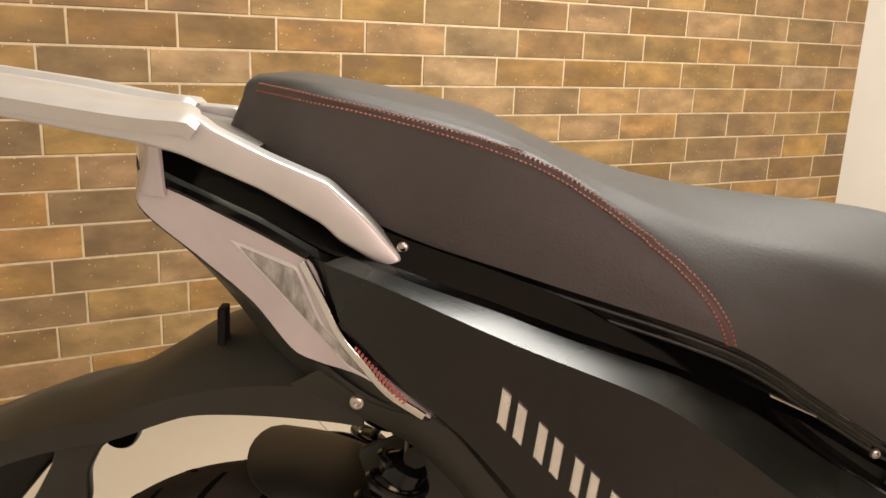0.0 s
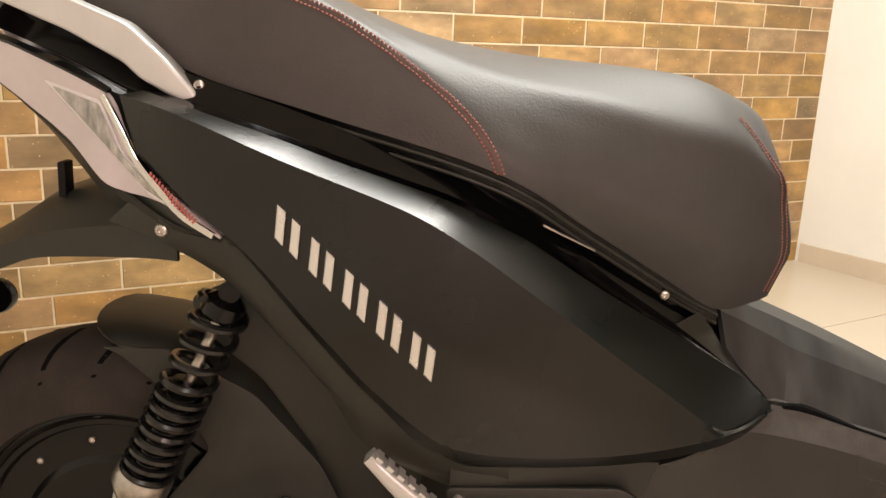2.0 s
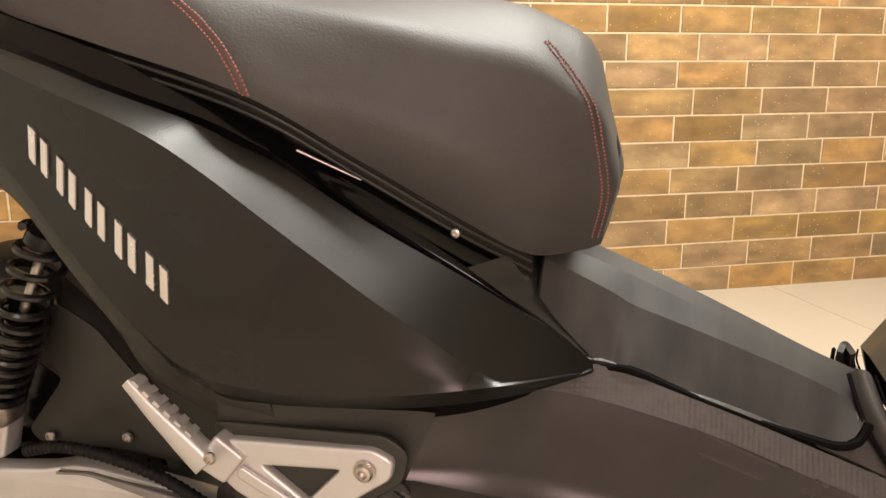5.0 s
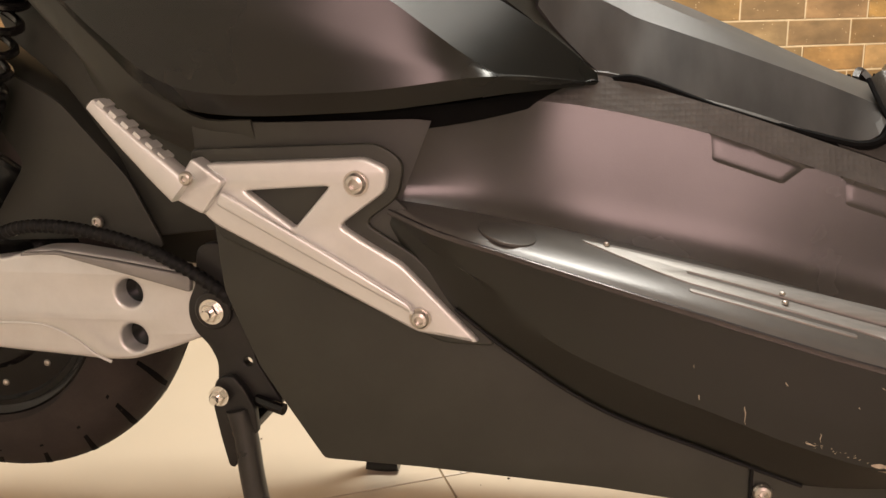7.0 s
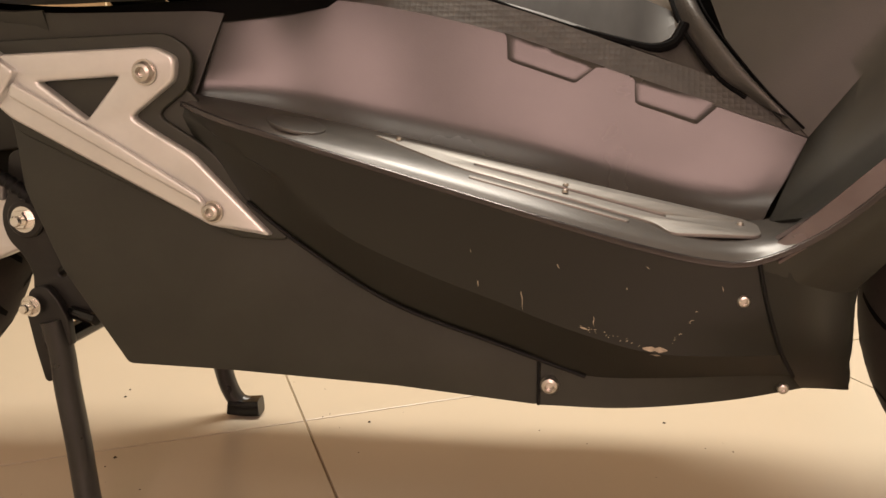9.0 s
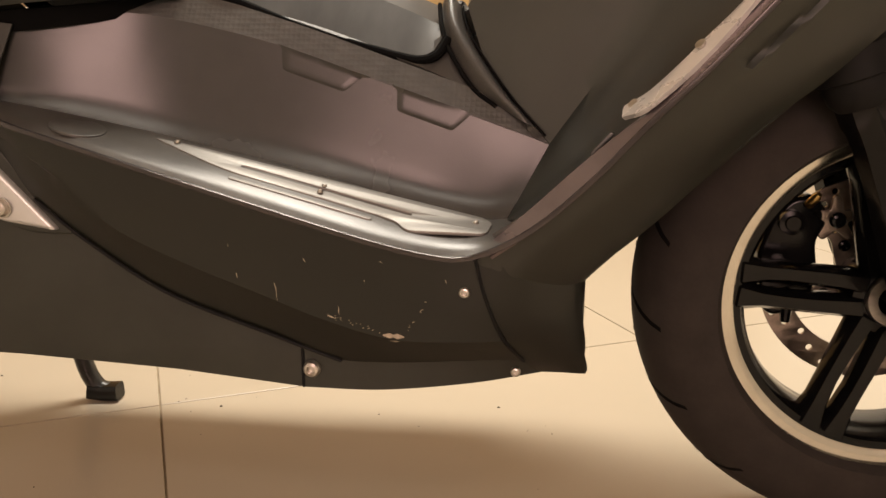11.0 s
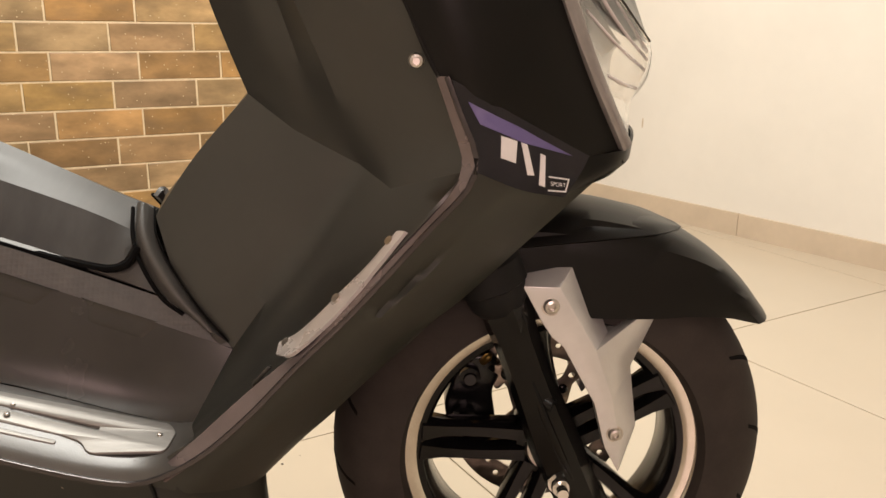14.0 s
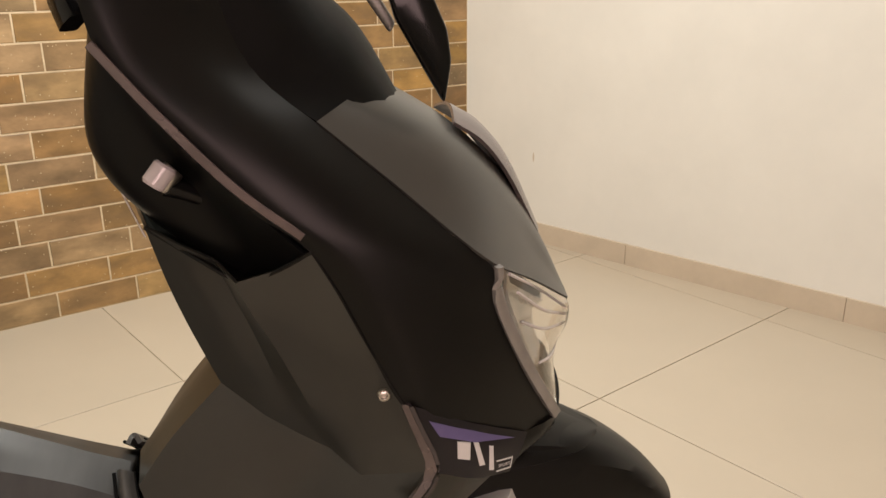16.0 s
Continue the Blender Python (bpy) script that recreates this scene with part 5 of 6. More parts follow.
# ---- frame cover, tail and grab rail ----
cover = skin([[(0.088, -0.166, 0.800), (0.150, -0.182, 0.752), (0.195, -0.190, 0.722), (0.255, -0.196, 0.655), (0.315, -0.198, 0.588), (0.388, -0.196, 0.529), (0.440, -0.194, 0.524)],
              [(0.095, -0.160, 0.775), (0.140, -0.176, 0.738), (0.185, -0.184, 0.700), (0.240, -0.188, 0.632), (0.290, -0.190, 0.575), (0.350, -0.188, 0.522), (0.440, -0.188, 0.505)],
              [(0.050, -0.128, 0.735), (0.105, -0.150, 0.722), (0.168, -0.160, 0.690), (0.218, -0.166, 0.638), (0.265, -0.170, 0.588), (0.303, -0.172, 0.530), (0.400, -0.17, 0.480)]], 36, 2, True)
frame_cover = pair("frame_cover", finish(cover, "frame_cover"), M_PLASTIC, scooter, "matt black frame cover")
low_cover = skin([[(0.385, -0.192, 0.526), (0.450, -0.190, 0.522), (0.575, -0.172, 0.522), (0.590, -0.168, 0.520)], [(0.385, -0.188, 0.48), (0.450, -0.186, 0.48), (0.545, -0.180, 0.470), (0.558, -0.180, 0.440)]], 16, 2)
pair("bracket_cover", finish(low_cover, "bracket_cover"), M_PLASTIC, scooter)
# black strip that paints the shade in the gap below the side panel
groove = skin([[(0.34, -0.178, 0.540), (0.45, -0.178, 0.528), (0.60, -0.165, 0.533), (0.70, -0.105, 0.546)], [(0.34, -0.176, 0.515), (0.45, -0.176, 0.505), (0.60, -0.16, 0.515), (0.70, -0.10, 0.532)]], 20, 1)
pair("panel_gap_shade", finish(groove, "panel_gap_shade"), M_GAPSHADE, scooter)

tail_shell = skin([[(-0.112, -0.012, 0.918), (-0.088, -0.070, 0.905), (-0.030, -0.115, 0.893), (0.031, -0.145, 0.873), (0.070, -0.159, 0.857), (0.086, -0.166, 0.822), (0.104, -0.174, 0.790), (0.173, -0.190, 0.739)],
                   [(-0.108, -0.020, 0.895), (-0.086, -0.085, 0.880), (-0.026, -0.112, 0.842), (0.019, -0.132, 0.8135), (0.057, -0.152, 0.778), (0.080, -0.160, 0.7705), (0.105, -0.169, 0.7670), (0.125, -0.174, 0.7600), (0.173, -0.190, 0.7365)]], 48, 4)
tail_light = pair("tail_light", finish(tail_shell, "tail_light"), M_LENS, scooter, "grey tail light body with a clear triangular lens")
ttree = BVHTree.FromPolygons([v.co for v in tail_light.data.vertices], [p.vertices for p in tail_light.data.polygons])


def on_tail(x, z, lift):
    hit = ttree.ray_cast(Vector((x, -0.5, z)), Vector((0, 1, 0)))
    return (hit[0] if hit[0] else Vector((x, -0.16, z))) + Vector((0, -lift, 0))


def patch(outline, where, lift, depth=0.003):
    """A slightly raised patch that follows a curved surface."""
    bm = bmesh.new()
    c = (sum(p[0] for p in outline) / len(outline), sum(p[1] for p in outline) / len(outline))
    rings = []
    for s, l in ((1.0, -0.001), (1.0, lift - 0.0006), (0.95, lift), (0.5, lift)):
        rings.append([bm.verts.new(where(c[0] + (x - c[0]) * s, c[1] + (z - c[1]) * s, l)) for x, z in outline])
    mid = bm.verts.new(where(c[0], c[1], lift))
    k = len(outline)
    for a, b in zip(rings, rings[1:]):
        for i in range(k):
            bm.faces.new((a[i], a[(i + 1) % k], b[(i + 1) % k], b[i]))
    for i in range(k):
        bm.faces.new((rings[-1][i], rings[-1][(i + 1) % k], mid))
    bmesh.ops.recalc_face_normals(bm, faces=bm.faces)
    return bm


part("lens_frame", patch(rounded([(0.000, 0.866), (0.062, 0.851), (0.078, 0.815), (0.098, 0.786), (0.150, 0.750), (0.108, 0.768)], 0.004, 3), on_tail, 0.0015), M_PRINT, tail_light, "pale lens surround")
part("lens", patch(rounded([(0.010, 0.861), (0.060, 0.848), (0.074, 0.815), (0.094, 0.788), (0.132, 0.760), (0.104, 0.775)], 0.003, 3), on_tail, 0.003), M_GLOSSGREY, tail_light, "clear ribbed lens over a bright reflector")
part("chrome_edge", tube(curve_points([(0.066, -0.1600, 0.8560), (0.083, -0.1675, 0.8270), (0.0975, -0.1735, 0.8000), (0.118, -0.1810, 0.7775), (0.139, -0.1865, 0.7560), (0.168, -0.1925, 0.7395)], 24), None, 10, squash=(0.0020, 0.0032)), M_CHROME, tail_light, "bright chrome edge")
ribs = bmesh.new()
for k in range(16):
    u = k / 15
    hi = Vector((0.112 + 0.042 * u, 0, 0.7925 - 0.0375 * u))
    lo = hi + Vector((-0.004, 0, -0.0085 + 0.004 * u))
    quad = []
    for c, d in ((hi, -1), (hi, 1), (lo, 1), (lo, -1)):
        quad.append(ribs.verts.new((c.x + 0.0009 * d, -0.1775 - 0.35 * (c.x - 0.105), c.z - 0.0007 * d)))
    ribs.faces.new(quad)
bmesh.ops.recalc_face_normals(ribs, faces=ribs.faces)
tagged(part("reflector_rib", ribs, M_REDLENS, tail_light, "fine red ribs along the lens edge"), kind="stuff")
closing = skin([[(0.066, -0.150, 0.860), (0.086, -0.160, 0.824), (0.104, -0.169, 0.791), (0.150, -0.182, 0.754), (0.182, -0.188, 0.734)], [(0.102, -0.164, 0.850), (0.110, -0.170, 0.812), (0.135, -0.178, 0.780), (0.175, -0.186, 0.744), (0.205, -0.190, 0.715)]], 16, 2)
pair("panel_return", finish(closing, "panel_return"), M_PANEL, scooter)
wtree = BVHTree.FromPolygons([v.co for v in tun.data.vertices], [p.vertices for p in tun.data.polygons])


def on_tunnel(x, z, lift):
    hit = wtree.ray_cast(Vector((x, -0.5, z)), Vector((0, 1, 0)))
    return (hit[0] if hit[0] else Vector((x, -0.106, z))) + Vector((0, -lift, 0))


for a, b in (((0.815, 0.5035), (0.905, 0.4725)), ((0.925, 0.466), (1.005, 0.4385))):
    dx, dz = b[0] - a[0], b[1] - a[1]
    bm = bmesh.new()
    grid = []
    for i in range(19):
        row = []
        for j in range(9):
            u, v = i / 18, j / 8
            u = 0.08 * v + u * (1 - 0.30 * v)
            lift = 0.0016 * min(1, 9 * i / 18, 9 * (18 - i) / 18, 6 * (8 - j) / 8) - 0.0008
            row.append(bm.verts.new(on_tunnel(a[0] + dx * u - 0.004 * v, a[1] + dz * u - 0.023 * v, lift)))
        grid.append(row)
    for r0, r1 in zip(grid, grid[1:]):
        for j in range(8):
            bm.faces.new((r0[j], r0[j + 1], r1[j + 1], r1[j]))
    bmesh.ops.recalc_face_normals(bm, faces=bm.faces)
    bm.faces.ensure_lookup_table()
    if bm.faces[0].normal.y > 0:
        bmesh.ops.reverse_faces(bm, faces=bm.faces)
    pair("moulded_step", finish(bm, "moulded_step", 60), M_TUNNEL, tun)
rim = skin([[(-0.112, -0.010, 0.921), (-0.088, -0.071, 0.908), (-0.030, -0.117, 0.896), (0.031, -0.147, 0.876), (0.070, -0.161, 0.860)], [(-0.110, 0.0, 0.9225), (-0.084, -0.064, 0.911), (-0.029, -0.109, 0.899), (0.033, -0.140, 0.880), (0.073, -0.157, 0.862)]], 24, 2, out=(0, -0.3, 1))
pair("tail_rim", finish(rim, "tail_rim"), M_GLOSS, tail_light)
upper_tail = skin([[(-0.108, 0.0, 0.922), (-0.080, -0.056, 0.912), (-0.028, -0.098, 0.900), (0.034, -0.130, 0.882), (0.09, -0.150, 0.860), (0.13, -0.150, 0.848)], [(-0.10, 0.0, 0.945), (-0.07, -0.05, 0.94), (-0.02, -0.085, 0.93), (0.04, -0.11, 0.905), (0.09, -0.13, 0.876), (0.13, -0.14, 0.856)]], 24, 2, out=(0, -1, 0.5))
pair("tail_cover", finish(upper_tail, "tail_cover"), M_GLOSS, scooter, "gloss black tail cover")
pillar = skin([[(-0.110, -0.018, 0.900), (-0.106, -0.03, 0.925), (-0.102, -0.05, 0.95)], [(-0.086, -0.085, 0.892), (-0.080, -0.085, 0.918), (-0.076, -0.09, 0.945)], [(-0.060, -0.10, 0.893), (-0.062, -0.10, 0.915), (-0.064, -0.10, 0.945)]], 10, 3, True)
pair("tail_pillar", finish(pillar, "tail_pillar"), M_LENS, scooter)
tail_under = skin([[(-0.108, -0.020, 0.893), (-0.086, -0.085, 0.878), (-0.026, -0.112, 0.840), (0.050, -0.146, 0.788), (0.118, -0.172, 0.746), (0.173, -0.190, 0.735)], [(-0.10, -0.015, 0.885), (-0.080, -0.075, 0.870), (-0.020, -0.10, 0.828), (0.050, -0.130, 0.770), (0.11, -0.150, 0.732), (0.165, -0.165, 0.715)],
                   [(-0.06, -0.01, 0.86), (-0.05, -0.05, 0.84), (-0.01, -0.07, 0.795), (0.04, -0.09, 0.745), (0.10, -0.115, 0.712), (0.15, -0.13, 0.690)]], 30, 2, out=(0, -1, -0.6))
pair("tail_underside", finish(tail_under, "tail_underside"), M_PLASTIC, scooter)

MUD_TOP = [(0.115, 0, 0.755), (0.07, 0, 0.765), (0.02, 0, 0.762), (-0.045, 0, 0.741), (-0.09, 0, 0.712), (-0.136, 0, 0.684), (-0.18, 0, 0.668), (-0.225, 0, 0.656), (-0.28, 0, 0.63), (-0.37, 0, 0.59)]
mud = skin(whole([[(0.115, -0.130, 0.697), (0.085, -0.120, 0.696), (0.02, -0.100, 0.690), (-0.041, -0.09, 0.684), (-0.075, -0.083, 0.672), (-0.131, -0.078, 0.648), (-0.20, -0.07, 0.628), (-0.30, -0.07, 0.59)],
                  [(0.115, -0.132, 0.720), (0.085, -0.122, 0.728), (0.02, -0.105, 0.722), (-0.041, -0.092, 0.708), (-0.09, -0.084, 0.690), (-0.140, -0.078, 0.668), (-0.21, -0.072, 0.650), (-0.33, -0.07, 0.60)],
                  [(x, -0.048 - 0.4 * max(0, x), z - 0.006) for x, y, z in MUD_TOP], MUD_TOP]), 40, 2, False, out=(0, 0, 1), thick=0.004)
mudguard = part("rear_mudguard", mud, M_PLASTIC, scooter, "black plastic rear mudguard arm")
attach("mount_lug", plate("mount_lug", rounded([(-0.029, 0.777), (-0.021, 0.777), (-0.022, 0.74), (-0.03, 0.74)], 0.002, 2), -0.055, 0.02, bevel=0.001), M_RUBBER, mudguard)
bolt(frame_cover, 0.112, -0.1605, 0.7355, 0.0065)
stay = attach("stay", plate("stay", rounded([(-0.105, 0.657), (-0.148, 0.628), (-0.162, 0.600), (-0.163, 0.565), (-0.185, 0.520), (-0.235, 0.440), (-0.310, 0.440), (-0.255, 0.520), (-0.216, 0.572), (-0.196, 0.610), (-0.188, 0.662)], 0.008, 3), -0.055, 0.018, bevel=0.004), M_PLASTIC, mudguard, "black plastic stay under the mudguard")
attach("stay", plate("stay", rounded([(-0.262, 0.605), (-0.200, 0.597), (-0.250, 0.545), (-0.325, 0.450), (-0.365, 0.470), (-0.302, 0.563)], 0.008, 3), 0.05, 0.018, bevel=0.004), M_BLACKMETAL, mudguard)
part("reflector", lathe([(0, -0.066), (0.019, -0.066), (0.021, -0.063), (0.021, -0.050), (0, -0.050)], (-0.168, 0.116, 0.590), 32), M_GLOSS, mudguard, "round black reflector")
bolt(mudguard, -0.172, 0.049, 0.593, 0.0045)

GRAB = [(-0.36, 1.009), (-0.168, 0.982), (-0.100, 0.973), (-0.062, 0.969), (-0.026, 0.967), (-0.018, 0.964), (-0.009, 0.957), (0.035, 0.937), (0.084, 0.918), (0.117, 0.890), (0.144, 0.861), (0.146, 0.856), (0.137, 0.850), (0.122, 0.856), (0.094, 0.871), (0.080, 0.884), (0.030, 0.910), (-0.036, 0.936), (-0.062, 0.942), (-0.168, 0.958), (-0.36, 0.990)]
grab_me = plate("grab_rail", rounded(GRAB, 0.006, 3), -0.146, 0.026, bevel=0.0035, slope=(-0.02, 0.10), origin=(0.1, 0.9))
grab = attach("grab_rail", grab_me, M_SILVER, scooter, "silver painted grab rail and rear rack")
far_bar = attach("grab_bar", mirrored(grab_me), M_SILVER, grab)
far_bar.matrix_basis = pose(0, -0.086, -0.008)
deck_x = (-0.36, -0.168, -0.100, -0.062, -0.026, -0.018)
deck_z = (1.004, 0.980, 0.9715, 0.9675, 0.9655, 0.960)
deck_rows = []
for y, rise, short in ((-0.150, -0.003, 0.0), (-0.128, 0.004, 0.0), (-0.082, 0.005, 0.014), (-0.076, -0.002, 0.034), (-0.010, -0.004, 0.038), (-0.004, 0.001, 0.038), (0.062, -0.005, 0.044)):
    deck_rows.append([(x - short * max(0, (x + 0.36) / 0.342) ** 2, y, z + rise + 0.1 * short * (x > -0.2)) for x, z in zip(deck_x, deck_z)])
part("rack_deck", skin(deck_rows, 40, 2, False, out=(0, 0, 1), thick=0.012), M_SILVER, grab)
cross = skin([[(-0.062, -0.090, 0.955), (-0.020, -0.090, 0.948), (0.020, -0.090, 0.938)], [(-0.062, 0.050, 0.955), (-0.020, 0.050, 0.947), (0.020, 0.050, 0.937)]], 10, 4, out=(0, 0, 1), thick=0.006)
part("rack_crossplate", cross, M_BRUSHED, grab, "dull grey plate under the rack")
bolt(grab, 0.146, -0.142, 0.866, 0.005, M_STEEL)

# ---- battery cover ----
bc = whole([[(0.671, -0.088, 0.612), (0.690, -0.089, 0.588), (0.735, -0.088, 0.546), (0.758, -0.088, 0.551), (0.838, -0.085, 0.521), (0.937, -0.08, 0.493), (0.958, -0.078, 0.495), (0.968, -0.07, 0.511)],
            [(0.671, -0.058, 0.642), (0.695, -0.054, 0.631), (0.740, -0.051, 0.609), (0.756, -0.052, 0.600), (0.836, -0.048, 0.571), (0.912, -0.046, 0.542), (0.961, -0.050, 0.521), (0.967, -0.054, 0.515)],
            [(0.671, -0.030, 0.655), (0.695, -0.028, 0.646), (0.740, -0.026, 0.628), (0.800, -0.024, 0.602), (0.870, -0.023, 0.570), (0.930, -0.022, 0.544), (0.970, -0.022, 0.527)],
            [(0.671, 0, 0.662), (0.695, 0, 0.654), (0.740, 0, 0.636), (0.800, 0, 0.611), (0.870, 0, 0.579), (0.930, 0, 0.551), (0.972, 0, 0.534)]])
part("battery_cover", skin(bc, 40, 3, False, out=(0, 0, 1), thick=0.006, cap_end=0.004), M_COVER, scooter, "satin grey battery cover with dull scuffed sides", 11)
# black rod drawn as the shadow line under the cover's lower edge
under_cover = tube(curve_points([(0.730, -0.0895, 0.546), (0.758, -0.0895, 0.5465), (0.838, -0.0865, 0.5165), (0.937, -0.0815, 0.4885), (0.962, -0.078, 0.4915), (0.973, -0.070, 0.508)], 40), 0.0042, 8)
pair("cover_gap_shade", finish(under_cover, "cover_gap_shade"), M_GAPSHADE, scooter)
neck = whole([[(0.596, -0.118, 0.640), (0.640, -0.108, 0.617), (0.684, -0.0985, 0.587), (0.727, -0.087, 0.547)], [(0.640, -0.086, 0.650), (0.6665, -0.087, 0.613), (0.688, -0.088, 0.5875), (0.730, -0.086, 0.547)], [(0.644, -0.04, 0.655), (0.668, -0.04, 0.622), (0.690, -0.04, 0.59), (0.730, -0.04, 0.547)], [(0.644, 0, 0.656), (0.668, 0, 0.622), (0.690, 0, 0.59), (0.730, 0, 0.547)]])
part("seat_neck", skin(neck, 14, 1, False, out=(0, -1, 0)), M_PLASTIC, scooter)
rimm = skin([[(0.961, -0.03, 0.541), (0.967, -0.057, 0.518), (0.977, -0.074, 0.497), (1.001, -0.092, 0.464), (1.030, -0.099, 0.442)], [(0.966, -0.038, 0.548), (0.973, -0.066, 0.525), (0.986, -0.084, 0.502), (1.014, -0.102, 0.466), (1.046, -0.111, 0.434)],
             [(0.973, -0.040, 0.548), (0.980, -0.067, 0.525), (0.994, -0.085, 0.501), (1.024, -0.103, 0.463), (1.056, -0.113, 0.430)], [(0.98, -0.033, 0.54), (0.987, -0.058, 0.519), (1.003, -0.076, 0.493), (1.036, -0.096, 0.451), (1.066, -0.108, 0.42)]], 24, 3, True, thick=0.006)
lip = pair("shield_rim", finish(rimm, "shield_rim", 60), M_LIP, scooter, "grained grey plastic rim")
# black rods: the groove's shade painted on, and the joint line with the shield
for name, way in (("rim_groove", [(0.959, -0.034, 0.541), (0.965, -0.060, 0.518), (0.975, -0.077, 0.496), (0.999, -0.094, 0.463), (1.022, -0.100, 0.446)]), ("rim_seam", [(0.982, -0.036, 0.542), (0.989, -0.061, 0.520), (1.005, -0.079, 0.494), (1.038, -0.099, 0.452), (1.068, -0.111, 0.421)])):
    pair(name, finish(tube(curve_points(way, 24), 0.0022 if name == "rim_groove" else 0.0010, 8), name), M_GAPSHADE, lip)

# ---- leg shield ----
SHIELD = [[(1.030, -0.212, 0.350), (1.098, -0.214, 0.400), (1.245, -0.212, 0.556), (1.295, -0.208, 0.612)], [(1.052, -0.198, 0.362), (1.142, -0.196, 0.436), (1.248, -0.206, 0.549), (1.291, -0.204, 0.612)],
          [(1.037, -0.152, 0.350), (1.138, -0.152, 0.456), (1.232, -0.165, 0.590)], [(1.072, -0.110, 0.414), (1.132, -0.120, 0.500), (1.203, -0.134, 0.606)], [(1.034, -0.096, 0.455), (1.100, -0.106, 0.528), (1.170, -0.119, 0.620)], [(1.006, -0.078, 0.494), (1.070, -0.090, 0.556), (1.138, -0.102, 0.634)],
          [(0.990, -0.060, 0.538), (1.034, -0.066, 0.600), (1.092, -0.074, 0.664)], [(0.984, 0, 0.548), (1.023, 0, 0.594), (1.084, 0, 0.667)]]
UPPER = [[(1.295, -0.208, 0.612), (1.294, -0.206, 0.640), (1.270, -0.207, 0.706), (1.226, -0.207, 0.792), (1.194, -0.206, 0.850)], [(1.291, -0.204, 0.612), (1.288, -0.202, 0.645), (1.265, -0.204, 0.710), (1.219, -0.204, 0.792), (1.189, -0.203, 0.846)],
         [(1.232, -0.165, 0.590), (1.235, -0.170, 0.640), (1.212, -0.176, 0.710), (1.180, -0.184, 0.775), (1.158, -0.184, 0.826)], [(1.203, -0.134, 0.606), (1.194, -0.143, 0.640), (1.157, -0.158, 0.735), (1.134, -0.166, 0.785), (1.124, -0.168, 0.812)],
         [(1.170, -0.119, 0.620), (1.164, -0.122, 0.648), (1.136, -0.124, 0.735), (1.117, -0.130, 0.787), (1.102, -0.132, 0.824)], [(1.138, -0.102, 0.634), (1.132, -0.103, 0.660), (1.104, -0.107, 0.735), (1.084, -0.113, 0.789), (1.068, -0.114, 0.836)],
         [(1.092, -0.074, 0.664), (1.088, -0.076, 0.675), (1.066, -0.079, 0.735), (1.050, -0.085, 0.79), (1.036, -0.088, 0.848)], [(1.084, 0, 0.667), (1.080, 0, 0.678), (1.058, 0, 0.735), (1.04, 0, 0.79), (1.012, 0, 0.852)]]
leg_shield = part("leg_shield", skin(whole(SHIELD), 30, 3, False, out=(-1, 0, 0.3)), M_SHIELD, scooter, "matt black leg shield with a folded knee panel", 40)
part("shield_upper", skin(whole(UPPER), 30, 3, False, out=(-1, 0, 0.3)), M_SHIELD, leg_shield, "", 16)
inner = skin(whole([[(1.188, -0.200, 0.846), (1.144, -0.198, 0.892), (1.086, -0.190, 0.957), (1.025, -0.177, 1.06)], [(1.165, -0.165, 0.822), (1.125, -0.160, 0.885), (1.075, -0.155, 0.955), (1.024, -0.155, 1.06)],
                    [(1.140, -0.135, 0.806), (1.105, -0.128, 0.875), (1.060, -0.120, 0.95), (1.02, -0.12, 1.06)], [(1.060, -0.085, 0.838), (1.013, -0.080, 0.888), (0.994, -0.075, 0.943), (1.010, -0.075, 1.06)], [(1.020, 0, 0.85), (1.003, 0, 0.89), (0.990, 0, 0.943), (1.008, 0, 1.06)]]), 24, 4, True, out=(-1, 0, 0.3))
part("inner_shield", inner, M_SATIN, scooter, "satin black inner shield above the pocket lip")
ledge = skin([[(1.193, -0.206, 0.850), (1.158, -0.184, 0.826), (1.128, -0.160, 0.812), (1.085, -0.125, 0.826), (1.036, -0.088, 0.848)], [(1.185, -0.197, 0.845), (1.165, -0.165, 0.822), (1.140, -0.135, 0.806), (1.100, -0.110, 0.822), (1.058, -0.085, 0.838)]], 24, 2, out=(0, 0, 1))
pair("pocket_ledge", finish(ledge, "pocket_ledge"), M_SATIN, leg_shield)
hook = part("bag_hook", tube([(1.0565, -0.138, 0.900), (1.0580, -0.1375, 0.9020), (1.0695, -0.134, 0.9160), (1.0710, -0.1335, 0.9180)], [0.0095, 0.0115, 0.0115, 0.0095], 20), M_LENS, scooter, "pale grey capped bag hook")
part("hook_collar", tube([(1.0610, -0.1320, 0.8960), (1.0625, -0.1315, 0.8975), (1.0745, -0.128, 0.9115), (1.0760, -0.1275, 0.9130)], [0.0095, 0.0110, 0.0110, 0.0095], 20), M_STEEL, hook, "bare metal collar")
part("hook_arm", tube(curve_points([(1.066, -0.129, 0.899), (1.085, -0.121, 0.889), (1.112, -0.108, 0.872)], 8), [0.011, 0.0105, 0.0095, 0.009, 0.009, 0.009, 0.009, 0.009], 16), M_BLACKMETAL, hook)
bolt(leg_shield, 1.254, -0.208, 0.704, 0.0066)
# steel rod stands in for the bright highlight on the shield's edge
part("edge_glint", tube([(1.017, -0.078, 0.883), (1.036, -0.088, 0.837)], 0.0011, 8), M_STEEL, leg_shield)

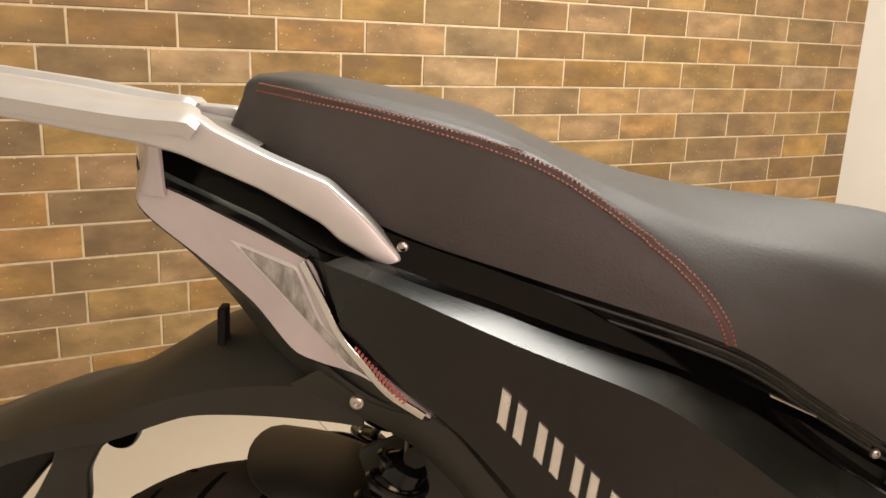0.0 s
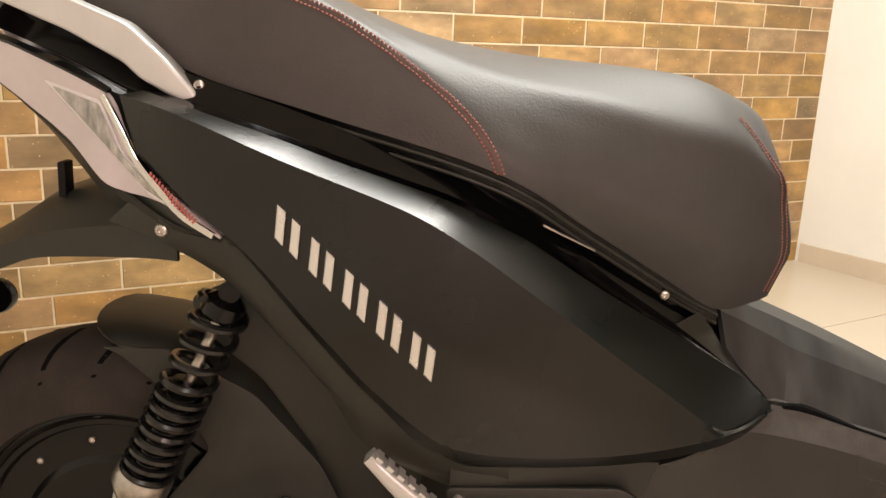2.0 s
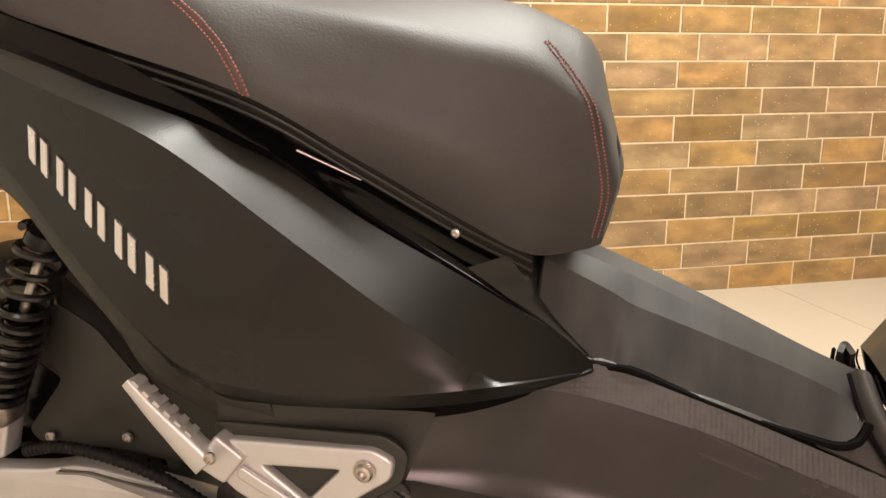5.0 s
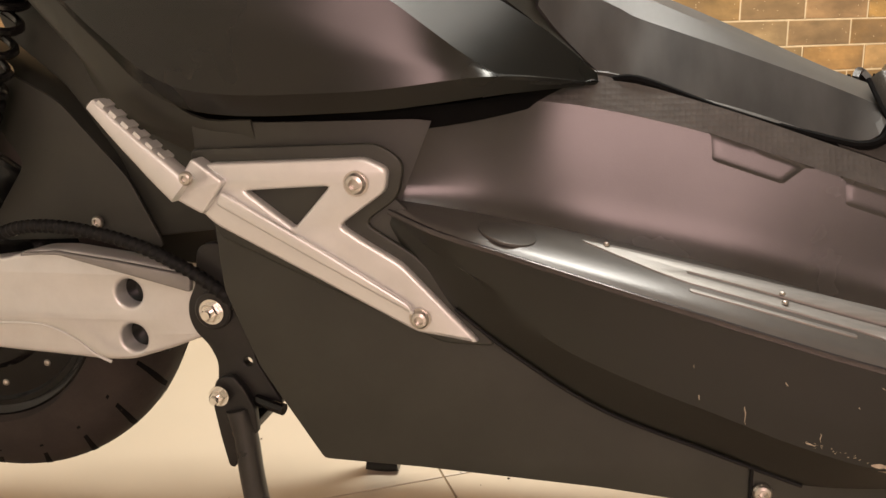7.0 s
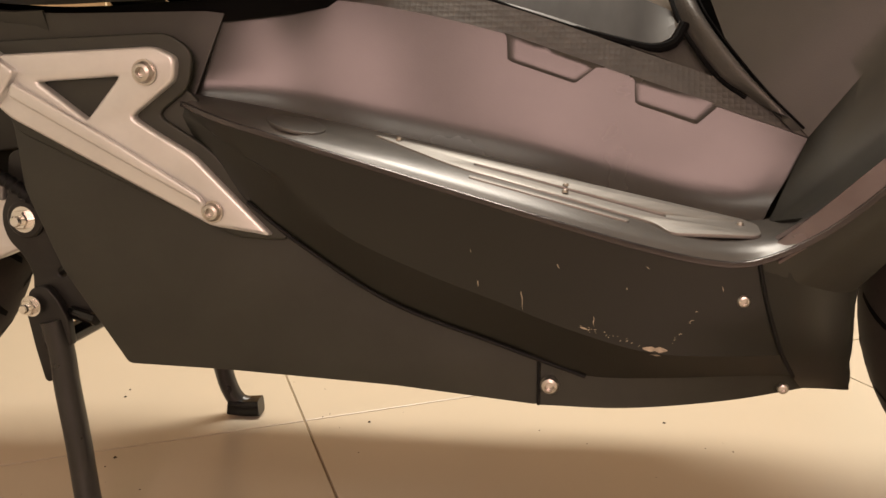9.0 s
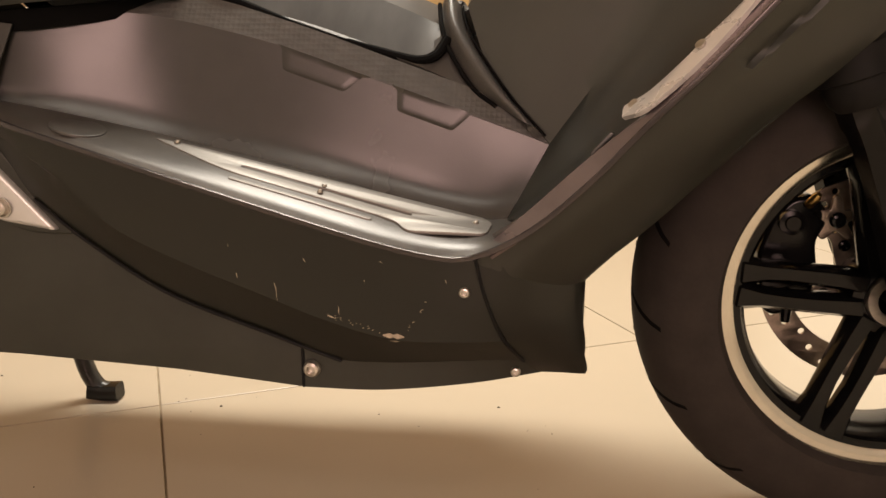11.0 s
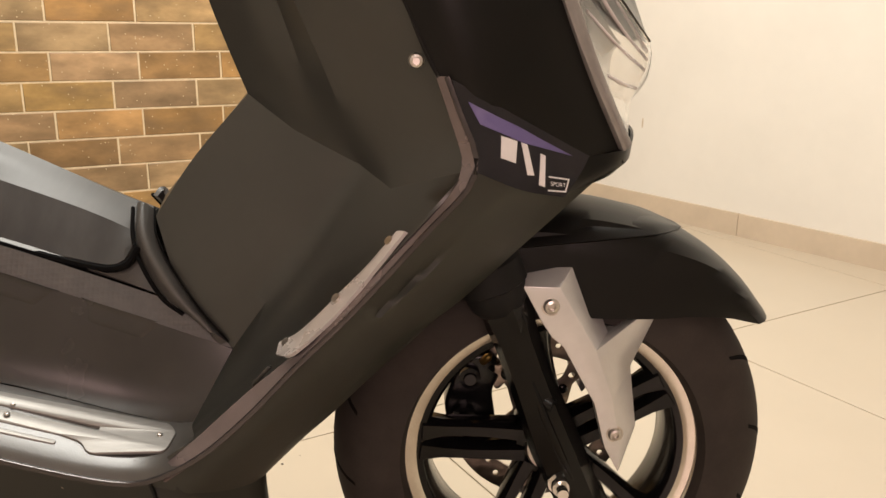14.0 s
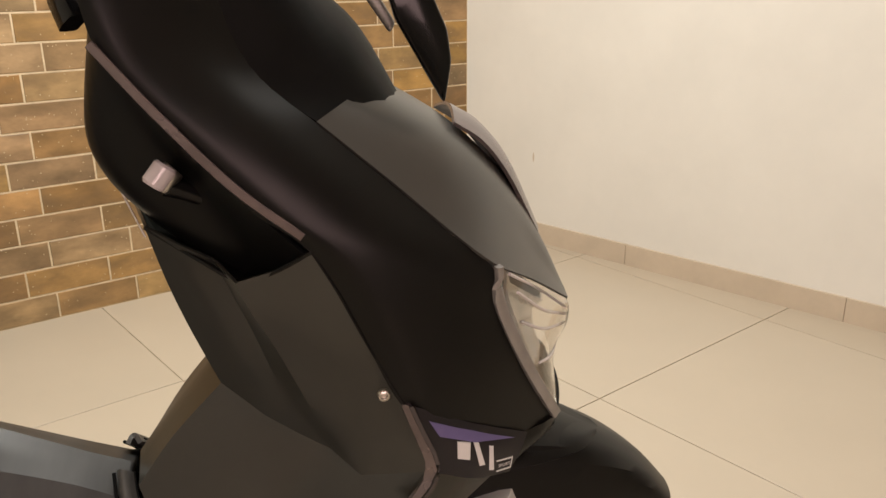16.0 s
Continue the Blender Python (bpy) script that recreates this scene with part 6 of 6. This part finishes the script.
strip_main = skin([[(1.132, -0.197, 0.4425), (1.149, -0.2155, 0.4515), (1.193, -0.2150, 0.4930), (1.2475, -0.2125, 0.5610)], [(1.133, -0.189, 0.4485), (1.149, -0.205, 0.4570), (1.188, -0.2035, 0.4970), (1.2430, -0.2085, 0.5605)],
                   [(1.134, -0.188, 0.4510), (1.153, -0.196, 0.4640), (1.180, -0.200, 0.4910), (1.186, -0.2000, 0.4980), (1.211, -0.202, 0.5240), (1.230, -0.2045, 0.5470), (1.240, -0.206, 0.5595)]], 28, 3, out=(-0.5, -0.3, 0.7), thick=0.004)
bmesh.ops.translate(strip_main, verts=strip_main.verts, vec=(-0.0020, -0.0025, 0.0026))
ss = pair("shield_strip", finish(strip_main, "shield_strip"), M_STRIP, scooter, "brushed aluminium strip on the leg shield")
for x, y, z in ((1.1385, -0.196, 0.4555), (1.1850, -0.2065, 0.5010), (1.2315, -0.2075, 0.5535)):
    b = bolt(ss, x, y, z, 0.0042)
    b.matrix_basis = look((x, y, z), (x + 0.6, y + 0.45, z - 0.65)) @ pose(0, 0, 0, 90, 0, 0)
tip = plate("shield_strip_foot", rounded([(1.108, 0.412), (1.126, 0.432), (1.122, 0.434), (1.106, 0.416)], 0.002, 2), -0.199, 0.004, bevel=0.001)
pair("shield_strip_foot", tip, M_SHIELD, scooter)

# ---- front fairing ----
F_TRIM = [(1.018, -0.226, 0.331), (1.062, -0.2255, 0.3555), (1.106, -0.2230, 0.3935), (1.150, -0.2220, 0.4405), (1.193, -0.2215, 0.4835), (1.233, -0.2205, 0.5275), (1.268, -0.2180, 0.5665), (1.289, -0.2150, 0.5880), (1.300, -0.2135, 0.6045), (1.304, -0.2125, 0.6190)]
F_FRONT = [(1.116, -0.130, 0.302), (1.172, -0.128, 0.351), (1.254, -0.130, 0.435), (1.300, -0.130, 0.473), (1.370, -0.132, 0.541), (1.425, -0.132, 0.594)]
down = skin([F_TRIM, [(1.045, -0.215, 0.305), (1.112, -0.213, 0.370), (1.180, -0.207, 0.435), (1.270, -0.204, 0.530), (1.320, -0.200, 0.580), (1.345, -0.197, 0.605)],
             [(1.085, -0.175, 0.285), (1.145, -0.172, 0.352), (1.220, -0.170, 0.430), (1.290, -0.168, 0.495), (1.350, -0.166, 0.560), (1.395, -0.163, 0.600)], F_FRONT], 80, 14, True)
for v in down.verts:
    # shallow hollow beside the trim band, cut off square at its lower end
    along = (v.co.x - 1.207) * 0.69 + (v.co.z - 0.496) * 0.73
    off = (v.co.x - 1.207) * 0.73 - (v.co.z - 0.496) * 0.69
    wide = 0.017 + along * 0.05
    deep = max(0.0, min(1.0, (along + 0.002) / 0.006)) * max(0.0, min(1.0, (0.105 - along) / 0.05)) * max(0.0, min(1.0, off / wide)) * max(0.0, min(1.0, (wide + 0.005 - off) / 0.005))
    v.co.y += 0.008 * deep
pair("front_leg_cover", finish(down, "front_leg_cover"), M_PLASTIC, scooter, "matt black front leg cover")
tri = skin([[(1.283, -0.2105, 0.690), (1.341, -0.197, 0.658), (1.409, -0.166, 0.621)], [(1.294, -0.2120, 0.654), (1.345, -0.202, 0.625), (1.400, -0.174, 0.606)], [(1.305, -0.2125, 0.614), (1.345, -0.203, 0.597), (1.385, -0.183, 0.587)]], 20, 4, True)
decal_me = finish(tri, "decal_panel")
decal = pair("decal_panel", decal_me, M_DECAL, scooter, "gloss black panel with a violet flash and white marks")
dtree = BVHTree.FromPolygons([v.co for v in decal_me.vertices], [p.vertices for p in decal_me.polygons])


def on_decal(x, z, lift):
    hit = dtree.ray_cast(Vector((x, -0.5, z)), Vector((0, 1, 0)))
    return (hit[0] if hit[0] else Vector((x, -0.19, z))) + Vector((0, -lift, 0))


part("violet_flash", patch([(1.2965, 0.672), (1.340, 0.651), (1.392, 0.6225), (1.345, 0.637), (1.307, 0.6535)], on_decal, 0.0012), M_VIOLET, decal, "violet flash")
WHITE_MARKS = [[(1.3250, 0.6440), (1.3395, 0.6390), (1.3385, 0.6205), (1.3250, 0.6255)], [(1.3425, 0.6380), (1.3485, 0.6355), (1.3555, 0.6090), (1.3490, 0.6100)], [(1.3605, 0.6275), (1.3655, 0.6250), (1.3660, 0.5980), (1.3600, 0.6005)]]
WHITE_MARKS += [[(1.3690, 0.6075), (1.3895, 0.6030), (1.3893, 0.6018), (1.3690, 0.6063)], [(1.3690, 0.5955), (1.3865, 0.5925), (1.3865, 0.5913), (1.3690, 0.5943)], [(1.3882, 0.6030), (1.3895, 0.6027), (1.3866, 0.5914), (1.3853, 0.5917)]]
for mark in WHITE_MARKS:
    part("printed_mark", patch(mark, on_decal, 0.0012), M_PRINT, decal)
word = bpy.data.curves.new("printed_word", "FONT")
word.body, word.size, word.align_x, word.align_y = "SPORT", 0.0052, "CENTER", "CENTER"
ghost = bpy.data.objects.new("printed_word", word)
flat = ghost.to_mesh().copy()
bpy.data.objects.remove(ghost)
for v in flat.vertices:
    v.co = on_decal(1.3784 + v.co.x * 0.95, 0.5990 + v.co.y - v.co.x * 0.207, 0.0014)
attach("printed_word", flat, M_PRINT, decal, "small white printed word SPORT")
nose = skin([[(1.408, -0.162, 0.620), (1.448, -0.140, 0.624), (1.470, -0.08, 0.632), (1.480, 0.0, 0.636)], [(1.398, -0.170, 0.600), (1.446, -0.138, 0.608), (1.468, -0.08, 0.615), (1.478, 0, 0.618)], [(1.384, -0.178, 0.588), (1.436, -0.132, 0.597), (1.455, -0.08, 0.600), (1.462, 0, 0.602)]], 16, 2)
pair("nose_piece", finish(nose, "nose_piece"), M_SATIN, scooter)

F_BACK = [(1.020, -0.176, 1.085), (1.037, -0.184, 1.018), (1.086, -0.194, 0.957), (1.144, -0.202, 0.891), (1.192, -0.207, 0.852), (1.226, -0.208, 0.790), (1.262, -0.208, 0.706), (1.284, -0.207, 0.672)]
F_CREST = [(1.120, -0.130, 1.10), (1.150, -0.145, 1.01), (1.207, -0.160, 0.955), (1.276, -0.170, 0.894), (1.325, -0.180, 0.850), (1.365, -0.186, 0.815), (1.369, -0.182, 0.775), (1.404, -0.166, 0.702), (1.448, -0.138, 0.610)]
fair = skin([F_BACK, [(1.030, -0.178, 1.09), (1.055, -0.188, 1.02), (1.11, -0.200, 0.955), (1.170, -0.210, 0.89), (1.222, -0.216, 0.845), (1.262, -0.218, 0.785), (1.300, -0.212, 0.705), (1.325, -0.200, 0.652)],
             [(1.080, -0.158, 1.10), (1.105, -0.170, 1.02), (1.160, -0.190, 0.955), (1.225, -0.202, 0.892), (1.278, -0.210, 0.840), (1.318, -0.206, 0.775), (1.352, -0.195, 0.705), (1.390, -0.172, 0.622)], F_CREST], 44, 4, True)
fairing_side = pair("front_fairing", finish(fair, "front_fairing"), M_SATIN, scooter, "satin black front fairing with a dark violet sheen")
part("panel_seam", tube(curve_points([(1.192, -0.2070, 0.855), (1.215, -0.2085, 0.812), (1.237, -0.2088, 0.764), (1.259, -0.2088, 0.719), (1.273, -0.2085, 0.692)], 24), 0.0011, 8), M_RUBBER, fairing_side)
# metallic rod carries the pink highlight line along the fairing's crease
part("fairing_edge_glint", tube(curve_points([(1.030, -0.186, 1.030), (1.078, -0.197, 0.972), (1.135, -0.206, 0.910), (1.188, -0.211, 0.866)], 20), None, 10, squash=(0.0022, 0.0042)), M_TRIM, fairing_side, "dark metallic edge trim")
hood = skin(whole([[(1.207, -0.160, 0.957), (1.276, -0.169, 0.897), (1.325, -0.179, 0.853), (1.367, -0.184, 0.819), (1.425, -0.120, 0.775), (1.492, -0.040, 0.718)],
                   [(1.235, -0.130, 0.970), (1.310, -0.120, 0.925), (1.360, -0.115, 0.885), (1.402, -0.105, 0.838), (1.445, -0.07, 0.782), (1.494, -0.025, 0.719)],
                   [(1.262, -0.075, 0.978), (1.338, -0.07, 0.932), (1.386, -0.065, 0.890), (1.424, -0.055, 0.842), (1.460, -0.04, 0.784), (1.496, -0.012, 0.720)],
                   [(1.270, 0, 0.980), (1.346, 0, 0.934), (1.394, 0, 0.892), (1.432, 0, 0.844), (1.466, 0, 0.785), (1.497, 0, 0.720)]]), 36, 4, True, out=(0.5, 0, 1))
part("hood", hood, M_HOOD, scooter, "satin front hood, its ceiling sheen put into the grey")
screen = skin(whole([[(1.352, -0.060, 0.934), (1.384, -0.058, 0.912), (1.415, -0.050, 0.872), (1.456, -0.03, 0.798)], [(1.356, -0.03, 0.942), (1.390, -0.03, 0.920), (1.422, -0.028, 0.878), (1.460, -0.015, 0.800)], [(1.358, 0, 0.945), (1.392, 0, 0.923), (1.425, 0, 0.880), (1.462, 0, 0.801)]]), 20, 2, True, out=(1, 0, 0.5), thick=0.004)
part("wind_deflector", screen, M_TRIM, scooter, "dark wind deflector on the hood")
dash = skin(whole([[(1.115, -0.132, 1.10), (1.148, -0.146, 1.01), (1.205, -0.159, 0.958), (1.228, -0.146, 0.950)], [(1.17, -0.10, 1.115), (1.205, -0.115, 1.04), (1.250, -0.105, 0.990), (1.292, -0.085, 0.948)], [(1.17, 0, 1.14), (1.21, 0, 1.08), (1.26, 0, 1.03), (1.305, 0, 0.950)]]), 18, 3, True, out=(0, -0.3, 1))
part("dash_cover", dash, M_DASH, scooter, "satin black dash cover")

# ---- headlight ----
lamp_edge = tube(curve_points([(1.369, -0.184, 0.817), (1.371, -0.182, 0.780), (1.405, -0.168, 0.702), (1.447, -0.142, 0.626)], 20), None, 12, squash=(0.0042, 0.0062))
headlight = part("headlight", lamp_edge, M_EDGE, scooter, "clear wrap-around headlight with a bright inner reflector")
attach("light_bar", mirrored(headlight.data), M_EDGE, headlight)
lens_out = skin(whole([[(1.376, -0.180, 0.812), (1.378, -0.178, 0.780), (1.410, -0.164, 0.704), (1.450, -0.138, 0.630)], [(1.425, -0.120, 0.772), (1.430, -0.118, 0.750), (1.448, -0.110, 0.695), (1.462, -0.09, 0.645)], [(1.490, -0.042, 0.717), (1.493, -0.042, 0.704), (1.490, -0.040, 0.68), (1.474, -0.04, 0.655)], [(1.500, 0, 0.716), (1.503, 0, 0.704), (1.498, 0, 0.68), (1.480, 0, 0.652)]]), 14, 4, False, out=(1, 0, 0), thick=0.003)
lens = part("clear_lens", lens_out, M_GLASS, headlight, "clear plastic lens")
refl = skin(whole([[(1.380, -0.170, 0.806), (1.382, -0.168, 0.780), (1.412, -0.152, 0.704), (1.446, -0.128, 0.634)], [(1.40, -0.11, 0.77), (1.40, -0.11, 0.74), (1.418, -0.10, 0.69), (1.440, -0.09, 0.645)], [(1.46, -0.035, 0.715), (1.44, -0.04, 0.70), (1.45, -0.04, 0.675), (1.46, -0.035, 0.655)], [(1.47, 0, 0.714), (1.46, 0, 0.70), (1.46, 0, 0.675), (1.465, 0, 0.655)]]), 12, 2, False, out=(1, 0, 0))
part("reflector", refl, M_EDGE, headlight, "bright inner reflector")
for rails in ([(1.384, -0.172, 0.803), (1.43, -0.112, 0.762), (1.485, -0.045, 0.708)], [(1.40, -0.158, 0.745), (1.44, -0.115, 0.715), (1.484, -0.048, 0.69)], [(1.395, -0.165, 0.780), (1.44, -0.11, 0.735), (1.486, -0.046, 0.700)], [(1.425, -0.145, 0.690), (1.45, -0.11, 0.68), (1.476, -0.05, 0.672)]):
    part("light_rib", tube(curve_points(rails, 12), 0.0018, 8), M_LENS, headlight)

# ---- handlebar parts ----
lev = plate("mirror_stem", rounded([(1.270, 1.10), (1.318, 1.075), (1.338, 1.03), (1.342, 1.0), (1.335, 0.958), (1.325, 0.975), (1.288, 1.04)], 0.006, 3), -0.10, 0.018, bevel=0.004)
attach("mirror_stem", lev, M_GLOSS, scooter, "black angular mirror stem")
attach("brake_lever", plate("brake_lever", rounded([(1.240, 1.09), (1.262, 1.085), (1.292, 1.035), (1.286, 1.025), (1.262, 1.06)], 0.004, 3), -0.07, 0.014, bevel=0.004), M_BRUSHED, scooter, "metal brake lever")
part("handlebar", tube(curve_points([(1.12, -0.08, 1.10), (1.09, -0.18, 1.115), (1.05, -0.33, 1.12)], 12), 0.013, 16), M_BLACKMETAL, scooter, "black handlebar")
part("grip", tube([(1.062, -0.29, 1.12), (1.03, -0.40, 1.12)], 0.017, 20), M_RUBBER, scooter, "black rubber grip")
part("handlebar", tube(curve_points([(1.12, 0.08, 1.10), (1.09, 0.18, 1.115), (1.05, 0.33, 1.12)], 12), 0.013, 16), M_BLACKMETAL, scooter, "black handlebar")
part("grip", tube([(1.062, 0.29, 1.12), (1.03, 0.40, 1.12)], 0.017, 20), M_RUBBER, scooter, "black rubber grip")
part("steering_cover", tube(curve_points([(1.005, -0.13, 1.12), (1.004, -0.15, 1.08), (1.016, -0.165, 1.045)], 8), None, 12, squash=(0.009, 0.014)), M_GLOSS, scooter)

# ---- scuffs ----
ftree = BVHTree.FromPolygons([v.co for v in low_fairing.data.vertices], [p.vertices for p in low_fairing.data.polygons])


def on_fairing(x, z, lift):
    hit = ftree.ray_cast(Vector((x, -0.5, z)), Vector((0, 1, 0)))
    return (hit[0] if hit[0] else Vector((x, -0.2, z))) + Vector((0, -lift, 0))


scuff_rng = random.Random(5)
scuff_bm = bmesh.new()


def scuff(x0, z0, x1, z1, width):
    """A short ragged scratch between two places on the fairing."""
    n = 6
    left, right = [], []
    d = math.hypot(x1 - x0, z1 - z0)
    nx, nz = -(z1 - z0) / d, (x1 - x0) / d
    for i in range(n + 1):
        u = i / n
        w = width * math.sin(math.pi * (0.08 + 0.84 * u)) * scuff_rng.uniform(0.4, 1.0)
        x, z = x0 + (x1 - x0) * u + scuff_rng.uniform(-0.0004, 0.0004), z0 + (z1 - z0) * u
        left.append(scuff_bm.verts.new(on_fairing(x + nx * w, z + nz * w, 0.0004)))
        right.append(scuff_bm.verts.new(on_fairing(x - nx * w, z - nz * w, 0.0004)))
    for i in range(n):
        scuff_bm.faces.new((left[i], left[i + 1], right[i + 1], right[i]))


scuff(0.938, 0.2605, 0.957, 0.2595, 0.0030)
scuff(0.944, 0.2550, 0.952, 0.2545, 0.0011)
for x0, z0, x1, z1, w in ((0.809, 0.310, 0.8095, 0.305, 0.0006), (0.804, 0.336, 0.8045, 0.333, 0.0004), (0.844, 0.303, 0.845, 0.287, 0.0006), (0.871, 0.3265, 0.873, 0.323, 0.0007), (0.900, 0.285, 0.9005, 0.277, 0.0005),
                          (0.890, 0.2755, 0.896, 0.2735, 0.0010), (0.938, 0.327, 0.940, 0.3255, 0.0005), (0.924, 0.310, 0.9245, 0.308, 0.0004), (0.993, 0.314, 0.994, 0.310, 0.0004)):
    scuff(x0, z0, x1, z1, w)
for k in range(34):
    # fine specks along the worn fold and up its front corner
    u = scuff_rng.random()
    if k < 22:
        x, z = 0.890 + 0.046 * u, 0.2755 - 0.0125 * u + scuff_rng.gauss(0, 0.0013)
    else:
        x, z = 0.958 + 0.020 * u + scuff_rng.gauss(0, 0.0012), 0.266 + 0.029 * u
    size = scuff_rng.uniform(0.0004, 0.0011)
    scuff(x, z, x + size * 1.6, z + size * scuff_rng.uniform(-0.3, 1.6), size * 0.5)
tagged(part("scuff_mark", scuff_bm, M_SCUFF, low_fairing, "pale scuffs and scratches"), kind="stuff")


# ---- bricks and tiles ----
COURSE, BRICK, JOINT = 0.0885, 0.2575, 0.0045
brick_meshes = {}


def brick_mesh(width, kind):
    key = (round(width, 3), kind)
    if key not in brick_meshes:
        w, h, d = width - JOINT, COURSE - JOINT, 0.010
        bm = bmesh.new()
        rnd = random.Random(kind * 17 + int(width * 1000))
        c = 0.0022
        back_ring = [(0, 0), (w, 0), (w, h), (0, h)]
        rings = []
        for inset_by, depth in ((0, 0), (0, d - 0.002), (c, d)):
            rings.append([bm.verts.new((x + (inset_by if x == 0 else -inset_by) + rnd.uniform(-0.0005, 0.0005), depth + rnd.uniform(-0.0004, 0.0004) * (depth > 0),
                                        z + (inset_by if z == 0 else -inset_by) + rnd.uniform(-0.0005, 0.0005))) for x, z in back_ring])
        for a, b in zip(rings, rings[1:]):
            for i in range(4):
                bm.faces.new((a[i], a[(i + 1) % 4], b[(i + 1) % 4], b[i]))
        bm.faces.new(rings[-1])
        bmesh.ops.recalc_face_normals(bm, faces=bm.faces)
        me = finish(bm, "brick", 25)
        me.materials.append(M_BRICK)
        brick_meshes[key] = me
    return brick_meshes[key]


frame_m = Matrix(((ALONG.x, INTO.x, 0, CORNER.x), (ALONG.y, INTO.y, 0, CORNER.y), (0, 0, 1, 0), (0, 0, 0, 1)))
rest = bmesh.new()


def joints(k):
    """Where the upright joints of a course lie, from the corner on; some courses have a cut brick or two."""
    out = [0.0]
    for phase, a, b in (((0.190, 0.0, 4.2),) if k % 2 == 0 else ((0.118, 0.0, 4.2),) if k > 8 else ((0.125, 0.0, 1.35), (0.015, 1.35, 2.45), (0.115, 2.45, 4.2))):
        n = 0
        while phase + n * BRICK < b:
            u = phase + n * BRICK
            if u >= a and u - out[-1] > 0.09:
                out.append(u)
            n += 1
    out.append(4.2)
    return out


for k in range(31):
    row = joints(k)
    for i, (a, b) in enumerate(zip(row, row[1:])):
        z0 = k * COURSE + JOINT / 2
        if b - a > 0.02 and z0 + COURSE < HIGH:
            me = brick_mesh(b - a, (k * 7 + i * 3) % 5)
            place = frame_m @ Matrix.Translation((a + JOINT / 2, -0.008, z0))
            if a < 3.3 and k < 19:
                ob = new("brick", me)
                ob.parent = wall_north
                ob.matrix_basis = place
            else:
                n0 = len(rest.verts)
                rest.from_mesh(me)
                rest.verts.ensure_lookup_table()
                for q in list(rest.verts)[n0:]:
                    q.co = place @ q.co
tagged(part("brickwork", rest, M_BRICK, wall_north), kind="stuff")

TILE_SIDE = 0.8135
tile_bm = bmesh.new()
g = 0.0015
rings = []
for inset_by, z in ((0, -0.003), (0, -0.0005), (0.0008, 0.0)):
    lo, hi = g + inset_by, TILE_SIDE - g - inset_by
    rings.append([tile_bm.verts.new((x, y, z)) for x, y in ((lo, lo), (hi, lo), (hi, hi), (lo, hi))])
for a, b in zip(rings, rings[1:]):
    for i in range(4):
        tile_bm.faces.new((a[i], a[(i + 1) % 4], b[(i + 1) % 4], b[i]))
tile_bm.faces.new(rings[-1])
bmesh.ops.recalc_face_normals(tile_bm, faces=tile_bm.faces)
tile_mesh = finish(tile_bm, "tile", 20)
tile_mesh.materials.append(M_TILE)
for i in range(-7, 5):
    for j in range(-8, 6):
        m = pose(1.944, 0.945, 0, 0, 0, 28.8) @ Matrix.Translation((i * TILE_SIDE, j * TILE_SIDE, 0))
        c = m @ Vector((TILE_SIDE / 2, TILE_SIDE / 2, 0))
        if -3.6 < c.x < 5.6 and -4.6 < c.y < 4.0:
            ob = new("tile", tile_mesh)
            ob.parent = floor
            ob.matrix_basis = m

grit_rng = random.Random(11)
grit = bmesh.new()
for i in range(46):
    x, y = grit_rng.uniform(0.2, 1.1), grit_rng.uniform(-0.25, 0.5)
    r = grit_rng.choice((0.0008, 0.001, 0.0014, 0.0028))
    ring = [grit.verts.new((x + r * grit_rng.uniform(0.6, 1.3) * math.cos(a), y + r * grit_rng.uniform(0.6, 1.3) * math.sin(a), 0.0002)) for a in (0, 1.3, 2.5, 3.8, 5.1)]
    apex = grit.verts.new((x, y, r * 0.8))
    for j in range(5):
        grit.faces.new((ring[j], ring[(j + 1) % 5], apex))
tagged(part("floor_grit", grit, M_GRIT, None), "scattered dark grit on the tile floor", "grit", kind="stuff")
